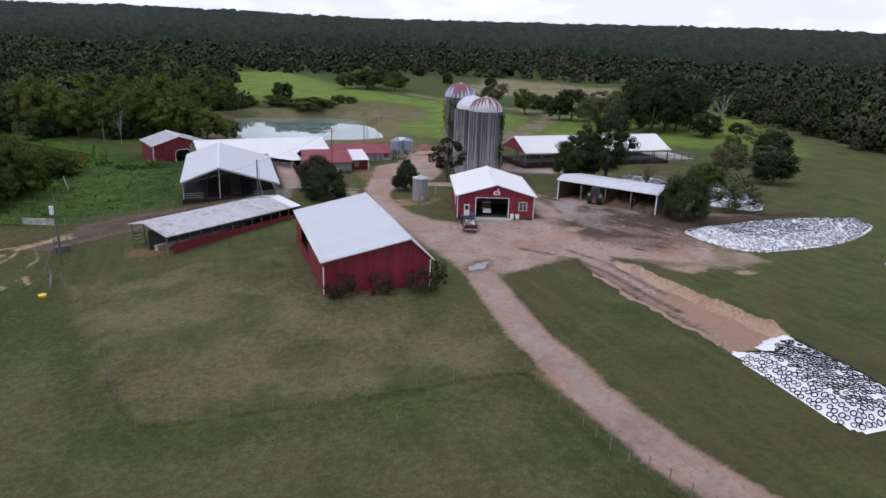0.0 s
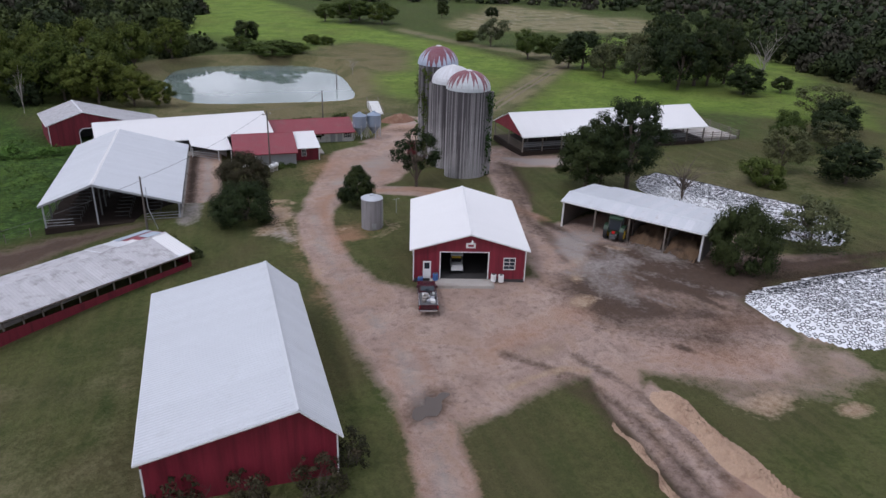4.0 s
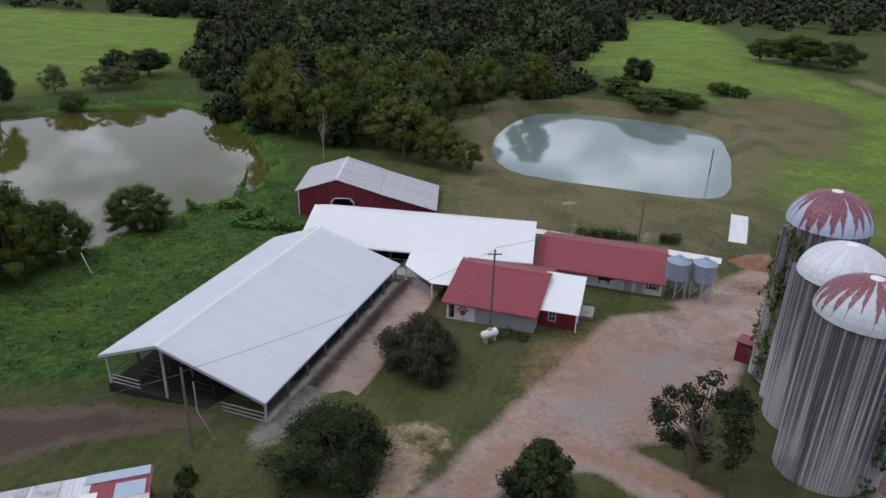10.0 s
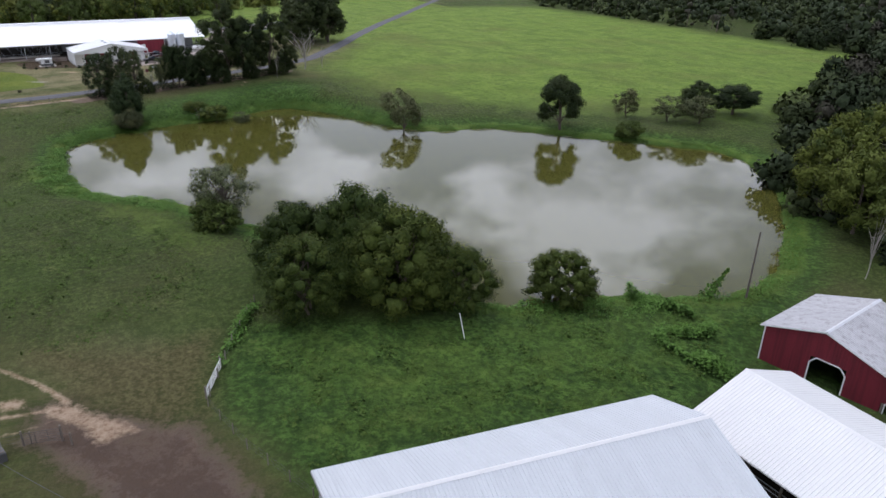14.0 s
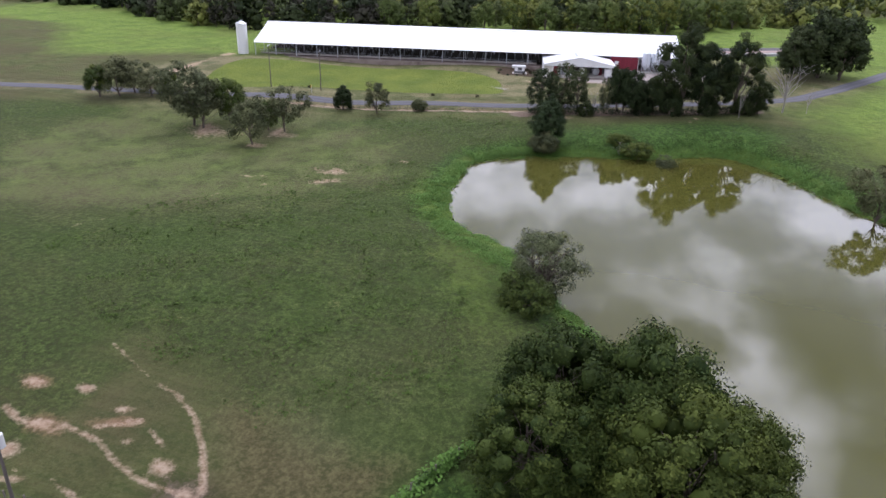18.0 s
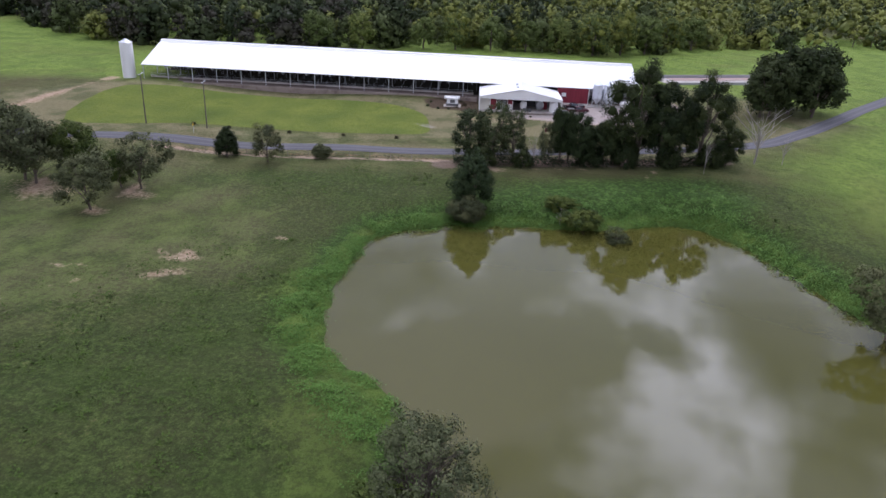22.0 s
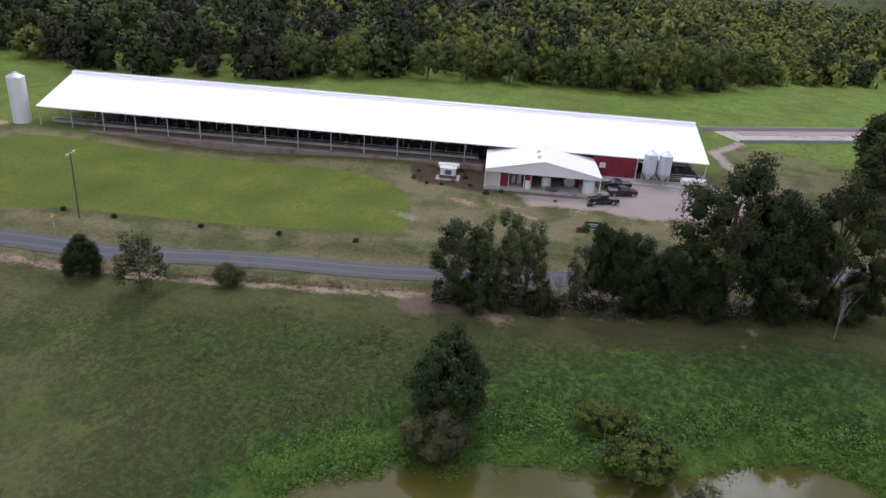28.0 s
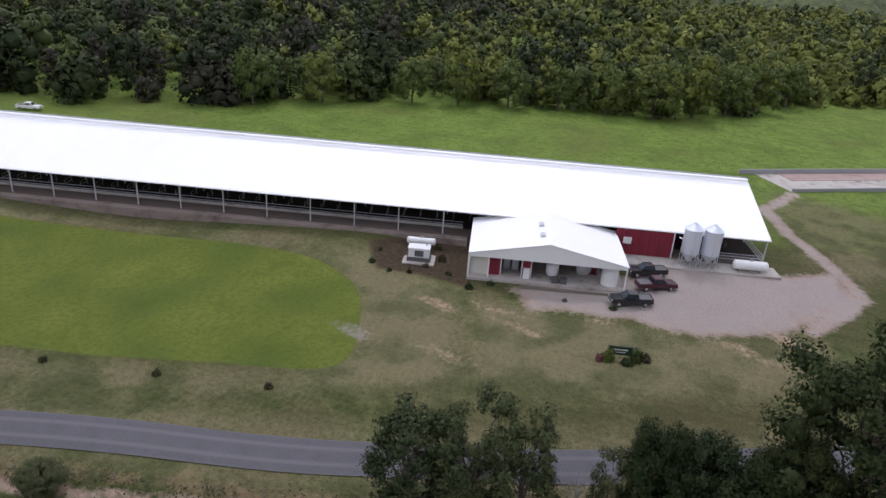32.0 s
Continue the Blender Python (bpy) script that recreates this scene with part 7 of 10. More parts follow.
def parlour_wing():
    """The gabled milk-room wing on the long barn's front."""
    b = thing("milk_room", at(-198.1, 5.3, 9.5, 104.1) @ pose(106.6, -11.8, 0), "white-gabled milk room wing with a wide open porch", "building")
    W, E, R = 11.0, 3.65, 5.9
    white = M["white_paint"]
    slope(b, (0, R), (-W, E), -0.3, 13.5, M["roof_sunlit"])
    slope(b, (0, R), (W, E), -0.3, 13.5, M["roof_sunlit"])
    bm = bmesh.new()
    prism(bm, [(-0.25, R - 0.01), (0, R + 0.08), (0.25, R - 0.01), (0, R + 0.03)], -0.3, 15)
    part("ridge_cap", bm, M["roof_sunlit"], b)
    gable_end(b, white, -0.15, 0.12, [(-W + 0.1, E - 0.55), (W - 0.1, E - 0.55), (W - 0.1, E - 0.06), (0, R - 0.08), (-W + 0.1, E - 0.06)], "pale grey-white metal gable")
    for x in (-W + 0.15, -W + 2.9, W - 0.2):
        block("post", white, b, x - 0.09, x + 0.09, -0.1, 0.08, -0.6, E - 0.5)
    block("floor_slab", M["concrete"], b, -W, W, -0.6, 11.5, -1.2, 0.12)
    wall("wall", white, b, "y", -W, -W + 0.12, 0.0, 11.5, -0.5, E - 0.1)
    wall("wall", M["cream_wall"], b, "x", 0.7, 0.82, -W + 0.12, -8.1, -0.3, E - 0.3, label="cream metal end wall")
    wall("wall", M["red_metal"], b, "x", 0.9, 1.02, -8.1, -2.1, 0.1, E - 0.3, [(-6.3, -3.5, 0.1, 2.75)], label="red ribbed metal front with an open doorway")
    wall("wall", M["red_metal"], b, "y", -2.22, -2.1, 1.02, 7.0, 0.1, E - 0.2)
    for x in (-6.44, -3.5):
        block("door_jamb", white, b, x, x + 0.14, 0.82, 0.9, 0.1, 2.85)
    block("door_header", white, b, -6.3, -3.5, 0.82, 0.9, 2.75, 2.87)
    for x in (-8.2, -2.2):
        block("wall_trim", white, b, x, x + 0.14, 0.8, 0.88, 0.1, E - 0.3)
    block("cabinet", white, b, -3.2, -2.3, 0.45, 0.8, 0.12, 1.7, label="white metal cabinet by the door")
    for x in (-5.9, -4.7):
        block("inner_tank", M["galv"], b, x, x + 0.9, 3.0, 4.2, 0.12, 2.0, label="shiny steel vessel inside the doorway", bevel=0.1)
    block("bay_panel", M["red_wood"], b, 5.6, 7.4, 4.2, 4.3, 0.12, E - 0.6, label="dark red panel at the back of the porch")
    # dark wall added where the porch only falls into shade
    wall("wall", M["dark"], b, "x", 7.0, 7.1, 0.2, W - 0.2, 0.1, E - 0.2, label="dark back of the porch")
    for x in (0, 1):
        v = new("roof_vent")
        v.parent = b
        v.matrix_basis = pose(-0.9, 2.6 + 4.2 * x, R - 0.25)
        bm = bmesh.new()
        prism(bm, [(-0.35, 0), (0.35, -0.1), (0.35, 0.35), (0.1, 0.5), (-0.35, 0.35)], 0, 1.1)
        part("vent_hood", bm, M["galv"], v)
    # the tanks under the porch
    t = thing("milk_tank", b.matrix_world @ pose(0.9, 2.0, 0.12), "upright round white milk tank", "tank")
    bm = bmesh.new()
    lathe(bm, [(0.75, 0.4), (0.9, 0.7), (0.9, 1.9), (0.7, 2.3), (0.2, 2.45)], 20)
    part("body", bm, M["white_gloss"], t)
    for i in range(4):
        a = math.pi / 4 + i * math.pi / 2
        rod("leg", M["steel"], t, (0.7 * math.cos(a), 0.7 * math.sin(a), 0), (0.7 * math.cos(a), 0.7 * math.sin(a), 0.8), 0.06)
    t = thing("milk_tank", b.matrix_world @ pose(5.4, 3.0, 0.12), "large horizontal stainless milk tank end", "tank")
    bm = bmesh.new()
    tube(bm, (0, 0, 1.3), (0, 3.4, 1.3), 1.05, n=22)
    tube(bm, (0, -0.2, 1.3), (0, 0, 1.3), 0.5, 1.05, n=22)
    part("body", bm, M["galv"], t)
    for y in (0.6, 2.8):
        block("saddle", M["steel"], t, -0.8, 0.8, y, y + 0.2, 0, 0.6)
    t = thing("milk_tank", b.matrix_world @ pose(8.9, 1.6, 0.12), "tall cream-white upright tank under the porch", "tank")
    bm = bmesh.new()
    lathe(bm, [(1.15, 0.0), (1.15, 2.3), (0.9, 2.7), (0.25, 2.8)], 22)
    part("body", bm, M["white_paint"], t)
    for x in (1.2, 2.4):
        k = thing("crate", b.matrix_world @ pose(x, 0.2, 0.12), "dark plastic bin by the porch edge", "bin", "bins on the porch")
        block("body", M["dark"], k, -0.45, 0.45, -0.35, 0.35, 0, 0.75, bevel=0.04)
        block("lid", M["dark"], k, -0.48, 0.48, -0.38, 0.38, 0.755, 0.82)
    curb = thing("kerb", b.matrix_world @ pose(0, 0, 0), "low timber kerb before the porch", "kerb")
    block("beam", M["wood"], curb, -3.5, W - 1.0, -1.9, -1.65, -0.5, 0.15)


parlour_wing()

LB = at(-198.1, 5.3, 10.4, 104.1)
for lx in (128.1, 131.0):
    p = LB @ Vector((lx, -2.0, 0))
    hopper_bin(p.x, p.y, 9.9, 1.32, 2.5, 3.7, 0.8, M["bin_steel"], "tall shiny galvanised hopper feed bin on legs", "feed bins at the long barn", 104)


def barrel(m, length, r, material, label, category, legs=True):
    t = thing("fuel_tank", m, label, category)
    bm = bmesh.new()
    tube(bm, (-length / 2, 0, r + 0.4), (length / 2, 0, r + 0.4), r, n=20)
    for s in (-1, 1):
        tube(bm, (s * length / 2, 0, r + 0.4), (s * (length / 2 + r * 0.35), 0, r + 0.4), r, r * 0.45, 20)
    part("body", bm, material, t)
    for x in (-length * 0.32, length * 0.32):
        block("saddle", M["concrete"], t, x - 0.12, x + 0.12, -r * 0.8, r * 0.8, -0.4, 0.55)
    block("valve_cover", M["steel"], t, -0.2, 0.2, -0.15, 0.15, 2 * r + 0.36, 2 * r + 0.6)
    return t


barrel(LB @ pose(137.2, -2.2, -0.3), 4.6, 0.72, M["white_gloss"], "long white horizontal tank on concrete saddles", "tank")
barrel(LB @ pose(88.2, -3.6, -0.7), 4.0, 0.52, M["white_gloss"], "long white propane tank behind the generator", "gas tank")
barrel(at(27.1, 151.6, 7.75, 50), 1.7, 0.42, M["white_gloss"], "small white propane tank beside the parlour", "gas tank")


def generator():
    g = thing("generator", LB @ pose(88.4, -7.8, -1.1), "white and black standby generator on a concrete pad", "generator")
    block("pad", M["concrete"], g, -2.3, 2.3, -1.8, 1.8, -0.5, 0.15)
    block("body", M["white_gloss"], g, -1.5, 1.5, -0.9, 0.9, 0.75, 2.1, bevel=0.05)
    block("base", M["dark"], g, -1.7, 1.7, -1.0, 1.0, 0.16, 0.74)
    block("louvre", M["dark"], g, -0.6, 0.7, -0.95, -0.905, 0.95, 1.85)
    block("roof", M["white_gloss"], g, -1.6, 1.6, -1.0, 1.0, 2.11, 2.2)
    rod("exhaust", M["steel"], g, (1.0, 0.3, 2.2), (1.0, 0.3, 2.6), 0.08)


generator()

# tall white silo at the barn's end
SB = thing("tower_silo", at(-198.2, 1.0, 10.1), "tall white cylindrical feed silo at the barn's end", "silo")
bmx = bmesh.new()
lathe(bmx, [(1.75 + (0.012 if i % 2 else 0), -0.5 + 10.6 * i / 34) for i in range(35)], 28)
part("body", bmx, M["white_gloss"], SB)
bmx = bmesh.new()
lathe(bmx, [(1.82, 10.1), (0.5, 10.8), (0.45, 11.0), (0.2, 11.05)], 28)
part("roof_cone", bmx, M["galv"], SB)
for k in range(22):
    block("ladder_rung", M["steel"], SB, 1.76, 1.9, -0.22, 0.22, 0.6 + 0.42 * k, 0.64 + 0.42 * k)
block("painted_mark", M["roof_red"], SB, -0.35, 0.3, -1.82, -1.755, 6.3, 7.0)

# concrete basin beyond the barn
LG = thing("pavement", at(-282, 150.5, ground_z(-295, 165) + 0.05, 122.7), "long shallow concrete basin with low walls beyond the barn", "concrete basin", kind="structure")
block("slab", M["concrete"], LG, 0, 62, 0.3, 12.7, -1.2, 0.12)
block("basin_wall", M["block"], LG, 0, 62, 0.0, 0.3, -1.2, 0.8)
block("basin_wall", M["block"], LG, -4, 62, 12.7, 13.0, -1.2, 1.2)
block("basin_wall", M["block"], LG, 61.7, 62, 0.3, 12.7, -1.2, 1.0)
block("settled_mud", M["basin_mud"], LG, 6, 58, 7.5, 12.6, 0.12, 0.2)


# ---- trees ----
def tapered(bm, pts, r0, r1, n=7):
    """A limb through points, thinning."""
    for i in range(len(pts) - 1):
        a, b = r0 + (r1 - r0) * i / (len(pts) - 1), r0 + (r1 - r0) * (i + 1) / (len(pts) - 1)
        tube(bm, pts[i], pts[i + 1], a, b, n, i == len(pts) - 2)


def grow(rng, h, r, z0, puffs, leaves, size, leaf, bark, shape="round", gaps=0.0, thick=0.026, lean=0.3, stems=1, limbs=10, bough=(0.17, 0.36), fill=0.2, even=0.0, core=0.55):
    """Trunk, limbs that reach into the boughs, and leaf sprays over many uneven rounded boughs between z0 and h."""
    lobes = rng.randn(7, 3)
    lobes /= np.linalg.norm(lobes, axis=1)[:, None]
    amp = 0.12 + 0.36 * rng.rand(7)
    mid, half = (z0 + h) / 2, (h - z0) / 2
    boughs = []
    for k in range(puffs):
        if rng.rand() < gaps:
            continue
        t = (k + 0.5) / puffs
        dz = 1 - 1.75 * t
        a = k * 2.39996 + rng.rand() * 1.1
        q = math.sqrt(max(0.0, 1 - min(abs(dz), 1) ** 2))
        d = np.array([math.cos(a) * q, math.sin(a) * q, dz])
        bulge = 0.62 + 0.22 * even + (1 - even) * (sum(m * max(0, d @ l) ** 4 for m, l in zip(amp, lobes)) + 0.12 * rng.randn())
        rad = bulge * (0.58 + 0.42 * rng.rand() ** 0.5)
        c = np.array([d[0] * r * rad, d[1] * r * rad, mid + d[2] * half * min(rad * 1.15, 0.97)])
        f = (c[2] - z0) / (h - z0)
        cr = r * (bough[0] + (bough[1] - bough[0]) * rng.rand() ** 1.4)
        if shape == "cone":
            c[:2] *= np.clip(1.25 * (1.0 - f), 0.04, 1.0)
            cr *= np.clip(1.2 - f, 0.35, 1.0)
        elif shape == "spire":
            c[:2] *= np.clip(1.2 * (1.0 - f) ** 0.6, 0.1, 1.0)
            cr *= np.clip(1.25 - 0.7 * f, 0.45, 1.0)
        elif shape == "mound":
            c[:2] *= 1.18 - 0.22 * f
        boughs.append((c, cr, d))
    bm = bmesh.new()
    for s in range(stems):
        off = Vector((rng.randn() * 0.3 * (stems > 1), rng.randn() * 0.3 * (stems > 1), 0))
        p, pts = Vector((0, 0, -0.4)) + off, []
        for i in range(5):
            pts.append(p.copy())
            p = p + Vector((rng.randn() * lean * 0.3 + off.x * 0.5, rng.randn() * lean * 0.3 + off.y * 0.5, h * 0.16))
        tapered(bm, pts, h * thick, h * thick * 0.45)
        for k in range(limbs):
            c = boughs[rng.randint(len(boughs))][0] if leaf else np.array([*(rng.randn(2) * r * 0.62), h * (0.5 + 0.5 * rng.rand())])
            i = max(1, min(4, int(c[2] / h * 4.2) - rng.randint(0, 2)))
            q, goal = pts[i], Vector(c)
            way = [q.lerp(goal, w) + Vector(rng.randn(3)) * r * 0.05 * (0 < w < 1) + Vector((0, 0, r * 0.1 * math.sin(w * math.pi))) for w in (0, 0.35, 0.7, 1)]
            tapered(bm, way, h * thick * 0.36, h * thick * 0.07, 5)
            if not leaf:
                tapered(bm, [way[2], way[2] + Vector(rng.randn(3)) * r * 0.2 + Vector((0, 0, r * 0.2))], h * thick * 0.15, h * thick * 0.04, 4)
    trunk = to_mesh("trunk", bm, bark)
    if not leaf:
        return trunk, None, h, r
    C, Nn, S, B, T = [], [], [], [], []
    hub = np.array([0, 0, z0 + (h - z0) * 0.42])
    for c, cr, d in boughs:
        n = int(leaves * (cr / r / 0.27) ** 1.6 * (0.75 + 0.5 * rng.rand()))
        o = rng.randn(n, 3) + d * 0.5 + (0, 0, 0.25)
        o /= np.linalg.norm(o, axis=1)[:, None]
        reach = 0.7 + 0.45 * rng.rand(n) + 0.25 * (rng.rand(n) > 0.88)
        big = (rng.rand(n) < fill)
        C.append(c + o * (cr * np.where(big, 0.55, reach))[:, None] * (1, 1, 0.82))
        Nn.append(o + (0, 0, 0.2))
        S.append(size * (0.5 + 0.9 * rng.rand(n)) * np.where(big, 1.5, 1))
        B.append(o)
        T.append(np.full(n, rng.rand() * 0.3))
    C, Nn, S, B, T = np.concatenate(C), np.concatenate(Nn), np.concatenate(S), np.concatenate(B), np.concatenate(T)
    C[:, 2] = np.maximum(C[:, 2], 0.1 + 0.3 * rng.rand(len(C)))
    whole = (C - hub) / (r, r, half)
    soft = 0.65 * whole / (np.linalg.norm(whole, axis=1)[:, None] + 1e-9) + 0.6 * B + 0.34 * rng.randn(len(C), 3) + (0, 0, 0.1)
    cores = (np.array([hub + (c - hub) * 0.93 for c, cr, d in boughs]), np.array([cr for c, cr, d in boughs]) * core) if core else None
    return trunk, cards("crown", C, Nn, S, leaf, rng, 0.5, T, 1.5, soft, cores), h, r


KINDS = {}


def tree_kind(key):
    """Trunk and crown meshes for a kind, at its own natural height and spread."""
    if key in KINDS:
        return KINDS[key]
    kind, k = key
    rng = np.random.RandomState(sum(map(ord, kind)) * 7 + k)
    B = M["bark"]
    if kind == "broad":
        KINDS[key] = grow(rng, 10, 4.3, 1.2, 50, 250, 0.175, M["leaf"], B, gaps=0.05)
    elif kind == "dark":
        KINDS[key] = grow(rng, 12, 4.8, 1.0, 60, 330, 0.165, M["leaf_dark"], B, gaps=0.03, even=0.35)
    elif kind == "dark_far":
        KINDS[key] = grow(rng, 12, 4.8, 0.6, 56, 90, 0.32, M["leaf_dark"], B, gaps=0.03, even=0.35)
    elif kind == "edge":
        KINDS[key] = grow(rng, 13, 6.0, 0.6, 60, 190, 0.27, M["leaf_edge"], B, gaps=0.03, limbs=8, even=0.3, bough=(0.16, 0.32), core=0.6)
    elif kind == "edge_far":
        KINDS[key] = grow(rng, 15, 6.5, 0.2, 64, 80, 0.4, M["leaf_light"], B, gaps=0.03, limbs=6, even=0.35, bough=(0.16, 0.34), core=0.65)
    elif kind == "scrub":
        KINDS[key] = grow(rng, 3, 1.8, -0.2, 30, 70, 0.12, M["leaf_rust"], B, "mound", 0.15, 0.012, 0.6, 5, 12, (0.14, 0.34), core=0)
    elif kind == "bare":
        KINDS[key] = grow(rng, 9, 3.8, 0.0, 1, 0, 0, None, M["bark"], thick=0.02, lean=0.5, limbs=34)
    elif kind == "willowy":
        KINDS[key] = grow(rng, 11, 4.0, 0.6, 60, 240, 0.14, M["leaf_roadside"], B, gaps=0.14, limbs=18, even=0.25, bough=(0.12, 0.28), core=0.4)
    elif kind == "tall":
        KINDS[key] = grow(rng, 15, 5.2, 2.5, 60, 400, 0.15, M["leaf_dark"], B, gaps=0.09, limbs=22, bough=(0.14, 0.3), core=0.55)
    elif kind == "oak":
        KINDS[key] = grow(rng, 10, 4.4, 2.0, 38, 300, 0.17, M["leaf_dark"], B, gaps=0.14, thick=0.03, lean=0.5, limbs=22, bough=(0.13, 0.26), fill=0.12, core=0.35)
    elif kind == "thin":
        KINDS[key] = grow(rng, 9, 3.8, 1.1, 48, 120, 0.19, M["leaf_olive"], B, gaps=0.1, thick=0.02, lean=0.4, limbs=14, core=0.3)
    elif kind == "conifer":
        KINDS[key] = grow(rng, 8, 3.1, -0.2, 84, 210, 0.13, M["leaf_dark"], B, "spire", lean=0.1, limbs=8, even=0.7, bough=(0.2, 0.34), core=0.62)
    elif kind == "cedar":
        KINDS[key] = grow(rng, 9, 3.6, -0.4, 66, 260, 0.14, M["leaf_wood"], B, "spire", lean=0.2, limbs=10, even=0.55, bough=(0.2, 0.36))
    elif kind == "bush":
        KINDS[key] = grow(rng, 6, 4.2, -0.6, 60, 170, 0.22, M["leaf"], B, "mound", 0.03, 0.02, 0.6, 3, 8, (0.14, 0.32))
    elif kind == "clump":
        KINDS[key] = grow(rng, 11, 6.5, -0.6, 120, 330, 0.15, M["leaf_clump"], B, "mound", 0.02, 0.02, 0.6, 3, 10, (0.12, 0.24), even=0.35, core=0.68)
    elif kind == "darkbush":
        KINDS[key] = grow(rng, 5, 3.9, -0.6, 58, 400, 0.098, M["leaf_dark"], B, "mound", 0.0, 0.02, 0.6, 3, 8, (0.18, 0.3), even=0.75)
    elif kind == "rustbush":
        KINDS[key] = grow(rng, 5, 3.6, -0.3, 54, 360, 0.1, M["leaf_rust"], B, "mound", 0.0, 0.02, 0.6, 3, 8, (0.18, 0.32), even=0.7)
    elif kind == "olive":
        KINDS[key] = grow(rng, 6, 3.7, -0.3, 64, 290, 0.13, M["leaf_olive"], B, "round", 0.0, 0.02, 0.6, 2, 12, even=0.6, core=0.6)
    elif kind == "willow":
        KINDS[key] = grow(rng, 9, 4.6, -0.2, 80, 340, 0.11, M["leaf_willow"], B, "round", 0.03, 0.016, 0.6, 4, 26, (0.13, 0.28), 0.1, 0.3, core=0.3)
    elif kind == "dead":
        KINDS[key] = grow(rng, 9, 3.8, 0.0, 1, 0, 0, None, M["deadwood"], thick=0.02, lean=0.5, limbs=18)
    return KINDS[key]


COUNT = [0]


def tree(x, y, h, r, kind, label, group="", category="tree"):
    COUNT[0] += 1
    trunk, crown, h0, r0 = tree_kind((kind, COUNT[0] % (3 if kind in ("broad", "dark", "bush", "thin", "clump") else 2)))
    t = thing("dead_tree" if kind in ("dead", "bare") else "bush" if "bush" in kind or kind == "olive" else "tree", at(x, y, ground_z(x, y) - 0.05, (COUNT[0] * 67) % 360), label, category, group)
    s = Matrix.Diagonal((r / r0, r / r0, h / h0, 1))
    child("trunk", trunk, t, s)
    if crown:
        child("crown", crown, t, s)
    return t


tree(36.7, 128.2, 6.4, 2.9, "conifer", "small dense dark evergreen beside the grey tank")
tree(47.6, 135.6, 9.2, 3.9, "oak", "ragged dark oak with open limbs by the drive loop")
tree(22.0, 143.6, 5.4, 4.0, "rustbush", "round brownish-green bush beside the barn alley", "", "bush")
tree(20.8, 127.4, 5.2, 4.6, "darkbush", "broad rounded dark green bush on the lawn", "", "bush")
tree(72.6, 126.8, 10.5, 4.9, "dark", "large dark leafy tree behind the machinery shed")
tree(78.6, 124.6, 14.8, 5.4, "tall", "tall dark uneven tree behind the machinery shed")
tree(75.6, 127.5, 8.5, 4.0, "dark", "dark leafy tree behind the machinery shed")
tree(83.3, 116.8, 7.2, 3.6, "bare", "bare dark leafless tree by the silage cover")
tree(75.6, 94.6, 7.6, 4.2, "darkbush", "dense dark round tree at the shed's end")
tree(88.7, 97.4, 6.3, 4.4, "thin", "small leaning open-crowned tree in the grass")
FIELD = [(133.7, 240.3, 12.0, 7.0, "dark"), (145.1, 239, 10.6, 6.0, "thin"), (148.2, 231.8, 12.4, 6.0, "thin"), (154.6, 232, 17.0, 6.0, "dark"), (143.7, 203.2, 15.4, 6.6, "dark"), (152.5, 207.5, 20.5, 6.6, "tall"), (160, 216, 13, 6.0, "thin"),
         (169, 222, 12.5, 6.4, "thin"), (181, 233, 14, 7.5, "dark"), (199, 289, 13, 6.5, "dark"), (191.4, 243.5, 15.5, 6.4, "dark"), (158.5, 193.7, 8.0, 6.2, "dark"), (170.9, 193.2, 4.6, 2.9, "dark"), (124.5, 262.3, 9.9, 5.6, "broad"),
         (134.5, 265.4, 7.6, 3.6, "broad"), (123.4, 294.6, 10.4, 5.8, "thin"), (39.4, 281, 4.6, 8.0, "bush"), (32.7, 309, 8.5, 4.2, "dark"), (56.8, 307, 3.6, 3.0, "bush"), (61.8, 306, 3.0, 2.3, "bush"), (84.8, 378, 10.5, 9.0, "broad"),
         (99, 372, 10, 7, "broad"), (137, 398, 9, 3.2, "dark"), (165, 398, 5.5, 4.0, "dark"), (118.4, 310, 4.3, 4.4, "bush"), (92, 390, 9, 7, "dark"), (74, 385, 8, 6, "broad"), (103, 122, 4.2, 3.4, "bush"), (112, 128, 7.5, 4.4, "thin"),
         (118, 120, 7, 5, "dark"), (126.1, 142.7, 7.4, 3.4, "broad"), (137, 214, 10.5, 5.5, "thin"), (147, 215, 16, 6.2, "dark"), (156.5, 207, 14, 6.0, "dark"), (132, 224, 9.5, 5.0, "thin"), (164, 209, 18, 6.4, "tall"), (130, 243, 9, 5.0, "dark"), (133, 139, 5.4, 4.0, "thin"), (139, 145, 6.6, 4.6, "dark"), (147, 151, 7.4, 5.0, "dark"), (154, 160, 8.0, 5.4, "thin"), (30, 297, 4.4, 5, "bush"), (46, 286, 3.4, 5, "bush")]
for x, y, h, r, k in FIELD:
    tree(x, y, h, r, "dark_far" if k == "dark" and x > 110 else k, "leafy tree standing in the far green pasture" if k != "bush" else "low rounded bush in the far pasture", "pasture trees")
for x, y, h, r in ((-45.0, 138.0, 10.8, 6.6), (-37.5, 137.4, 9.2, 6.1), (-43.3, 145.6, 12.8, 7.4), (-36.0, 148.8, 11.8, 7.2), (-41, 151.8, 9.8, 5.6), (-49.5, 142.4, 8.0, 5.0), (-34.3, 154.4, 8.2, 4.8)):
    tree(x, y, h, r, "clump", "great spreading green tree clump on the pond bank", "clump on the pond bank")
tree(-31.5, 168.4, 6.8, 5.0, "clump", "rounded green bush at the pond's edge", "", "bush")
tree(-71.0, 130.6, 10.2, 5.0, "willow", "grey-green willow bush leaning over the pond", "", "bush")
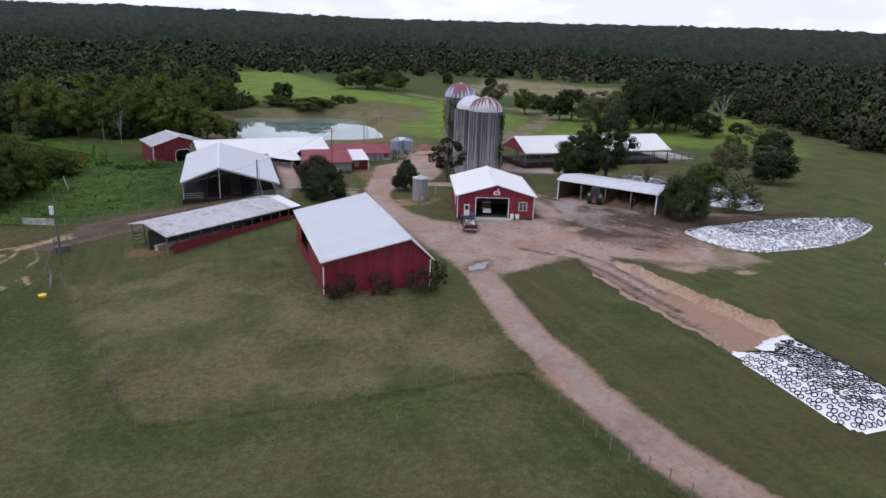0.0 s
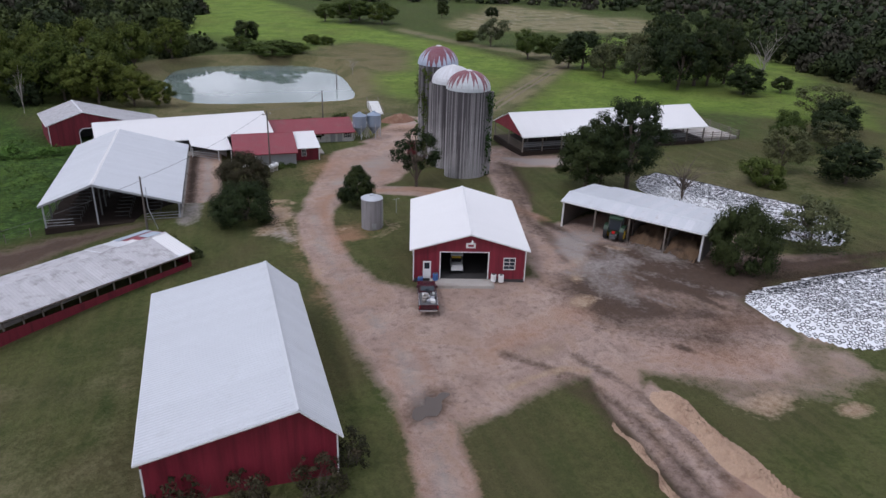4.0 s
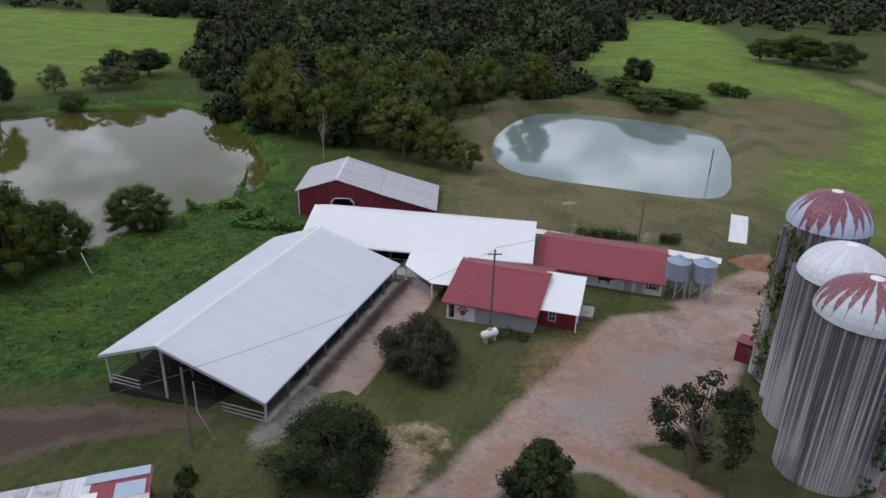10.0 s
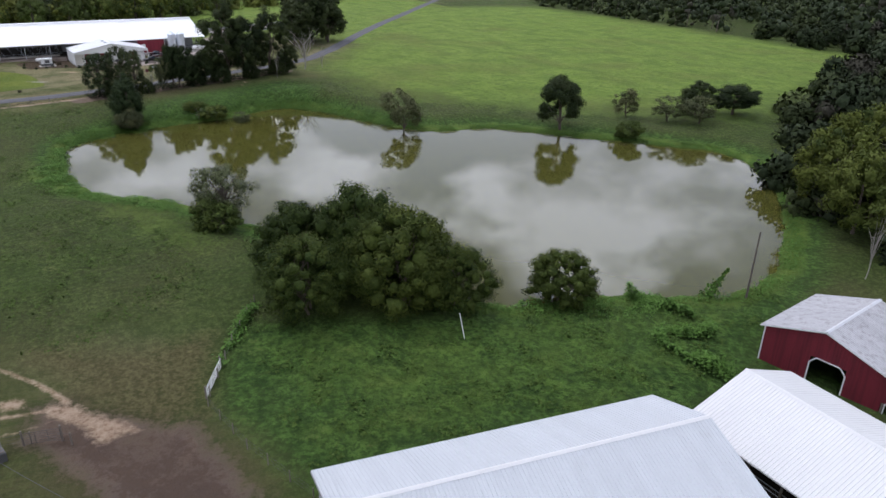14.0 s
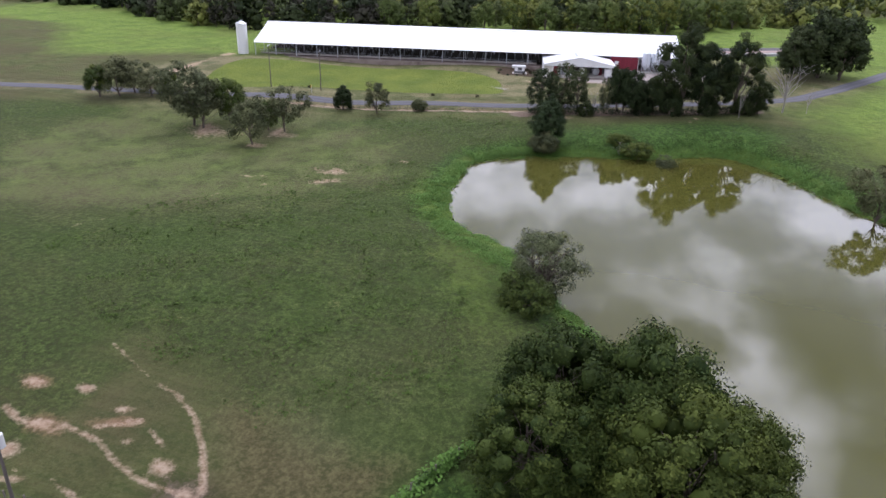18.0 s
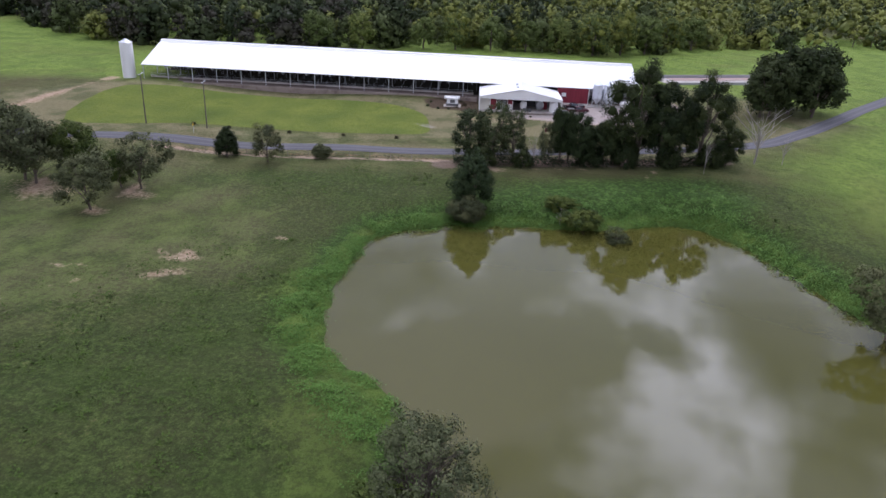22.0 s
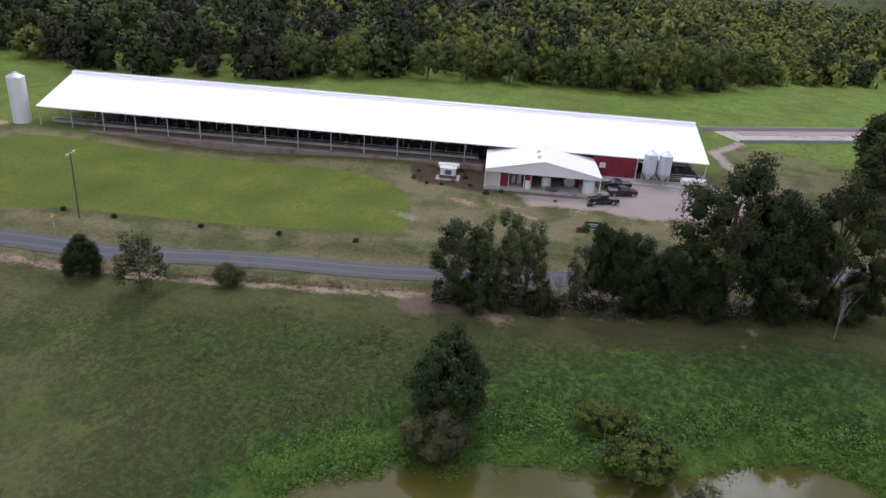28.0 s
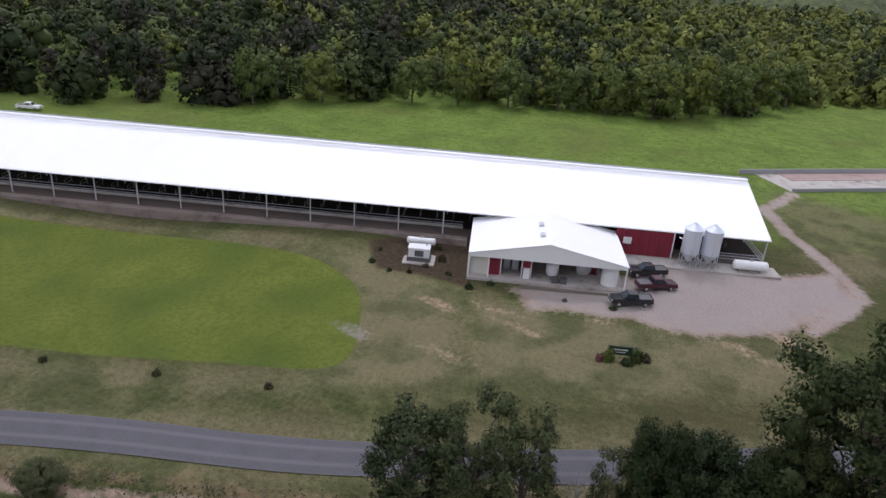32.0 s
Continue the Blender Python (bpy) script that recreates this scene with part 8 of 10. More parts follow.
tree(-67.2, 129.6, 4.6, 3.6, "bush", "low green undergrowth under the willow", "", "bush")
tree(-143.0, 116.5, 11.0, 4.5, "cedar", "dark oval evergreen on the pond bank")
tree(-138.8, 116.6, 4.4, 3.3, "olive", "grey-green scrub at the cedar's foot", "", "bush")
tree(-141.0, 141.6, 3.4, 2.2, "thin", "small leaning tree overhanging the pond's edge")
tree(-143.4, 132.2, 3.2, 1.8, "dead", "bleached fallen snag on the pond bank", "", "dead branch")
tree(-120.4, 177.2, 10.2, 4.4, "thin", "half-drowned thin tree standing in the pond's edge")
tree(-108.0, 213.0, 13.5, 5.8, "dark", "dark leafy tree on the far pond bank")
for x, y, h, r, k in ((-111, 234, 7, 3.6, "thin"), (-106.6, 252, 8.5, 4.4, "dark"), (-103.6, 241, 6, 4.2, "thin"), (-104, 262, 7.5, 5.8, "dark"), (-97, 224.5, 4, 3.2, "bush"), (-99, 247, 6.5, 4, "thin")):
    tree(x, y, h, r, k, "small bankside tree on the far side of the pond", "far bank trees")
for x, y, h, r, k in ((-118.4, 56.8, 10.2, 4.8, "thin"), (-129.2, 54.0, 7.0, 2.8, "broad"), (-129.6, 58.0, 9.8, 4.0, "thin"), (-131, 42.5, 10.0, 4.4, "broad"), (-125, 36.6, 14.2, 6.4, "thin"), (-124.5, 39.5, 11.5, 5.6, "thin"),
                      (-137, 4.7, 10, 5.2, "thin"), (-140.5, 11.9, 6.6, 4.6, "thin"), (-141, 6, 8, 4, "thin"), (-134, 1, 8, 4, "broad"), (-146, 13, 5, 3, "bush")):
    tree(x, y, h, r, k, "young open-crowned tree on a bare earth patch in the pasture", "pasture grove")
tree(-151.2, 62.0, 6.6, 3.0, "conifer", "small dark bushy tree on the road verge")
tree(-151.6, 71.2, 7.8, 3.5, "thin", "small thin-leaved tree on the road verge")
tree(-157.4, 80.3, 2.8, 2.0, "olive", "sparse grey shrub in the ditch", "", "bush")
for x, y, h, r, k in ((-165.2, 109.6, 11.4, 4.3, "willowy"), (-167.4, 114.6, 12.2, 4.4, "willowy"), (-168.8, 118.4, 11.0, 3.6, "willowy"), (-169.8, 124.9, 8.4, 2.0, "thin"), (-170.4, 127.8, 11.6, 2.6, "dark"), (-170.9, 131.6, 10.6, 3.7, "dark"), (-172.8, 136.6, 9.6, 3.4, "dark"), (-175.2, 142.8, 22.0, 7.2, "tall"),
                      (-176.6, 147.4, 16.5, 5.2, "dark"), (-179.4, 155.4, 19.6, 6.0, "tall"), (-171.8, 129.4, 9.0, 3.4, "dark"), (-174.2, 139.0, 10.4, 3.8, "dark"), (-178.2, 151.4, 12.0, 4.2, "dark"), (-166.0, 112.0, 8.0, 4.4, "willowy"), (-181.8, 161.0, 8.0, 3.2, "dark"), (-173.2, 140.6, 5.4, 3.0, "darkbush"), (-166.4, 121.0, 3.4, 2.2, "darkbush"), (-181.6, 159.6, 5.0, 2.8, "darkbush"), (-163.8, 113.4, 3.6, 2.8, "darkbush"), (-172.0, 133.8, 4.4, 3.0, "darkbush"), (-176.0, 149.2, 4.2, 2.8, "darkbush"), (-178.8, 157.2, 4.6, 2.8, "darkbush")):
    tree(x, y, h, r, k, "large dark leafy roadside tree in a tangled row" if h > 8 else "dense dark undergrowth between roadside trunks", "roadside tree row")
tree(-174.0, 156.5, 7.4, 1.0, "dead", "bleached leaning dead trunk by the roadside trees")
tree(-170.4, 122.4, 6.4, 1.8, "dead", "bare grey shrub in a gap of the roadside row", "", "dead shrub")
tree(-186.8, 167.2, 12.5, 4.8, "dead", "tall bare dead tree with grey forking limbs")
tree(-188.4, 173.0, 7.0, 1.4, "dead", "thin dead stem at the field corner")
for x, y, h, r in ((-243.0, 176.8, 15.5, 6.4), (-249.0, 182.6, 19.5, 8.2), (-256.5, 190.0, 19.0, 8.4), (-247.5, 188.5, 15.0, 6.6), (-239.5, 174.0, 13.0, 6.0), (-262.0, 178.0, 15.0, 7.0)):
    tree(x, y, h, r, "dark_far", "massive dark tree in a clump beside the far road", "far road clump")
tree(-144.0, 136.0, 3.4, 3.4, "bush", "yellowish scrub on the pond's overgrown bank", "", "bush")
tree(-147.5, 131.5, 2.2, 2.6, "bush", "yellowish scrub on the pond's overgrown bank", "", "bush")
for x, y, h, r, k in ((-7.0, 216.5, 11.5, 6.2, "edge"), (1.0, 213.0, 9.0, 4.6, "edge"), (6.4, 211.5, 6.0, 3.4, "edge"), (-15.0, 222.0, 13.5, 6.0, "edge"), (-24.0, 219.5, 12.0, 5.4, "edge"), (-33.5, 221.5, 13.0, 5.8, "edge"), (-42.0, 226.0, 14.0, 6.2, "edge"),
                      (-7.5, 233.0, 14.0, 6.6, "edge"), (-20.0, 236.0, 15.5, 6.8, "edge"), (-12.0, 250.0, 15.0, 6.4, "edge"), (-2.0, 259.0, 13.0, 6.2, "edge"), (-33.0, 240.0, 16.0, 6.8, "edge"), (-48.0, 238.0, 15.0, 6.4, "edge"), (8.0, 274.0, 12.0, 6.0, "edge")):
    tree(x, y, h, r, k, "full rounded olive-green tree at the wood's edge", "wood edge trees")
for x, y, h, r in ((-287, 16, 15, 6.2), (-302, 29, 14, 6), (-318, 50, 13, 5.6), (-325, 62, 15, 6.2), (-331, 76, 14, 6.4), (-337, 90, 13, 5.8), (-341, 104, 15, 6.6), (-345, 118, 17, 8.2), (-354, 129, 19, 7.4), (-366, 139, 16, 7), (-381, 148, 17, 7.2), (-398, 160, 15, 7)):
    tree(x, y, h, r, "edge_far", "tall full light-green tree at the edge of the far wood", "far wood edge trees")
tree(171, 202, 15.0, 4.2, "dead", "tall bare grey dead tree among the pasture trees")
tree(-21.4, 209.6, 10.8, 1.6, "dead", "bare pale dead trunk before the wood")
tree(59.5, 246, 5, 1.5, "dead", "thin dead stem on the pond's edge")


# ---- the woods ----
WOODS = [
    [(-92, 256), (-50, 227), (-37, 216), (-21, 212), (-3, 217), (-3, 234), (-8, 253), (2, 264), (12, 284), (26, 293), (8, 340), (18, 430), (22, 520), (60, 515), (120, 500), (192, 484), (205, 488), (285, 436), (262, 380), (285, 345), (255, 300),
     (214, 260), (206, 214), (186, 150), (158, 108), (178, 60), (250, -40), (760, -100), (760, 760), (-760, 760), (-760, 560), (-600, 470), (-395, 364), (-274, 382), (-158, 392)],
    [(-290, -133), (-259, -60), (-261, -25), (-273, 0), (-303, 25), (-328, 62), (-338, 94), (-343, 122), (-369, 142), (-401, 163), (-432, 205), (-500, 300), (-580, 440), (-900, 540), (-1000, 0), (-900, -400), (-330, -420), (-302, -150)],
]


def plant_woods(name, label, wood, spacing, near, far, seed, size_k, edge_puffs, edge_cards, core_puffs, core_cards, leaf_k, pale=1.0, spread=0.32):
    """A wood of trees: each a crown of uneven rounded boughs with leaf sprays on them, and stems along the edge."""
    rng = np.random.RandomState(seed)
    P = np.asarray(wood, float)
    gx = np.arange(P[:, 0].min(), P[:, 0].max(), spacing)
    gy = np.arange(P[:, 1].min(), P[:, 1].max(), spacing)
    X, Y = np.meshgrid(gx, gy)
    X, Y = (X + rng.uniform(-0.45, 0.45, X.shape) * spacing).ravel(), (Y + rng.uniform(-0.45, 0.45, Y.shape) * spacing).ravel()
    d = np.hypot(X + 40, Y - 130)
    keep = inside(X, Y, P) & (d >= near) & (d < far)
    X, Y = X[keep], Y[keep]
    n = len(X)
    Z = heights(X, Y)
    rim = away(X, Y, P, True)
    H = (8.0 + 11 * rng.rand(n) ** 1.2 + 2.0 * wob(X, Y, 60, 3.0)) * size_k * np.where(rim < 8, 0.7 + 0.3 * rng.rand(n), 1)
    R = spacing * (0.36 + spread * rng.rand(n) ** 1.3)
    H *= 0.82 + 0.3 * R / spacing
    H *= 1 - 0.6 * np.exp(-(np.hypot(X - 18, Y - 300) / 75) ** 2)   # crowns lowered round the small pond to fit the camera's view of its reflections
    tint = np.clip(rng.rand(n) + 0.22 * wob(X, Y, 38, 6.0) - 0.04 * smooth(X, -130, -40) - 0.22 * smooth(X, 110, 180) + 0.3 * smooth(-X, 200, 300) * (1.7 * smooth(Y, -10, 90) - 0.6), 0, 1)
    # per-wood factor: cloud shade over a wood is put into its leaf tones
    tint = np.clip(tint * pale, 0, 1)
    ball, tri = ico_ball()
    V, F, T, S, count = [], [], [], [], 0
    for mask, puffs, k, low in ((rim < 15, edge_puffs, edge_cards, 0.16), (rim >= 15, core_puffs, core_cards, 0.42)):
        x, y, z, h, r, t = (v[mask] for v in (X, Y, Z, H, R, tint))
        n = len(x)
        if not n:
            continue
        f = low + (0.93 - low) * ((np.arange(puffs) + rng.rand(n, puffs)) / puffs)
        f[:, -1] = 0.9
        wide = np.sqrt(np.clip(1 - ((f - 0.45) / 0.58) ** 2, 0.05, 1)) * (0.4 + 0.32 * rng.rand(n, puffs))
        wide[:, -1] *= 0.25
        a = np.arange(puffs) * 2.4 + rng.rand(n, puffs) * 1.6 + rng.rand(n, 1) * 6.283
        mid = np.stack([x[:, None] + np.cos(a) * wide * r[:, None], y[:, None] + np.sin(a) * wide * r[:, None], z[:, None] + f * h[:, None] - 0.3 * r[:, None]], -1).reshape(-1, 3)
        hub = np.repeat(np.stack([x, y, z + (low * 0.5 + 0.3) * h], -1), puffs, 0)
        pr = (r[:, None] * (0.34 + 0.24 * rng.rand(n, puffs))).reshape(-1, 1)
        tp = np.clip(np.repeat(t, puffs) + 0.05 * rng.randn(n * puffs), 0, 1)   # each bough a little its own
        inner = mid[:, None] + ball * (pr * 0.56)[:, None] * (1 + 0.2 * rng.randn(len(mid), len(ball), 1)) * (1, 1, 0.85)
        V.append(inner.reshape(-1, 3))
        S.append(np.tile(ball, (len(mid), 1)))
        F.append((np.arange(len(mid))[:, None, None] * len(ball) + tri + count).reshape(-1, 3))
        T.append(np.repeat(tp, len(ball)))
        count += len(V[-1])
        d = rng.randn(len(mid), k, 3) + (0, 0, 0.6)
        d /= np.linalg.norm(d, axis=2)[..., None]
        C = (mid[:, None] + d * pr[:, None] * (0.55 + 0.6 * rng.rand(len(mid), k, 1)) * (1, 1, 0.85)).reshape(-1, 3)
        d = d.reshape(-1, 3)
        V.append(card_verts(C, d + (0, 0, 0.25), np.repeat(pr[:, 0], k) * leaf_k * (0.5 + 0.9 * rng.rand(len(C))), rng, 0.75, 1.5))
        whole = C - np.repeat(hub, k, 0)
        whole /= np.linalg.norm(whole, axis=1)[:, None] + 1e-9
        S.append(np.repeat(1.0 * whole + 0.42 * d + 0.2 * rng.randn(len(C), 3), 4, 0))
        q = np.arange(len(C))[:, None] * 4 + count
        F.append(np.concatenate([q + (0, 1, 2), q + (0, 2, 3)]))
        T.append(np.repeat(tp, 4 * k))
        count += len(V[-1])
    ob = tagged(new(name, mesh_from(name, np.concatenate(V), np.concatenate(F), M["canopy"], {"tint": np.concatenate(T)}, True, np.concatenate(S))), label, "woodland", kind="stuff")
    stems = rim < 14
    V, F = [], []
    for x, y, z, hh in zip(X[stems], Y[stems], Z[stems], H[stems]):
        b, rr = len(V), 0.014 * hh
        V += [(x - rr, y - rr, z - 0.3), (x + rr, y - rr, z - 0.3), (x, y + rr, z - 0.3), (x + 0.3, y + 0.2, z + hh * 0.7)]
        F += [(b, b + 1, b + 3), (b + 1, b + 2, b + 3), (b + 2, b, b + 3)]
    if V:
        tagged(new("wood_trunks", mesh_from("wood_trunks", V, F, M["bark"])), "grey-brown trunks along the wood's edge", "tree trunks", kind="stuff")
    return ob


# 0.84 and 0.5 dull the first wood's tones for cloud shade
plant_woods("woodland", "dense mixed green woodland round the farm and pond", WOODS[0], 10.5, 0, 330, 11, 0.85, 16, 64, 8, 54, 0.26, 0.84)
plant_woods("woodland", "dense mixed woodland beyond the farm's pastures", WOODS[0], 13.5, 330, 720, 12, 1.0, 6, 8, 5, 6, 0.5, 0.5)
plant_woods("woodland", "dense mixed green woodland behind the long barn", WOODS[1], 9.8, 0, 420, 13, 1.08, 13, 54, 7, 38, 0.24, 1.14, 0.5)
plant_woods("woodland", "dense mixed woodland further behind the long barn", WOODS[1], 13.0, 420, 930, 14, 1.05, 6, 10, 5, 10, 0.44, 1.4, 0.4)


def far_canopy():
    """The forest roof out to the skyline."""
    rng = np.random.RandomState(5)
    ang = np.radians(np.concatenate([np.arange(25, 115, 0.3), np.arange(115, 160, 3.0), np.arange(160, 235, 0.4), np.arange(235, 385, 3.0)]))
    rad = [712.0]
    while rad[-1] < 4400:
        rad.append(rad[-1] + 7 + (rad[-1] - 712) * 0.022)
    rad = np.array(rad)
    A, Rr = np.meshgrid(ang, rad)
    A2 = A + rng.uniform(-0.5, 0.5, A.shape) * 0.004
    X, Y = Rr * np.cos(A2), 100 + Rr * np.sin(A2)
    Z = heights(X.ravel(), Y.ravel()).reshape(X.shape) + 8 + 12 * rng.rand(*X.shape) ** 1.5 + 4 * wob(X, Y, 45, 4.0)
    Z[0] -= 16
    Z -= 15 * (A > radians(160)) * (A < radians(235)) * (1 - smooth(Rr, 880, 980))
    n, m = len(ang), len(rad)
    j = np.arange(n)
    F = np.concatenate([np.stack([i * n + j, i * n + (j + 1) % n, (i + 1) * n + (j + 1) % n, (i + 1) * n + j], 1) for i in range(m - 1)])
    tint = (smooth(A, radians(163), radians(170)) * (1 - smooth(A, radians(190), radians(200))) * (0.7 + 0.3 * rng.rand(*X.shape))).ravel()
    tagged(new("far_woods", mesh_from("far_woods", np.stack([X, Y, Z], -1).reshape(-1, 3), F, M["far_canopy"], {"tint": tint})), "unbroken forest reaching to the low horizon", "forest", kind="stuff")


far_canopy()


# ---- silage clamps under white sheets, weighted with tyres ----
def tyre_mesh(n=12, m=4):
    bm = bmesh.new()
    rings = []
    for i in range(n):
        a = 2 * math.pi * i / n
        rings.append([bm.verts.new(((0.25 + 0.055 * math.cos(b)) * math.cos(a), (0.25 + 0.055 * math.cos(b)) * math.sin(a), 0.045 + 0.055 * math.sin(b))) for b in (2 * math.pi * j / m for j in range(m))])
    for i in range(n):
        for j in range(m):
            bm.faces.new((rings[i][j], rings[(i + 1) % n][j], rings[(i + 1) % n][(j + 1) % m], rings[i][(j + 1) % m]))
    return to_mesh("tyre", bm, M["rubber"])


TYRE, TYRE_PLAIN = tyre_mesh(), tyre_mesh(8, 3)


def clamp(outline, height, shoulder, label, seed, as_things, gap, name="silage_cover", bare=None):
    """A low clamp under a white sheet: the sheet follows the outline, tyres lie over it."""
    line = curve_through(outline, 6, True)
    lo, hi = line.min(0) - 0.5, line.max(0) + 0.5
    nx, ny = int((hi[0] - lo[0]) / 0.35), int((hi[1] - lo[1]) / 0.35)
    X, Y = np.meshgrid(np.linspace(lo[0], hi[0], nx), np.linspace(lo[1], hi[1], ny))
    D = -signed(X.ravel(), Y.ravel(), line)
    rng = np.random.RandomState(seed)

    def top(x, y, d):
        return heights(x, y) + 0.05 + height * smooth(d, 0, shoulder) * (0.9 + 0.1 * wob(x, y, 4, seed)) + 0.04 * wob(x, y, 0.7, seed) * (d > 0.4)

    Z = top(X.ravel(), Y.ravel(), D)
    i = (np.arange(ny - 1)[:, None] * nx + np.arange(nx - 1)).ravel()
    F = np.stack([i, i + 1, i + nx + 1, i + nx], 1)
    F = F[(D[F] > -0.1).all(1)]
    used = np.unique(F)
    back = np.zeros(len(D), int)
    back[used] = np.arange(len(used))
    V = np.stack([X.ravel(), Y.ravel(), Z], 1)[used]
    ob = new(name, mesh_from(name, V, back[F], M["tarp"], None, True))
    tagged(ob, label, "silage cover")
    gx, gy = np.meshgrid(np.arange(lo[0], hi[0], gap), np.arange(lo[1], hi[1], gap))
    gx, gy = (gx + rng.uniform(-0.22, 0.22, gx.shape) * gap).ravel(), (gy + rng.uniform(-0.22, 0.22, gy.shape) * gap).ravel()
    d = -signed(gx, gy, line)
    ok = (d > 0.25) & (rng.rand(len(gx)) < 0.93)
    if bare is not None:
        ok &= ~inside(gx, gy, bare)
    gx, gy, d = gx[ok], gy[ok], d[ok]
    gz = top(gx, gy, d)
    e = 0.3
    sx = (top(gx + e, gy, -signed(gx + e, gy, line)) - gz) / e
    sy = (top(gx, gy + e, -signed(gx, gy + e, line)) - gz) / e
    mats = [Matrix.Translation((x, y, z + 0.02)) @ Vector((-a, -b, 1)).to_track_quat("Z", "Y").to_matrix().to_4x4() @ pose(0, 0, 0, rng.randn() * 5, rng.randn() * 5, rng.rand() * 360) @ Matrix.Scale(rng.uniform(0.76, 1.0), 4) for x, y, z, a, b in zip(gx, gy, gz, sx, sy)]
    if as_things:
        for m in mats[:300]:
            t = new("tyre", TYRE)
            t.matrix_world = m
            tagged(t, "old black tyre weighting the white silage sheet", "tyre", "tyres on the silage sheet")
        mats = mats[300:]
    if mats:
        src = TYRE if as_things else TYRE_PLAIN
        v0 = np.array([v.co for v in src.vertices])
        f0 = np.array([p.vertices[:] for p in src.polygons])
        v0 = v0 * ((0.9, 0.9, 0.66) if not as_things else (1, 1, 1))
        V = np.concatenate([v0 @ np.array(m.to_3x3()).T + np.array(m.translation) for m in mats])
        F = np.concatenate([f0 + k * len(v0) for k in range(len(mats))])
        tagged(new("tyres", mesh_from("tyres", V, F, M["rubber"] if as_things else M["faded_rubber"])), "hundreds of old tyres packed over the white sheet", "tyres", kind="stuff")
    return ob


clamp([(44.4, 34.5), (44.6, 46.6), (47.2, 46.0), (48.5, 47.8), (53.0, 48.2), (52.6, 34), (48.5, 32.8)], 1.25, 2.2, "white plastic sheet over a silage clamp covered in tyres", 3, True, 0.535, bare=[(44, 45.3), (54, 46.4), (54, 50), (44, 50)])
clamp([(70.4, 87.6), (79, 90.2), (92, 90.6), (106, 89), (106, 84.6), (98, 79.6), (86, 76.2), (73.4, 76.8)], 1.5, 4.0, "broad white silage sheet thickly covered in tyres", 4, False, 0.52)
clamp([(86.5, 131), (92, 124), (98, 113), (101, 106.5), (98, 100.6), (92.5, 97.2), (86, 102.5), (83, 113), (80.5, 124)], 1.4, 3.0, "long white silage sheet thickly covered in tyres", 5, False, 0.53)
clamp([(88, 67), (100, 71), (112, 70), (110, 63), (96, 61)], 1.2, 3.0, "white silage sheet weighted with tyres in the grass", 6, False, 0.55)


def sand_berm():
    n, m = 160, 26
    rng = np.random.RandomState(8)
    s, u = np.meshgrid(np.linspace(0, 1, n), np.linspace(-1, 1, m), indexing="ij")
    X, Y = 52.9 - 1.6 * s + u * (1.3 + 0.3 * np.sin(s * 22)), 49.0 + 26.5 * s
    Z = heights(X.ravel(), Y.ravel()).reshape(X.shape) - 0.05 + (1 - u ** 2) * (0.85 - 0.35 * s) * (0.35 + 0.95 * rng.rand(n, m) + 0.5 * np.abs(wob(X, Y, 0.9, 3.0)) + 0.25 * wob(X, Y, 2.3, 5.0)) * np.minimum(1, np.minimum(s, 1 - s) * 12 + 0.1)
    i = (np.arange(n - 1)[:, None] * m + np.arange(m - 1)).ravel()
    tagged(new("soil_berm", mesh_from("soil_berm", np.stack([X, Y, Z], -1).reshape(-1, 3), np.stack([i, i + 1, i + m + 1, i + m], 1), M["sand"], None, True)), "rough sandy spoil bank beside the opened clamp", "soil bank")
    X, Y = 45.0 + 0.5 * s + u * (0.3 + 0.16 * np.sin(s * 31) + 0.1 * np.sin(s * 73)) + 0.25 * np.sin(s * 17) + 0.1 * np.sin(s * 51), 48.5 + 24 * s
    Z = heights(X.ravel(), Y.ravel()).reshape(X.shape) - 0.05 + (1 - u ** 2) * 0.3 * (0.2 + 1.2 * rng.rand(n, m))
    tagged(new("soil_berm", mesh_from("soil_berm", np.stack([X, Y, Z], -1).reshape(-1, 3), np.stack([i, i + 1, i + m + 1, i + m], 1), M["sand"], None, True)), "low sandy lip along the opened clamp", "soil bank")


sand_berm()

# puddle in the yard, ringed with dark mud
PUD = curve_through([(30.5, 77.3), (31.0, 76.9), (31.6, 77.3), (32.3, 77.1), (33.0, 77.9), (33.3, 78.8), (34.2, 79.5), (33.6, 79.9), (32.9, 79.4), (32.2, 79.6), (31.8, 78.7), (30.9, 78.4)], 6, True)
pz = heights(PUD[:, 0], PUD[:, 1]).mean() + 0.06
sheet_of(PUD, pz, "puddle", M["puddle"], "shallow grey puddle in the gravel yard")["category"] = "puddle"


# ---- vehicles ----
def wheel(parent, x, y, r, w, rim=None):
    k = new("wheel")
    k.parent = parent
    k.matrix_basis = pose(x, y, r, 0, 90, 0)
    bm = bmesh.new()
    lathe(bm, [(r * 0.62, -w / 2), (r * 0.93, -w / 2), (r, -w * 0.36), (r, w * 0.36), (r * 0.93, w / 2), (r * 0.62, w / 2)], 18)
    part("tyre", bm, M["rubber"], k)
    bm = bmesh.new()
    lathe(bm, [(r * 0.6, -w * 0.52), (r * 0.2, -w * 0.42), (r * 0.2, w * 0.42), (r * 0.6, w * 0.52)], 14)
    part("rim", bm, rim or M["chrome"], k)


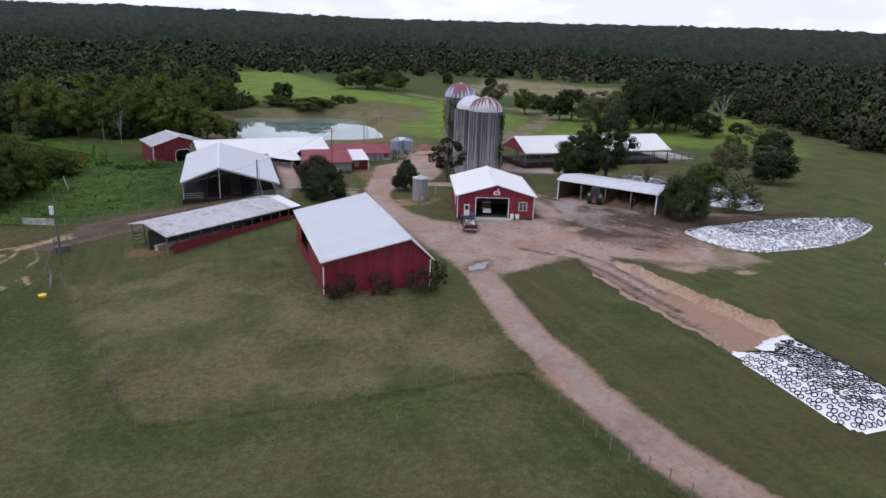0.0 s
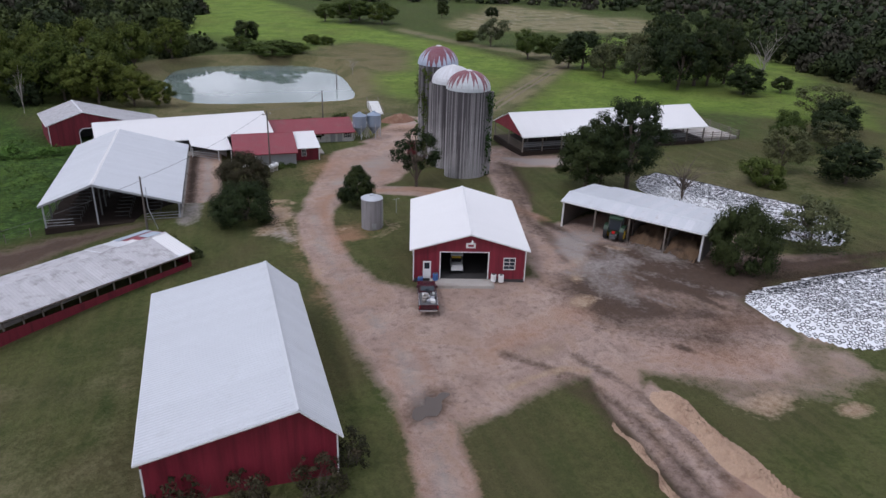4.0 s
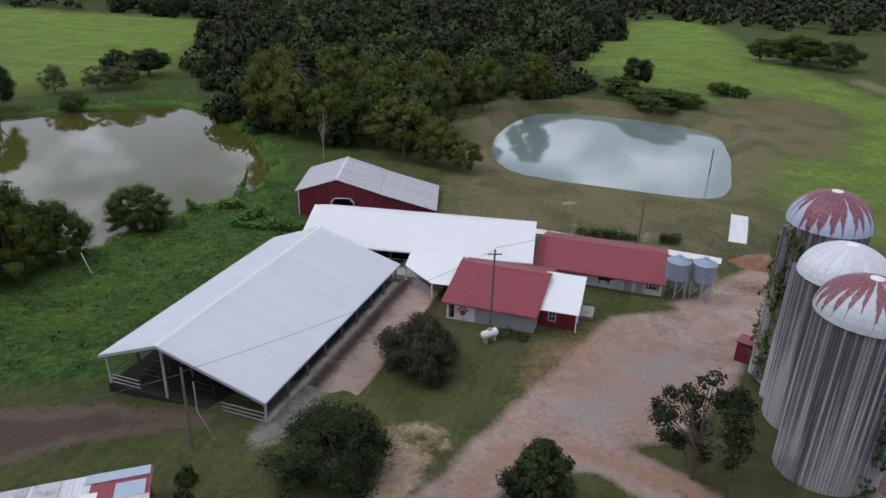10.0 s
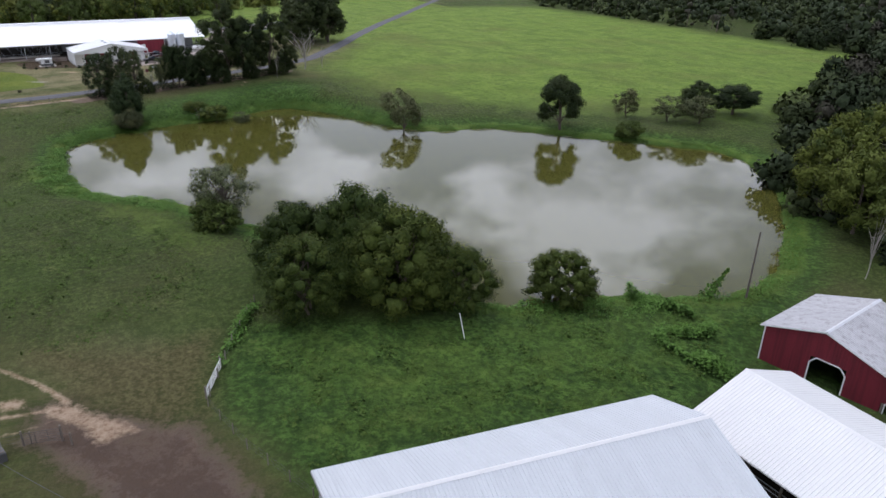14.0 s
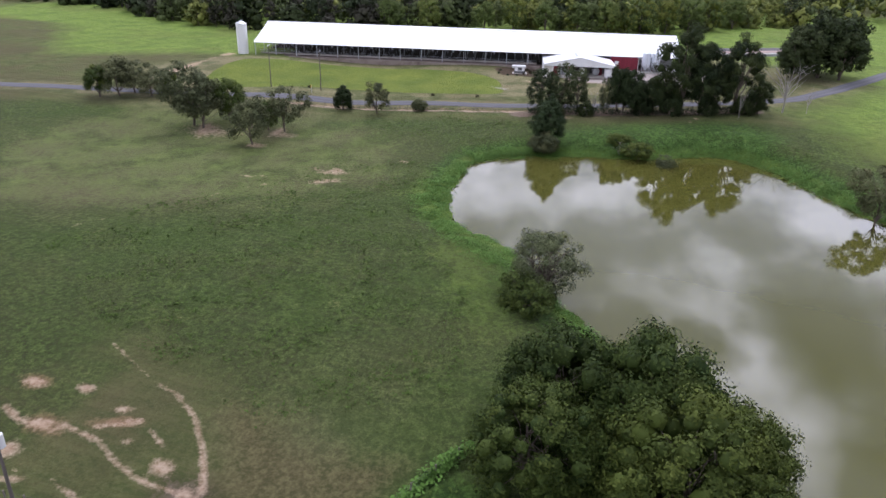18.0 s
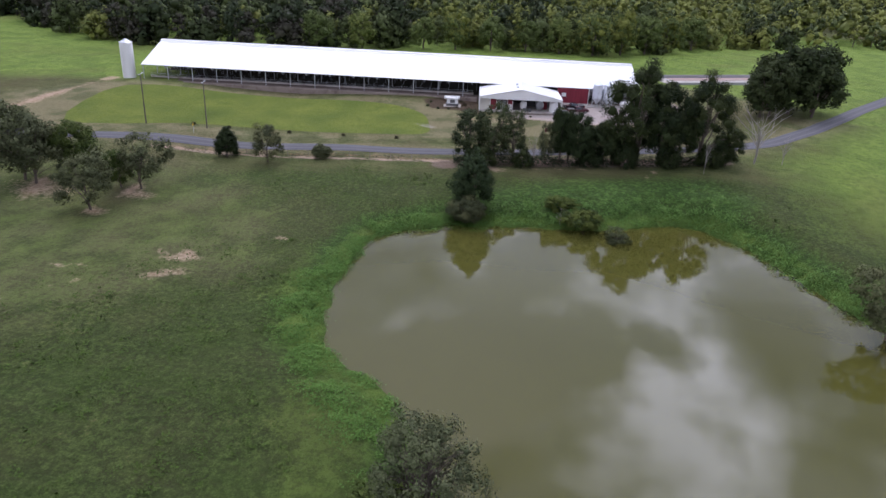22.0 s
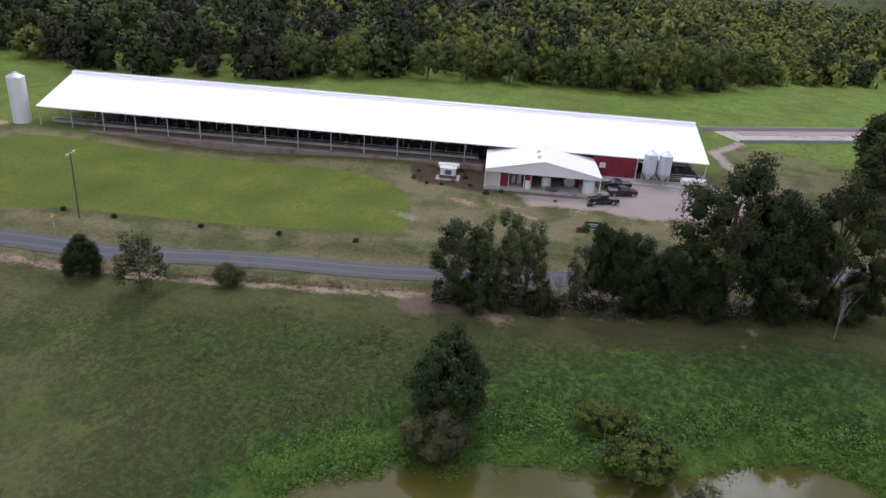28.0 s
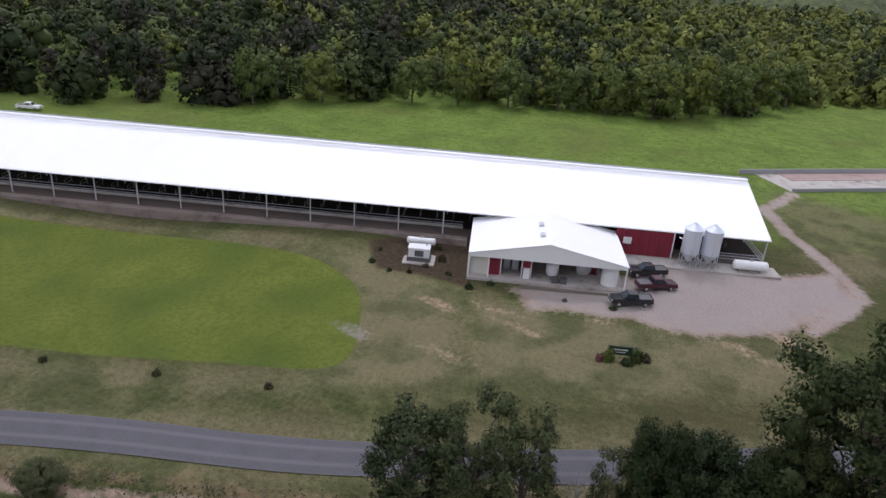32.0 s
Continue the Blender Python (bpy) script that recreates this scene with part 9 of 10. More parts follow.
def pickup(m, paint, label, load=False, crew=True, chrome=True):
    """A pickup: y ahead, wheels on z = 0."""
    t = thing("pickup_truck", m, label, "pickup truck", "parked pickups")
    W = 0.95
    bm = bmesh.new()
    prism(bm, [(-2.8, 0.5), (2.75, 0.45), (2.85, 0.75), (2.75, 1.05), (1.3, 1.14), (-2.8, 1.12)], -W, W, "x")
    part("body", bm, paint, t, bevel=0.04)
    back = -0.75 if crew else 0.1
    bm = bmesh.new()
    A = [(-W + 0.06, 1.35, 1.13), (W - 0.06, 1.35, 1.13), (W - 0.06, back - 0.1, 1.13), (-W + 0.06, back - 0.1, 1.13)]
    B = [(-W + 0.22, 0.55, 1.78), (W - 0.22, 0.55, 1.78), (W - 0.2, back + 0.1, 1.8), (-W + 0.2, back + 0.1, 1.8)]
    VA, VB = [bm.verts.new(p) for p in A], [bm.verts.new(p) for p in B]
    bm.faces.new(VB)
    bm.faces.new(VA[::-1])
    for i in range(4):
        bm.faces.new((VA[i], VA[(i + 1) % 4], VB[(i + 1) % 4], VB[i]))
    part("cab", bm, paint, t, bevel=0.05)

    def glass(name, quad):
        bm = bmesh.new()
        v = [bm.verts.new(p) for p in quad]
        bm.faces.new(v)
        r = bmesh.ops.extrude_face_region(bm, geom=list(bm.faces))
        c = sum((Vector(p) for p in quad), Vector()) / 4
        out = (c - Vector((0, 0.2, 1.3))).normalized() * 0.015
        for e in r["geom"]:
            if isinstance(e, bmesh.types.BMVert):
                e.co += out
        part(name, bm, M["glass"], t)

    glass("windscreen", [(-0.78, 1.245, 1.22), (0.78, 1.245, 1.22), (0.66, 0.64, 1.7), (-0.66, 0.64, 1.7)])
    glass("rear_window", [(0.7, back - 0.07, 1.25), (-0.7, back - 0.07, 1.25), (-0.64, back + 0.08, 1.7), (0.64, back + 0.08, 1.7)])
    for s in (-1, 1):
        glass("side_window", [(s * 0.862, 1.05, 1.22), (s * 0.862, back + 0.12, 1.22), (s * 0.752, back + 0.2, 1.7), (s * 0.752, 0.6, 1.7)])
        block("mirror", paint, t, s * 1.0 - 0.08, s * 1.0 + 0.08, 0.95, 1.05, 1.15, 1.35)
        block("headlight", M["white_gloss"], t, s * 0.72 - 0.18, s * 0.72 + 0.18, 2.76, 2.82, 0.78, 0.95)
        block("tail_light", M["red_lamp"], t, s * 0.85 - 0.06, s * 0.85 + 0.06, -2.82, -2.78, 0.75, 1.05)
        block("bed_rail", M["chrome"] if load else paint, t, s * 0.9 - 0.05, s * 0.9 + 0.05, -2.8, back - 0.15, 1.13, 1.19)
    block("bed_floor", M["dark"], t, -0.84, 0.84, -2.72, back - 0.2, 1.125, 1.14)
    block("tailgate", paint, t, -0.85, 0.85, -2.84, -2.78, 0.7, 1.17)
    for y in (2.82, -2.95):
        block("bumper", M["chrome"] if chrome else paint, t, -0.93, 0.93, y, y + 0.12, 0.45, 0.66, bevel=0.03)
    block("grille", M["dark"], t, -0.5, 0.5, 2.79, 2.83, 0.7, 1.0)
    for x in (-0.82, 0.82):
        for y in (1.85, -1.75):
            wheel(t, x, y, 0.39, 0.28)
    if load:
        rng = np.random.RandomState(2)
        for k in range(16):
            s = 0.1 + 0.16 * rng.rand(3)
            x, y = rng.uniform(-0.6, 0.6), rng.uniform(-2.4, back - 0.5)
            o = block("junk", (M["litter"], M["rubber"], M["galv"], M["white_gloss"])[k % 4], t, x - s[0], x + s[0], y - s[1], y + s[1], 1.15, 1.17 + s[2] * 1.6, label="assorted scrap in the truck bed", bevel=0.03)
    return t


g0 = ground_z(36.9, 94.6)
pickup(at(36.9, 94.7, g0 + 0.06, -14), M["maroon_paint"], "old maroon pickup with a cluttered open bed", True, False)


def head(x0, y0, x1, y1, turn=0):
    """Pose midway with the nose towards the second point."""
    return pose((x0 + x1) / 2, (y0 + y1) / 2, ground_z((x0 + x1) / 2, (y0 + y1) / 2) + 0.05, 0, 0, math.degrees(math.atan2(y1 - y0, x1 - x0)) - 90)


pickup(head(-212.6, 125.9, -210.3, 120.6), M["black_paint"], "shiny black crew-cab pickup on the gravel apron")
pickup(head(-216.0, 123.4, -218.8, 128.8), M["maroon_paint"], "dark maroon pickup parked beside the milk room")
pickup(head(-223.0, 127.4, -220.2, 121.8), M["black_paint"], "black pickup parked against the barn wall")


def tractor(m):
    t = thing("tractor", m, "dark green farm tractor with large rear wheels", "tractor")
    bm = bmesh.new()
    prism(bm, [(0.3, 0.9), (2.5, 0.9), (2.6, 1.2), (2.4, 1.65), (0.3, 1.75)], -0.42, 0.42, "x")
    part("bonnet", bm, M["green_paint"], t, bevel=0.05)
    block("chassis", M["dark"], t, -0.45, 0.45, -1.6, 2.3, 0.55, 0.95)
    block("cab_frame", M["green_paint"], t, -0.75, 0.75, -1.3, 0.25, 1.0, 1.35, bevel=0.04)
    block("cab_roof", M["green_paint"], t, -0.85, 0.85, -1.4, 0.4, 2.72, 2.92, bevel=0.06)
    block("cab_glass", M["glass"], t, -0.7, 0.7, -1.22, 0.2, 1.36, 2.71)
    for x in (-0.74, 0.74):
        for y in (-1.26, 0.2):
            block("cab_pillar", M["dark"], t, x - 0.05, x + 0.05, y - 0.05, y + 0.05, 1.3, 2.73)
    for s in (-1, 1):
        wheel(t, s * 1.0, -0.9, 0.92, 0.5, M["yellow"])
        wheel(t, s * 0.85, 1.75, 0.6, 0.36, M["yellow"])
        bm = bmesh.new()
        prism(bm, [(-1.75, 1.5), (-1.5, 1.9), (-0.9, 2.02), (-0.3, 1.9), (-0.1, 1.6), (-0.3, 1.75), (-0.9, 1.92), (-1.45, 1.8)], s * 1.0 - 0.28, s * 1.0 + 0.28, "x")
        part("mudguard", bm, M["green_paint"], t)
    block("slow_sign", M["red_lamp"], t, -0.18, 0.18, -1.66, -1.62, 1.05, 1.4, label="red reflective triangle plate")
    block("hitch", M["dark"], t, -0.35, 0.35, -2.0, -1.6, 0.45, 0.9)
    rod("exhaust", M["dark"], t, (0.3, 1.2, 1.7), (0.3, 1.2, 2.6), 0.05)


tractor(at(65.0, 105.3, ground_z(65, 105) + 0.02, -52.5 + 8))


def utility_cart(m):
    t = thing("utility_cart", m, "small white utility vehicle parked in the workshop doorway", "utility vehicle")
    block("body", M["white_gloss"], t, -0.65, 0.65, -1.3, 1.3, 0.4, 0.8, bevel=0.05)
    block("hood", M["white_gloss"], t, -0.6, 0.6, 0.7, 1.35, 0.8, 1.05, bevel=0.06)
    block("roof", M["white_gloss"], t, -0.68, 0.68, -0.8, 0.6, 1.85, 1.93, bevel=0.03)
    for x in (-0.6, 0.6):
        for y in (-0.75, 0.55):
            rod("pillar", M["dark"], t, (x, y, 0.8), (x, y, 1.86), 0.03)
    block("seat", M["rubber"], t, -0.55, 0.55, -0.6, -0.1, 0.8, 1.05, bevel=0.04)
    block("bed", M["yellow"], t, -0.55, 0.55, -1.28, -0.75, 0.82, 1.1)
    for x in (-0.6, 0.6):
        for y in (0.85, -0.85):
            wheel(t, x, y, 0.31, 0.24)
    rod("tow_bar", M["steel"], t, (0, -1.3, 0.45), (0, -2.3, 0.4), 0.04)
    return t


utility_cart(at(41.9, 100.2, 11.1, 164))
for dx, dy, mm, lab in ((2.6, -0.4, "white_gloss", "white plastic drum by the workshop door"), (3.4, -0.5, "white_paint", "pale bucket by the workshop door"), (-5.2, -0.35, "blue", "blue plastic tub by the workshop wall"), (-3.6, -0.35, "blue", "blue plastic tub by the workshop wall")):
    p = at(42.45, 97.65, 11.05, -16) @ Vector((dx, dy, 0))
    d = thing("drum", at(p.x, p.y, max(ground_z(p.x, p.y), 11.0 if abs(dx) < 4 else 0)), lab, "drum", "tubs by the workshop")
    bm = bmesh.new()
    lathe(bm, [(0.28, 0), (0.3, 0.05), (0.3, 0.75), (0.26, 0.8)], 14)
    part("body", bm, M[mm], d)
    bm = bmesh.new()
    lathe(bm, [(0.2, 0.8), (0.18, 0.84)], 12)
    part("lid", bm, M["dark"], d)


# ---- poles and wires ----
def utility_pole(x, y, h, label, bar=True, can=False, lean=0.0, light=False, z=None):
    p = thing("utility_pole", pose(x, y, ground_z(x, y) if z is None else z, 0, lean, 20), label, "utility pole", "poles")
    rod("shaft", M["pole"], p, (0, 0, -0.5), (0, 0, h), 0.15, 0.1, 9)
    if bar:
        block("crossarm", M["wood"], p, -0.75, 0.75, -0.06, 0.06, h - 0.6, h - 0.48)
        for k in (-0.6, 0, 0.6):
            rod("insulator", M["white_gloss"], p, (k, 0, h - 0.48), (k, 0, h - 0.34), 0.04)
    if can:
        rod("transformer", M["white_gloss"], p, (-0.38, 0, h - 2.6), (-0.38, 0, h - 1.5), 0.28, n=14)
    if light:
        block("lamp_arm", M["galv"], p, -1.2, 0.9, -0.05, 0.05, h - 0.1, h)
        block("lamp_head", M["galv"], p, -1.6, -0.9, -0.14, 0.14, h - 0.05, h + 0.1)
        block("lamp_head", M["galv"], p, 0.6, 1.2, -0.14, 0.14, h - 0.05, h + 0.1)
    return p


utility_pole(8.6, 126.0, 7.8, "grey utility pole before the cattle barn", False)
utility_pole(26.7, 153.6, 9.8, "tall thin utility pole beside the parlour", True)
utility_pole(-19.4, 102.0, 9.6, "wooden pole with a white transformer can", False, True)
utility_pole(-161.8, 34.4, 11.2, "yard light pole beside the lawn", False, False, 0, True)
utility_pole(-164.8, 48.3, 10.4, "yard light pole beside the lawn", False, False, 0, True)
utility_pole(40.7, 184.4, 7.4, "thin wooden pole behind the milk house", False)
utility_pole(-23.4, 191.0, 9.4, "old grey pole by the pond's overgrown end", False)
utility_pole(52, 231, 5.5, "thin wooden post at the pond edge", False, z=5.4)


def wire(a, b, sag, n=14, r=0.022):
    a, b = Vector(a), Vector(b)
    bm = bmesh.new()
    pts = [a.lerp(b, i / n) - Vector((0, 0, sag * 4 * (i / n) * (1 - i / n))) for i in range(n + 1)]
    across = (b - a).cross(Vector((0, 0, 1))).normalized() * r
    rings = [[bm.verts.new(p + o) for o in (across, Vector((0, 0, r)), -across, Vector((0, 0, -r)))] for p in pts]
    for p, q in zip(rings, rings[1:]):
        for k in range(4):
            bm.faces.new((p[k], p[(k + 1) % 4], q[(k + 1) % 4], q[k]))
    tagged(new("overhead_wire", to_mesh("overhead_wire", bm, M["dark"])), "thin dark overhead wire slung between poles", "wire", "overhead wires")


wire((8.6, 126.0, 15.6), (26.7, 153.6, 17.4), 0.7)
wire((8.6, 126.0, 15.4), (-19.4, 102.0, 15.6), 1.2)
wire((26.7, 153.6, 17.6), (40.7, 184.4, 14.2), 0.8)

# guy and gates at the barn front pole
stay = thing("prop", at(8.9, 126.6, 8.1), "bent pale stay pipe leaning on the pole", "stay")
rod("pipe", M["galv"], stay, (0.1, 0.1, 3.4), (0.9, 0.9, 0.0), 0.05)
rod("pipe", M["galv"], stay, (0.1, 0.1, 6.2), (0.1, 0.1, 3.4), 0.05)


# ---- fences ----
def fence(points, spacing, h, label, wires=2, post=0.05, material="wood", gapless=True):
    f = thing("fence", at(points[0][0], points[0][1], 0), label, "fence")
    ox, oy = points[0]
    for (x0, y0), (x1, y1) in zip(points, points[1:]):
        n = max(1, round(math.hypot(x1 - x0, y1 - y0) / spacing))
        prev = None
        for i in range(n + 1):
            x, y = x0 + (x1 - x0) * i / n, y0 + (y1 - y0) * i / n
            z = ground_z(x, y)
            if i < n or (x1, y1) == tuple(points[-1]):
                rod("post", M[material], f, (x - ox, y - oy, z - 0.3), (x - ox, y - oy, z + h), post, post * 0.9, 6)
            if prev:
                for k in range(wires):
                    zz = h * (0.35 + 0.58 * k / max(1, wires - 1))
                    rod("strand", M["dark"], f, (prev[0] - ox, prev[1] - oy, prev[2] + zz), (x - ox, y - oy, z + zz), 0.008, n=4)
            prev = (x, y, z)
    return f


fence([(-6.3, 51.8), (7.3, 51.0), (15.6, 50.3), (25.2, 49.6)], 3.4, 1.15, "thin wire fence on stubby posts along the paddock")
fence([(25.2, 49.6), (25.4, 45.5), (26.0, 37.0), (28.5, 29.0)], 1.7, 1.4, "close wire fence on steel posts beside the drive")
fence([(-6.3, 51.8), (-8.2, 56.6), (-10.4, 67.3), (-18.3, 94.7)], 3.6, 1.1, "thin wire fence running down the paddock side")
fence([(-18.3, 94.7), (-20.6, 97.1), (-20.9, 101.0), (-21.6, 110.0), (-20.4, 113.2)], 2.4, 1.3, "old wire and board fence by the transformer pole", 3, 0.08)
fence([(-24.2, 124.9), (-33.3, 128.0), (-41.3, 131.5)], 2.8, 1.2, "overgrown wire fence up the pasture edge", 3, 0.07)
fence([(-6.0, 131.2), (-14, 127.2), (-22.5, 124.6)], 2.6, 1.2, "low wire fence along the muddy lane", 3, 0.06)
fence([(-152.6, 56), (-163.4, 98), (-169, 116)], 4.5, 1.2, "rusty roadside wire fence in tall dry grass", 3, 0.06)
fence([(25, 186.5), (30.5, 187.2), (40.5, 187.8), (50, 189)], 2.8, 1.3, "wire fence behind the milk house", 4, 0.06)


def gate(x0, y0, x1, y1, h, material, label):
    L = math.hypot(x1 - x0, y1 - y0)
    g = thing("farm_gate", pose(x0, y0, ground_z(x0, y0), 0, 0, math.degrees(math.atan2(y1 - y0, x1 - x0))), label, "gate", "farm gates")
    for k in range(6):
        rod("bar", M[material], g, (0.05, 0, 0.2 + (h - 0.2) * k / 5), (L - 0.05, 0, 0.2 + (h - 0.2) * k / 5), 0.03, n=6)
    for k in range(4):
        rod("upright", M[material], g, (0.05 + (L - 0.1) * k / 3, 0, 0.15), (0.05 + (L - 0.1) * k / 3, 0, h), 0.03, n=6)
    for x in (0, L):
        rod("gate_post", M["wood"], g, (x, 0.08, -0.4), (x, 0.08, h + 0.25), 0.09)


gate(-23.9, 124.6, -28.9, 126.4, 1.2, "white_paint", "white tubular gate in the overgrown fence")
gate(-19.2, 92.4, -19.6, 96.0, 1.2, "wood", "weathered board gate by the transformer pole")
gate(-21.4, 109.4, -21.2, 112.4, 1.3, "pole", "dark tubular frame gate")
gate(51.0, 188.6, 58.5, 186.4, 1.3, "wood", "dark board gate by the loading ramp")

pst = thing("leaning_post", pose(-26.0, 152.6, ground_z(-26, 152.6) - 0.1, 8, -12, 0), "white leaning pipe in the grass", "post")
rod("pipe", M["white_paint"], pst, (0, 0, -0.3), (0, 0, 3.2), 0.06)
sng = thing("snag", pose(-26.2, 187.0, 5.0, 0, 0, 0), "leaning dead stump smothered in green vine at the water's edge", "stump")
rod("stem", M["bark"], sng, (0, 0, -0.4), (0.6, 2.4, 4.2), 0.16, 0.05)
rng_v = np.random.RandomState(77)
vt = rng_v.rand(420) ** 1.3
vc = np.c_[0.6 * vt, 2.4 * vt, 4.2 * vt] + rng_v.randn(420, 3) * (0.5 * (1.05 - vt))[:, None] * (1, 1, 0.6)
child("vine", cards("vine", vc, rng_v.randn(420, 3) + (0, 0, 0.6), 0.2 + 0.14 * rng_v.rand(420), M["rank"], rng_v, 0.5), sng, None, "green vine leaves")
drm = thing("tub", at(-19.6, 89.8, ground_z(-19.6, 89.8)), "yellow plastic lick tub in the grass", "tub")
bmx = bmesh.new()
lathe(bmx, [(0.42, -0.05), (0.5, 0.3), (0.46, 0.34)], 16)
part("body", bmx, M["yellow"], drm)
cht = thing("feeder", at(-20.2, 107.6, ground_z(-20.2, 107.6), 25), "dark slatted feeder box tipped on the bank", "feeder")
block("body", M["dark"], cht, -0.9, 0.9, -0.6, 0.6, 0.05, 0.9, bevel=0.05)
for k in range(4):
    block("slat", M["pole"], cht, -0.8 + 0.45 * k, -0.62 + 0.45 * k, -0.55, 0.55, 0.91, 0.95)

# loading ramp and small things behind the silos
rmp = thing("loading_ramp", at(54.6, 192.0, ground_z(54.6, 192) - 0.05, -4), "pale concrete loading ramp with rails", "ramp")
bmx = bmesh.new()
prism(bmx, [(0.0, 0.0), (8.5, 0.0), (8.5, 1.4), (6.5, 1.4), (0.0, 0.1)], -1.3, 1.3, "x")
part("deck", bmx, M["white_wall"], rmp)
for sx in (-1.35, 1.35):
    rod("rail", M["wood"], rmp, (sx, 0, 1.0), (sx, 8.5, 2.3), 0.05)
    for y in (0.2, 3, 5.8, 8.4):
        rod("post", M["wood"], rmp, (sx, y, -0.2), (sx, y, 1.0 + y * 0.155), 0.05)
for k, (x, y, rx, ry, hh) in enumerate(((57.5, 184.5, 4.8, 2.6, 1.5),)):
    hp = thing("manure_heap", at(x, y, ground_z(x, y) - 0.1, 10), "low reddish-brown heap of earth", "earth heap")
    u, v = np.meshgrid(np.linspace(-1, 1, 26), np.linspace(-1, 1, 20))
    rr = np.random.RandomState(4)
    z = hh * np.clip(1 - (u ** 2 + v ** 2) * (1.25 + 0.35 * wob(u, v, 0.45, 2.0)), 0, 1) ** 0.8 * (0.65 + 0.6 * rr.rand(*u.shape))
    i = (np.arange(19)[:, None] * 26 + np.arange(25)).ravel()
    child("mound", mesh_from("mound", np.stack([u * rx, v * ry, z], -1).reshape(-1, 3), np.stack([i, i + 1, i + 27, i + 26], 1), M["clay"], None, True), hp)
sm = thing("small_shed", at(53.2, 157.6, ground_z(53, 157.5), 70), "little red shed at the silo's foot", "shed")
for a in ((-1.1, 1.1, -0.9, -0.8), (-1.1, 1.1, 0.8, 0.9)):
    block("wall", M["red_wood"], sm, *a, -0.3, 2.1)
for a in (-1.1, 1.0):
    block("wall", M["red_wood"], sm, a, a + 0.1, -0.8, 0.8, -0.3, 2.1)
bmx = bmesh.new()
prism(bmx, [(-1.3, 2.3), (1.3, 2.0), (1.3, 2.1), (-1.3, 2.4)], -1.05, 1.05)
part("roof", bmx, M["roof_red"], sm)

# lawn sign with shrubs, road sign
sg = thing("farm_sign", at(-197.6, 123.4, ground_z(-197.6, 123.4), 104), "green farm signboard between posts in a flower bed", "sign")
block("board", M["green_paint"], sg, -1.3, 1.3, -0.06, 0.06, 0.6, 1.7)
block("writing", M["white_paint"], sg, -0.8, 0.8, -0.075, -0.062, 1.2, 1.35)
block("writing", M["white_paint"], sg, -0.6, 0.6, -0.075, -0.062, 0.9, 1.0)
for x in (-1.4, 1.4):
    block("post", M["wood"], sg, x - 0.08, x + 0.08, -0.08, 0.08, -0.2, 1.85)
rs = thing("road_sign", at(-160.2, 48.0, ground_z(-160.2, 48), 10), "yellow diamond road sign on a post", "road sign")
rod("post", M["galv"], rs, (0, 0, -0.2), (0, 0, 2.2), 0.04)
bmx = bmesh.new()
prism(bmx, [(0, 1.35), (0.5, 1.85), (0, 2.35), (-0.5, 1.85)], -0.03, -0.06)
part("plate", bmx, M["yellow"], rs)


# ---- shrubs, hedges, weeds ----
def shrub_mesh(seed, material, n=420, size=0.14):
    rng = np.random.RandomState(seed)
    o = rng.randn(n, 3)
    o /= np.linalg.norm(o, axis=1)[:, None]
    o[:, 2] = np.abs(o[:, 2])
    c = o * (0.65 + 0.38 * rng.rand(n)[:, None]) * (1 + 0.15 * np.sin(o[:, :1] * 5 + seed))
    return cards("foliage", c, o, size * (0.7 + 0.7 * rng.rand(n)), material, rng, 0.5, None, 1.5, o + 0.25 * rng.randn(n, 3) + (0, 0, 0.2))


SHRUBS = {k: shrub_mesh(i + 1, M[k]) for i, k in enumerate(("leaf_dark", "leaf", "weed", "leaf_olive", "leaf_rust", "pink_flower"))}


def shrub(x, y, r, h, kind, label, group="", z=None):
    s = thing("shrub", at(x, y, (ground_z(x, y) if z is None else z) - 0.05, (x * 37) % 360), label, "shrub", group)
    child("foliage", SHRUBS[kind], s, Matrix.Diagonal((r, r, h, 1)))


for x, y, r, h in ((13.4, 71.6, 1.6, 2.5), (17.9, 71.4, 1.4, 2.3), (22.4, 71.5, 1.5, 2.6), (25.0, 73.6, 1.3, 2.4)):
    tree(x, y, h * 1.05, r * 1.1, "scrub", "dark scruffy shrub against the red barn wall", "shrubs by the red barn", "shrub")
for x, y, r, h, k in ((-206.9, 102.2, 0.7, 0.8, "leaf_dark"), (-209.2, 104.6, 0.6, 0.7, "leaf_dark"), (-208.3, 87.2, 0.5, 0.7, "leaf_dark"), (-206.8, 90.5, 0.45, 0.6, "leaf_dark"), (-207.6, 93.2, 0.45, 0.6, "leaf_dark"), (-210.4, 94.6, 0.5, 0.6, "leaf_rust"),
                      (-209.5, 98.4, 0.5, 0.6, "leaf_dark"), (-213.5, 96.0, 0.7, 1.0, "leaf_rust"), (-217.0, 94.3, 0.6, 0.8, "leaf_rust"), (-221.6, 94.5, 0.6, 0.8, "leaf_dark"), (-213.8, 91.8, 0.6, 0.8, "leaf_rust"), (-212.0, 86.8, 0.4, 0.6, "leaf_dark"),
                      (-209.2, 121.3, 0.6, 0.7, "leaf_dark"), (-208.9, 115, 0.4, 0.5, "leaf_dark")):
    shrub(x, y, r, h, k, "small clipped shrub in the mulch bed by the milk room", "bed shrubs")
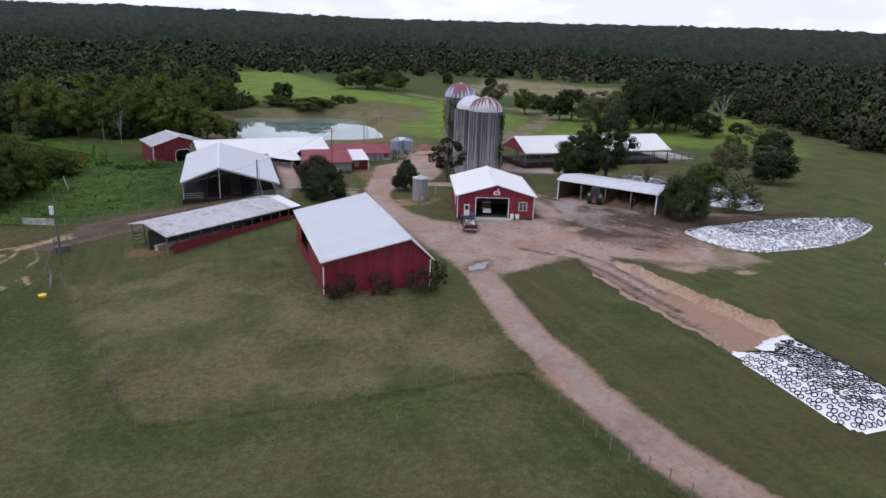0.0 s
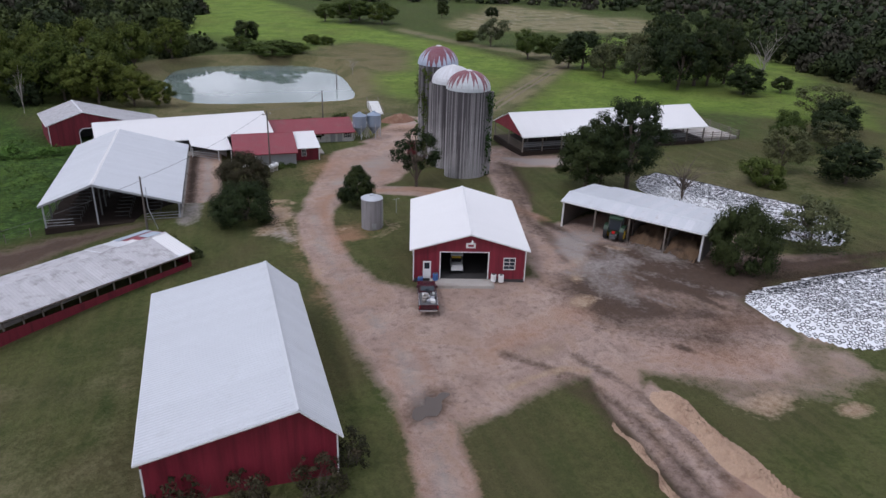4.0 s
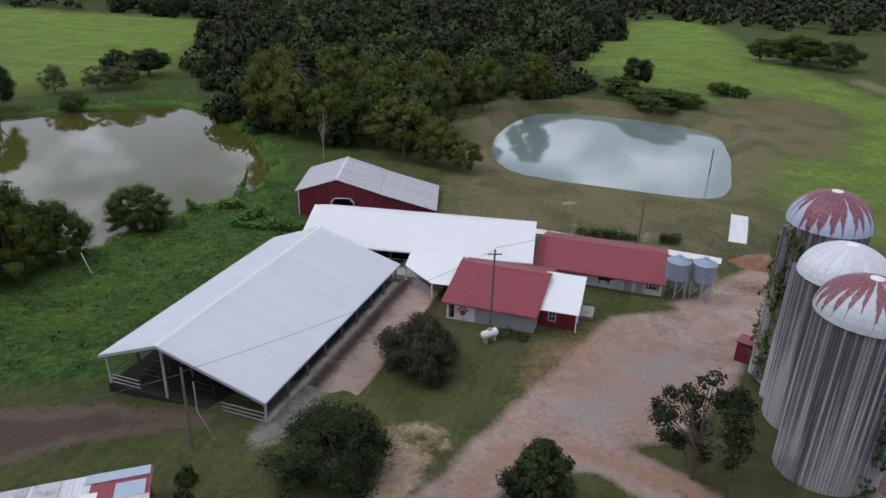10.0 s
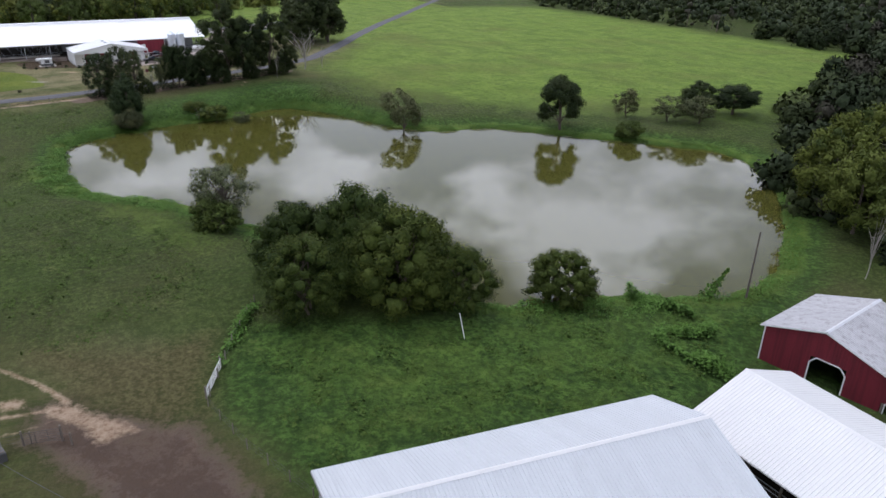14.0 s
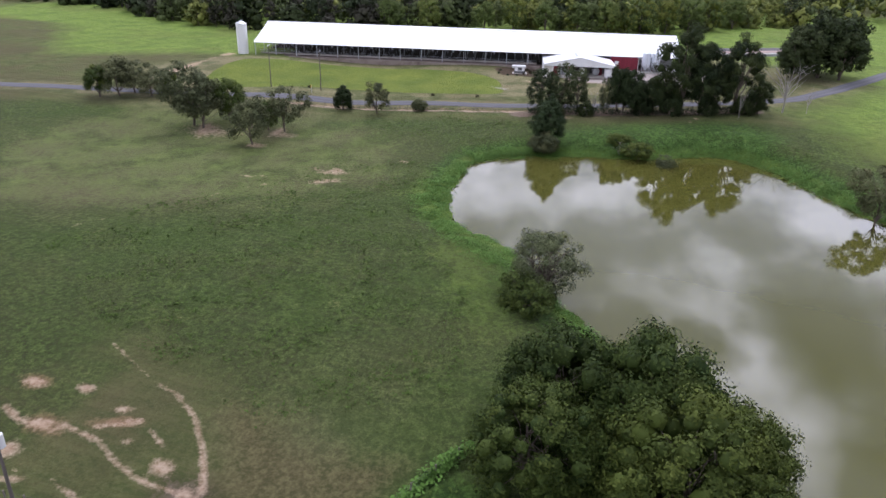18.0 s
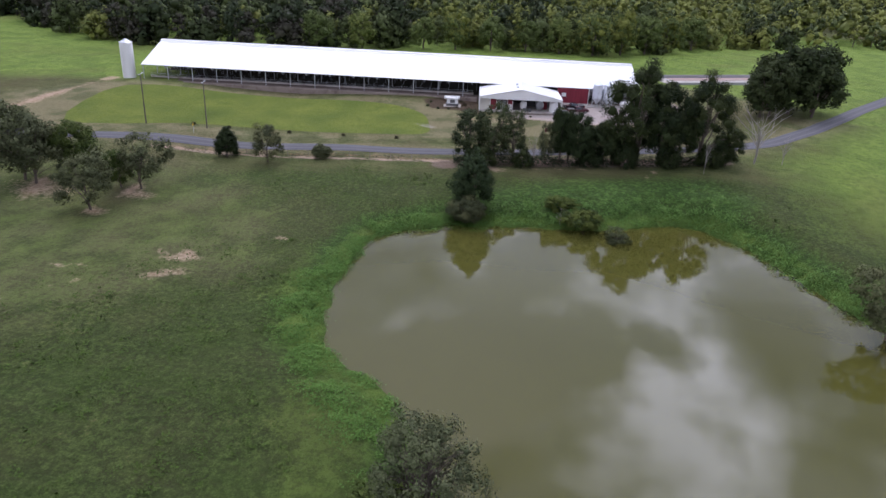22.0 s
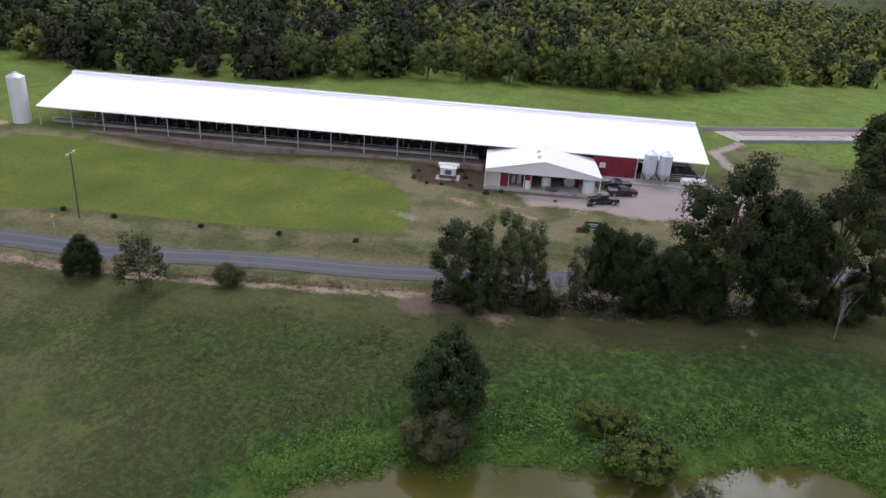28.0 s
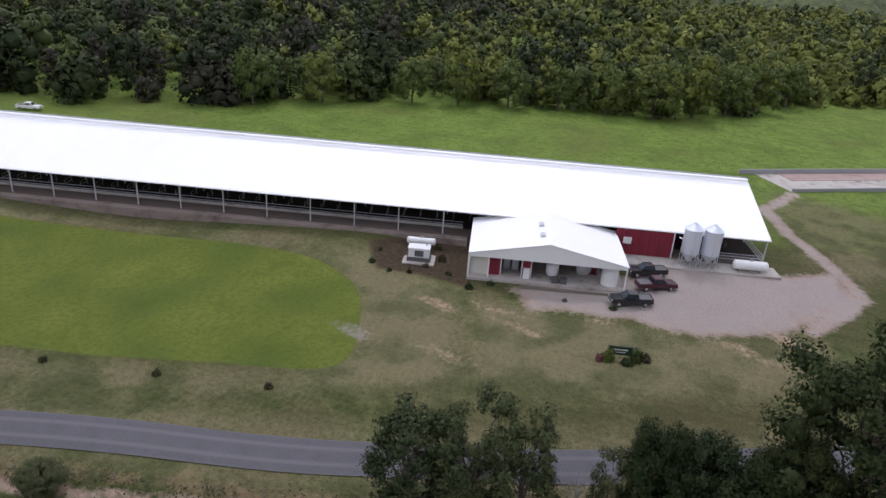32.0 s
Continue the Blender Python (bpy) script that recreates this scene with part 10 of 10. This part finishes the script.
for x, y, r, h, k in ((-196.4, 121.2, 0.5, 0.9, "pink_flower"), (-197.0, 122.2, 0.9, 1.6, "leaf"), (-198.0, 125.2, 0.9, 1.6, "leaf"), (-198.5, 126.3, 0.7, 0.9, "leaf_rust"), (-196.9, 124.3, 0.8, 0.8, "leaf_dark")):
    shrub(x, y, r, h, k, "flowering shrub round the farm sign", "sign bed shrubs")
for x, y in ((-171.7, 65.4), (-174.5, 77.7), (-177.1, 89.7), (-168, 52), (-166, 44)):
    shrub(x, y, 0.5, 0.7, "leaf_rust", "tiny young shrub on the lawn by the road", "lawn shrubs")
for x, y, r, h in ((28.6, 153.2, 1.0, 0.9), (30.3, 153.3, 0.9, 0.7)):
    shrub(x, y, r, h, "leaf", "round green shrub against the block wall", "parlour shrubs")
for x, y, r, h in ((10.6, 122.6, 0.9, 1.5), (12.0, 120.4, 0.9, 1.5), (14.4, 116.6, 1.0, 1.4)):
    shrub(x, y, r, h, "leaf_dark", "small dark shrub at the cattle shed's end", "shed shrubs")


def overgrowth(name, label, lines, half, height, density, material, size, seed, category="undergrowth"):
    """Rank growth in a band along lines."""
    rng = np.random.RandomState(seed)
    pts = []
    for line in lines:
        P = curve_through(line, 10, False)
        for a, b in zip(P, P[1:]):
            n = max(1, int(np.linalg.norm(b - a) * density))
            s = rng.rand(n)[:, None]
            nrm = np.array([-(b - a)[1], (b - a)[0]]) / (np.linalg.norm(b - a) + 1e-9)
            pts.append(a + (b - a) * s + nrm * rng.randn(n)[:, None] * half * 0.55)
    P = np.concatenate(pts)
    n = len(P)
    h = height * rng.rand(n) * (0.5 + 0.75 * wob(P[:, 0], P[:, 1], 3.0, seed) + 0.3 * wob(P[:, 0], P[:, 1], 1.1, seed))
    P, h = P[h > 0.14 * height], h[h > 0.14 * height]
    n = len(P)
    c = np.c_[P, heights(P[:, 0], P[:, 1]) + h]
    tagged(new(name, cards(name, c, np.c_[rng.randn(n, 2) * 0.35, np.ones(n)], size * (0.6 + 0.8 * rng.rand(n)), material, rng, 0.22, rng.rand(n) * 0.5, 1.5, np.c_[rng.randn(n, 2) * 0.45, np.ones(n)])), label, category, kind="stuff")


shore = [tuple(p) for p in POND_LINE + (POND_LINE - POND_LINE.mean(0)) / np.linalg.norm(POND_LINE - POND_LINE.mean(0), axis=1)[:, None] * 1.4]
overgrowth("bank_weeds", "rank bright green weeds fringing the pond", [shore[::6], shore[-18:] + shore[:4]], 1.5, 0.5, 120, M["rank"], 0.15, 21, "weeds")
overgrowth("bank_weeds", "broad belt of rank bright green weeds above the pond's shore", [[(-121, 104.5), (-111, 103), (-100, 104), (-91, 109.5), (-83.5, 116), (-78, 123), (-73, 128)], [(-128, 104), (-133, 109), (-138, 122)]], 2.8, 0.95, 300, M["rank"], 0.14, 31, "weeds")
overgrowth("bank_weeds", "ragged green weeds along the pond's pasture side", [[(-66, 135), (-60, 138), (-54, 140)], [(-36, 158), (-33, 163), (-27, 172), (-26, 181)]], 3.2, 0.6, 200, M["rank"], 0.17, 32, "weeds")
overgrowth("bank_scrub", "tangled scrub on the pond's overgrown far bank", [[(-128, 103), (-137, 112), (-143, 124), (-147, 138), (-155, 150), (-152, 160), (-140, 168), (-122, 180)]], 3.2, 1.5, 320, M["rank"], 0.15, 22, "scrub")
overgrowth("fence_weeds", "ragged dark grass left tall under the paddock fence", [[(-10.4, 67.3), (-8.2, 56.6), (-6.3, 51.8)], [(-6.3, 51.8), (7.3, 51.0), (15.6, 50.3), (25.2, 49.6)], [(25.2, 49.6), (25.4, 45.5), (26.0, 37.0), (28.5, 29.0)]], 0.5, 0.42, 46, M["blade"], 0.12, 35, "weeds")
overgrowth("hedge", "low unclipped green hedge in the pasture", [[(-29, 176.4), (-23.5, 180), (-19, 181), (-17.5, 178.5), (-18.5, 173.5), (-10, 174.8), (-6.5, 176.8)]], 0.8, 2.1, 260, M["rank"], 0.22, 23, "hedge")
overgrowth("hedge", "clipped dark green hedge behind the milk house", [[(31.6, 187.6), (40.4, 187.9)], [(43.5, 188.2), (46.5, 188.4)]], 0.9, 1.7, 240, M["leaf"], 0.22, 24, "hedge")
overgrowth("fence_weeds", "bright vines smothering the pasture fence", [[(-29, 126.4), (-34, 128.4), (-41.3, 131.5)]], 0.6, 1.5, 130, M["rank"], 0.22, 25, "weeds")
overgrowth("bank_scrub", "dark tangled brush under the roadside trees", [[(-163.8, 107), (-166.6, 116), (-169.4, 126), (-172.4, 136), (-176, 146), (-179.6, 156), (-183, 163)]], 2.2, 2.6, 230, M["leaf_dark"], 0.24, 36, "brush")
overgrowth("ditch_grass", "tall dry pinkish grass in the roadside ditch", [[(-150.5, 52), (-158, 78), (-164.5, 102), (-169, 114)]], 1.4, 0.5, 26, M["leaf_rust"], 0.16, 27, "dry grass")
overgrowth("verge_weeds", "ragged weeds at the yard's edges", [[(92, 96), (84, 98), (78, 99)], [(106, 93), (96, 95), (88, 95.5)]], 0.9, 0.3, 16, M["blade"], 0.18, 30, "weeds")


def tufts(name, label, poly, per_m2, height, size, material, seed, patch=6.0):
    """Low weedy tussocks scattered in patches over a field."""
    rng = np.random.RandomState(seed)
    P = np.asarray(poly, float)
    lo, hi = P.min(0), P.max(0)
    n = int((hi[0] - lo[0]) * (hi[1] - lo[1]) * per_m2)
    x, y = rng.uniform(lo[0], hi[0], n), rng.uniform(lo[1], hi[1], n)
    keep = inside(x, y, P) & (wob(x, y, patch, seed) + 0.5 * wob(x, y, patch * 0.3, seed + 2) > rng.randn(n) * 0.3)
    x, y = x[keep], y[keep]
    k, n = 7, len(x)
    s = (0.5 + 0.9 * rng.rand(n))[:, None]
    X, Y = x[:, None] + rng.randn(n, k) * 0.34 * s, y[:, None] + rng.randn(n, k) * 0.34 * s
    z = (heights(x, y)[:, None] + 0.04 + height * s * (0.3 + 0.7 * rng.rand(n, k))).ravel()
    c = np.c_[X.ravel(), Y.ravel(), z]
    tagged(new(name, cards(name, c, np.c_[rng.randn(n * k, 2) * 0.55, np.ones(n * k)], size * (0.6 + 0.8 * rng.rand(n * k)), material, rng, 0.3, rng.rand(n * k), 1.5, np.c_[rng.randn(n * k, 2) * 0.45, np.ones(n * k)])), label, "weeds", kind="stuff")


tufts("pasture_weeds", "rank green weeds growing thick in the pasture by the pond", [(-38, 129), (-10, 131), (-6, 142), (-6, 166), (-14, 180), (-24, 200), (-27, 176), (-31, 160), (-33, 146)], 1.1, 0.32, 0.2, M["weed"], 41, 3.5)
tufts("pasture_weeds", "scattered darker tussocks in the grazed pasture", [(-60, 60), (-118, 76), (-120, 98), (-84, 108), (-66, 124), (-42, 128), (-36, 112), (-44, 86)], 0.8, 0.26, 0.17, M["weed"], 43, 5.0)
tufts("pasture_weeds", "weeds in the rough grass between pond and road", [(-128, 76), (-150, 78), (-160, 104), (-156, 140), (-172, 165), (-150, 176), (-138, 160), (-146, 136), (-136, 112)], 0.5, 0.28, 0.18, M["weed"], 44, 4.0)


# ---- small things behind the workshop and by the bins ----
kn = thing("small_shed", at(45.1, 120.4, 9.0, -4), "low shed with a dark red roof framed in white", "shed")
for a in ((-1.2, 1.2, -1.1, -1.0), (-1.2, 1.2, 1.0, 1.1), (-1.2, -1.1, -1.0, 1.0), (1.1, 1.2, -1.0, 1.0)):
    block("wall", M["white_paint"], kn, *a, -0.2, 1.3)
block("roof", M["roof_red"], kn, -1.2, 1.2, -1.1, 1.1, 1.3, 1.38)
for a in ((-1.32, 1.32, -1.24, -1.1), (-1.32, 1.32, 1.1, 1.24), (-1.32, -1.2, -1.1, 1.1), (1.2, 1.32, -1.1, 1.1)):
    block("trim_board", M["white_paint"], kn, *a, 1.28, 1.44)
ub = thing("utility_box", at(50.1, 120.9, 9.3, 8), "grey steel cabinet with a white lid on the grass", "cabinet")
block("body", M["galv"], ub, -0.6, 0.6, -0.6, 0.6, -0.2, 1.0, bevel=0.03)
block("lid", M["white_paint"], ub, -0.65, 0.65, -0.65, 0.65, 1.0, 1.1, bevel=0.02)
for k in range(4):
    block("vent_slat", M["dark"], ub, -0.4, 0.4, -0.62, -0.6, 0.25 + 0.16 * k, 0.32 + 0.16 * k)
wp = thing("wash_line_post", at(41.3, 124.0, 9.0, 10), "thin grey post with a short crossbar on the lawn", "post")
rod("shaft", M["steel"], wp, (0, 0, -0.2), (0, 0, 2.2), 0.04)
rod("crossbar", M["steel"], wp, (-0.5, 0, 2.05), (0.5, 0, 2.05), 0.03)
ag = thing("auger_pipe", LB @ pose(126.6, -0.6, 0), "thin white curved feed pipe from the bins to the barn", "pipe")
LINE = [(0, 0, 3.6), (0.5, -0.4, 3.5), (1.6, -1.0, 2.4), (2.6, -1.4, 1.2), (3.4, -1.5, 0.7)]
for a, b in zip(LINE, LINE[1:]):
    rod("pipe_length", M["white_gloss"], ag, a, b, 0.09)
pickup(head(-248.8, -22.9, -250.2, -18.5), M["white_gloss"], "white pickup parked in the field behind the barn")
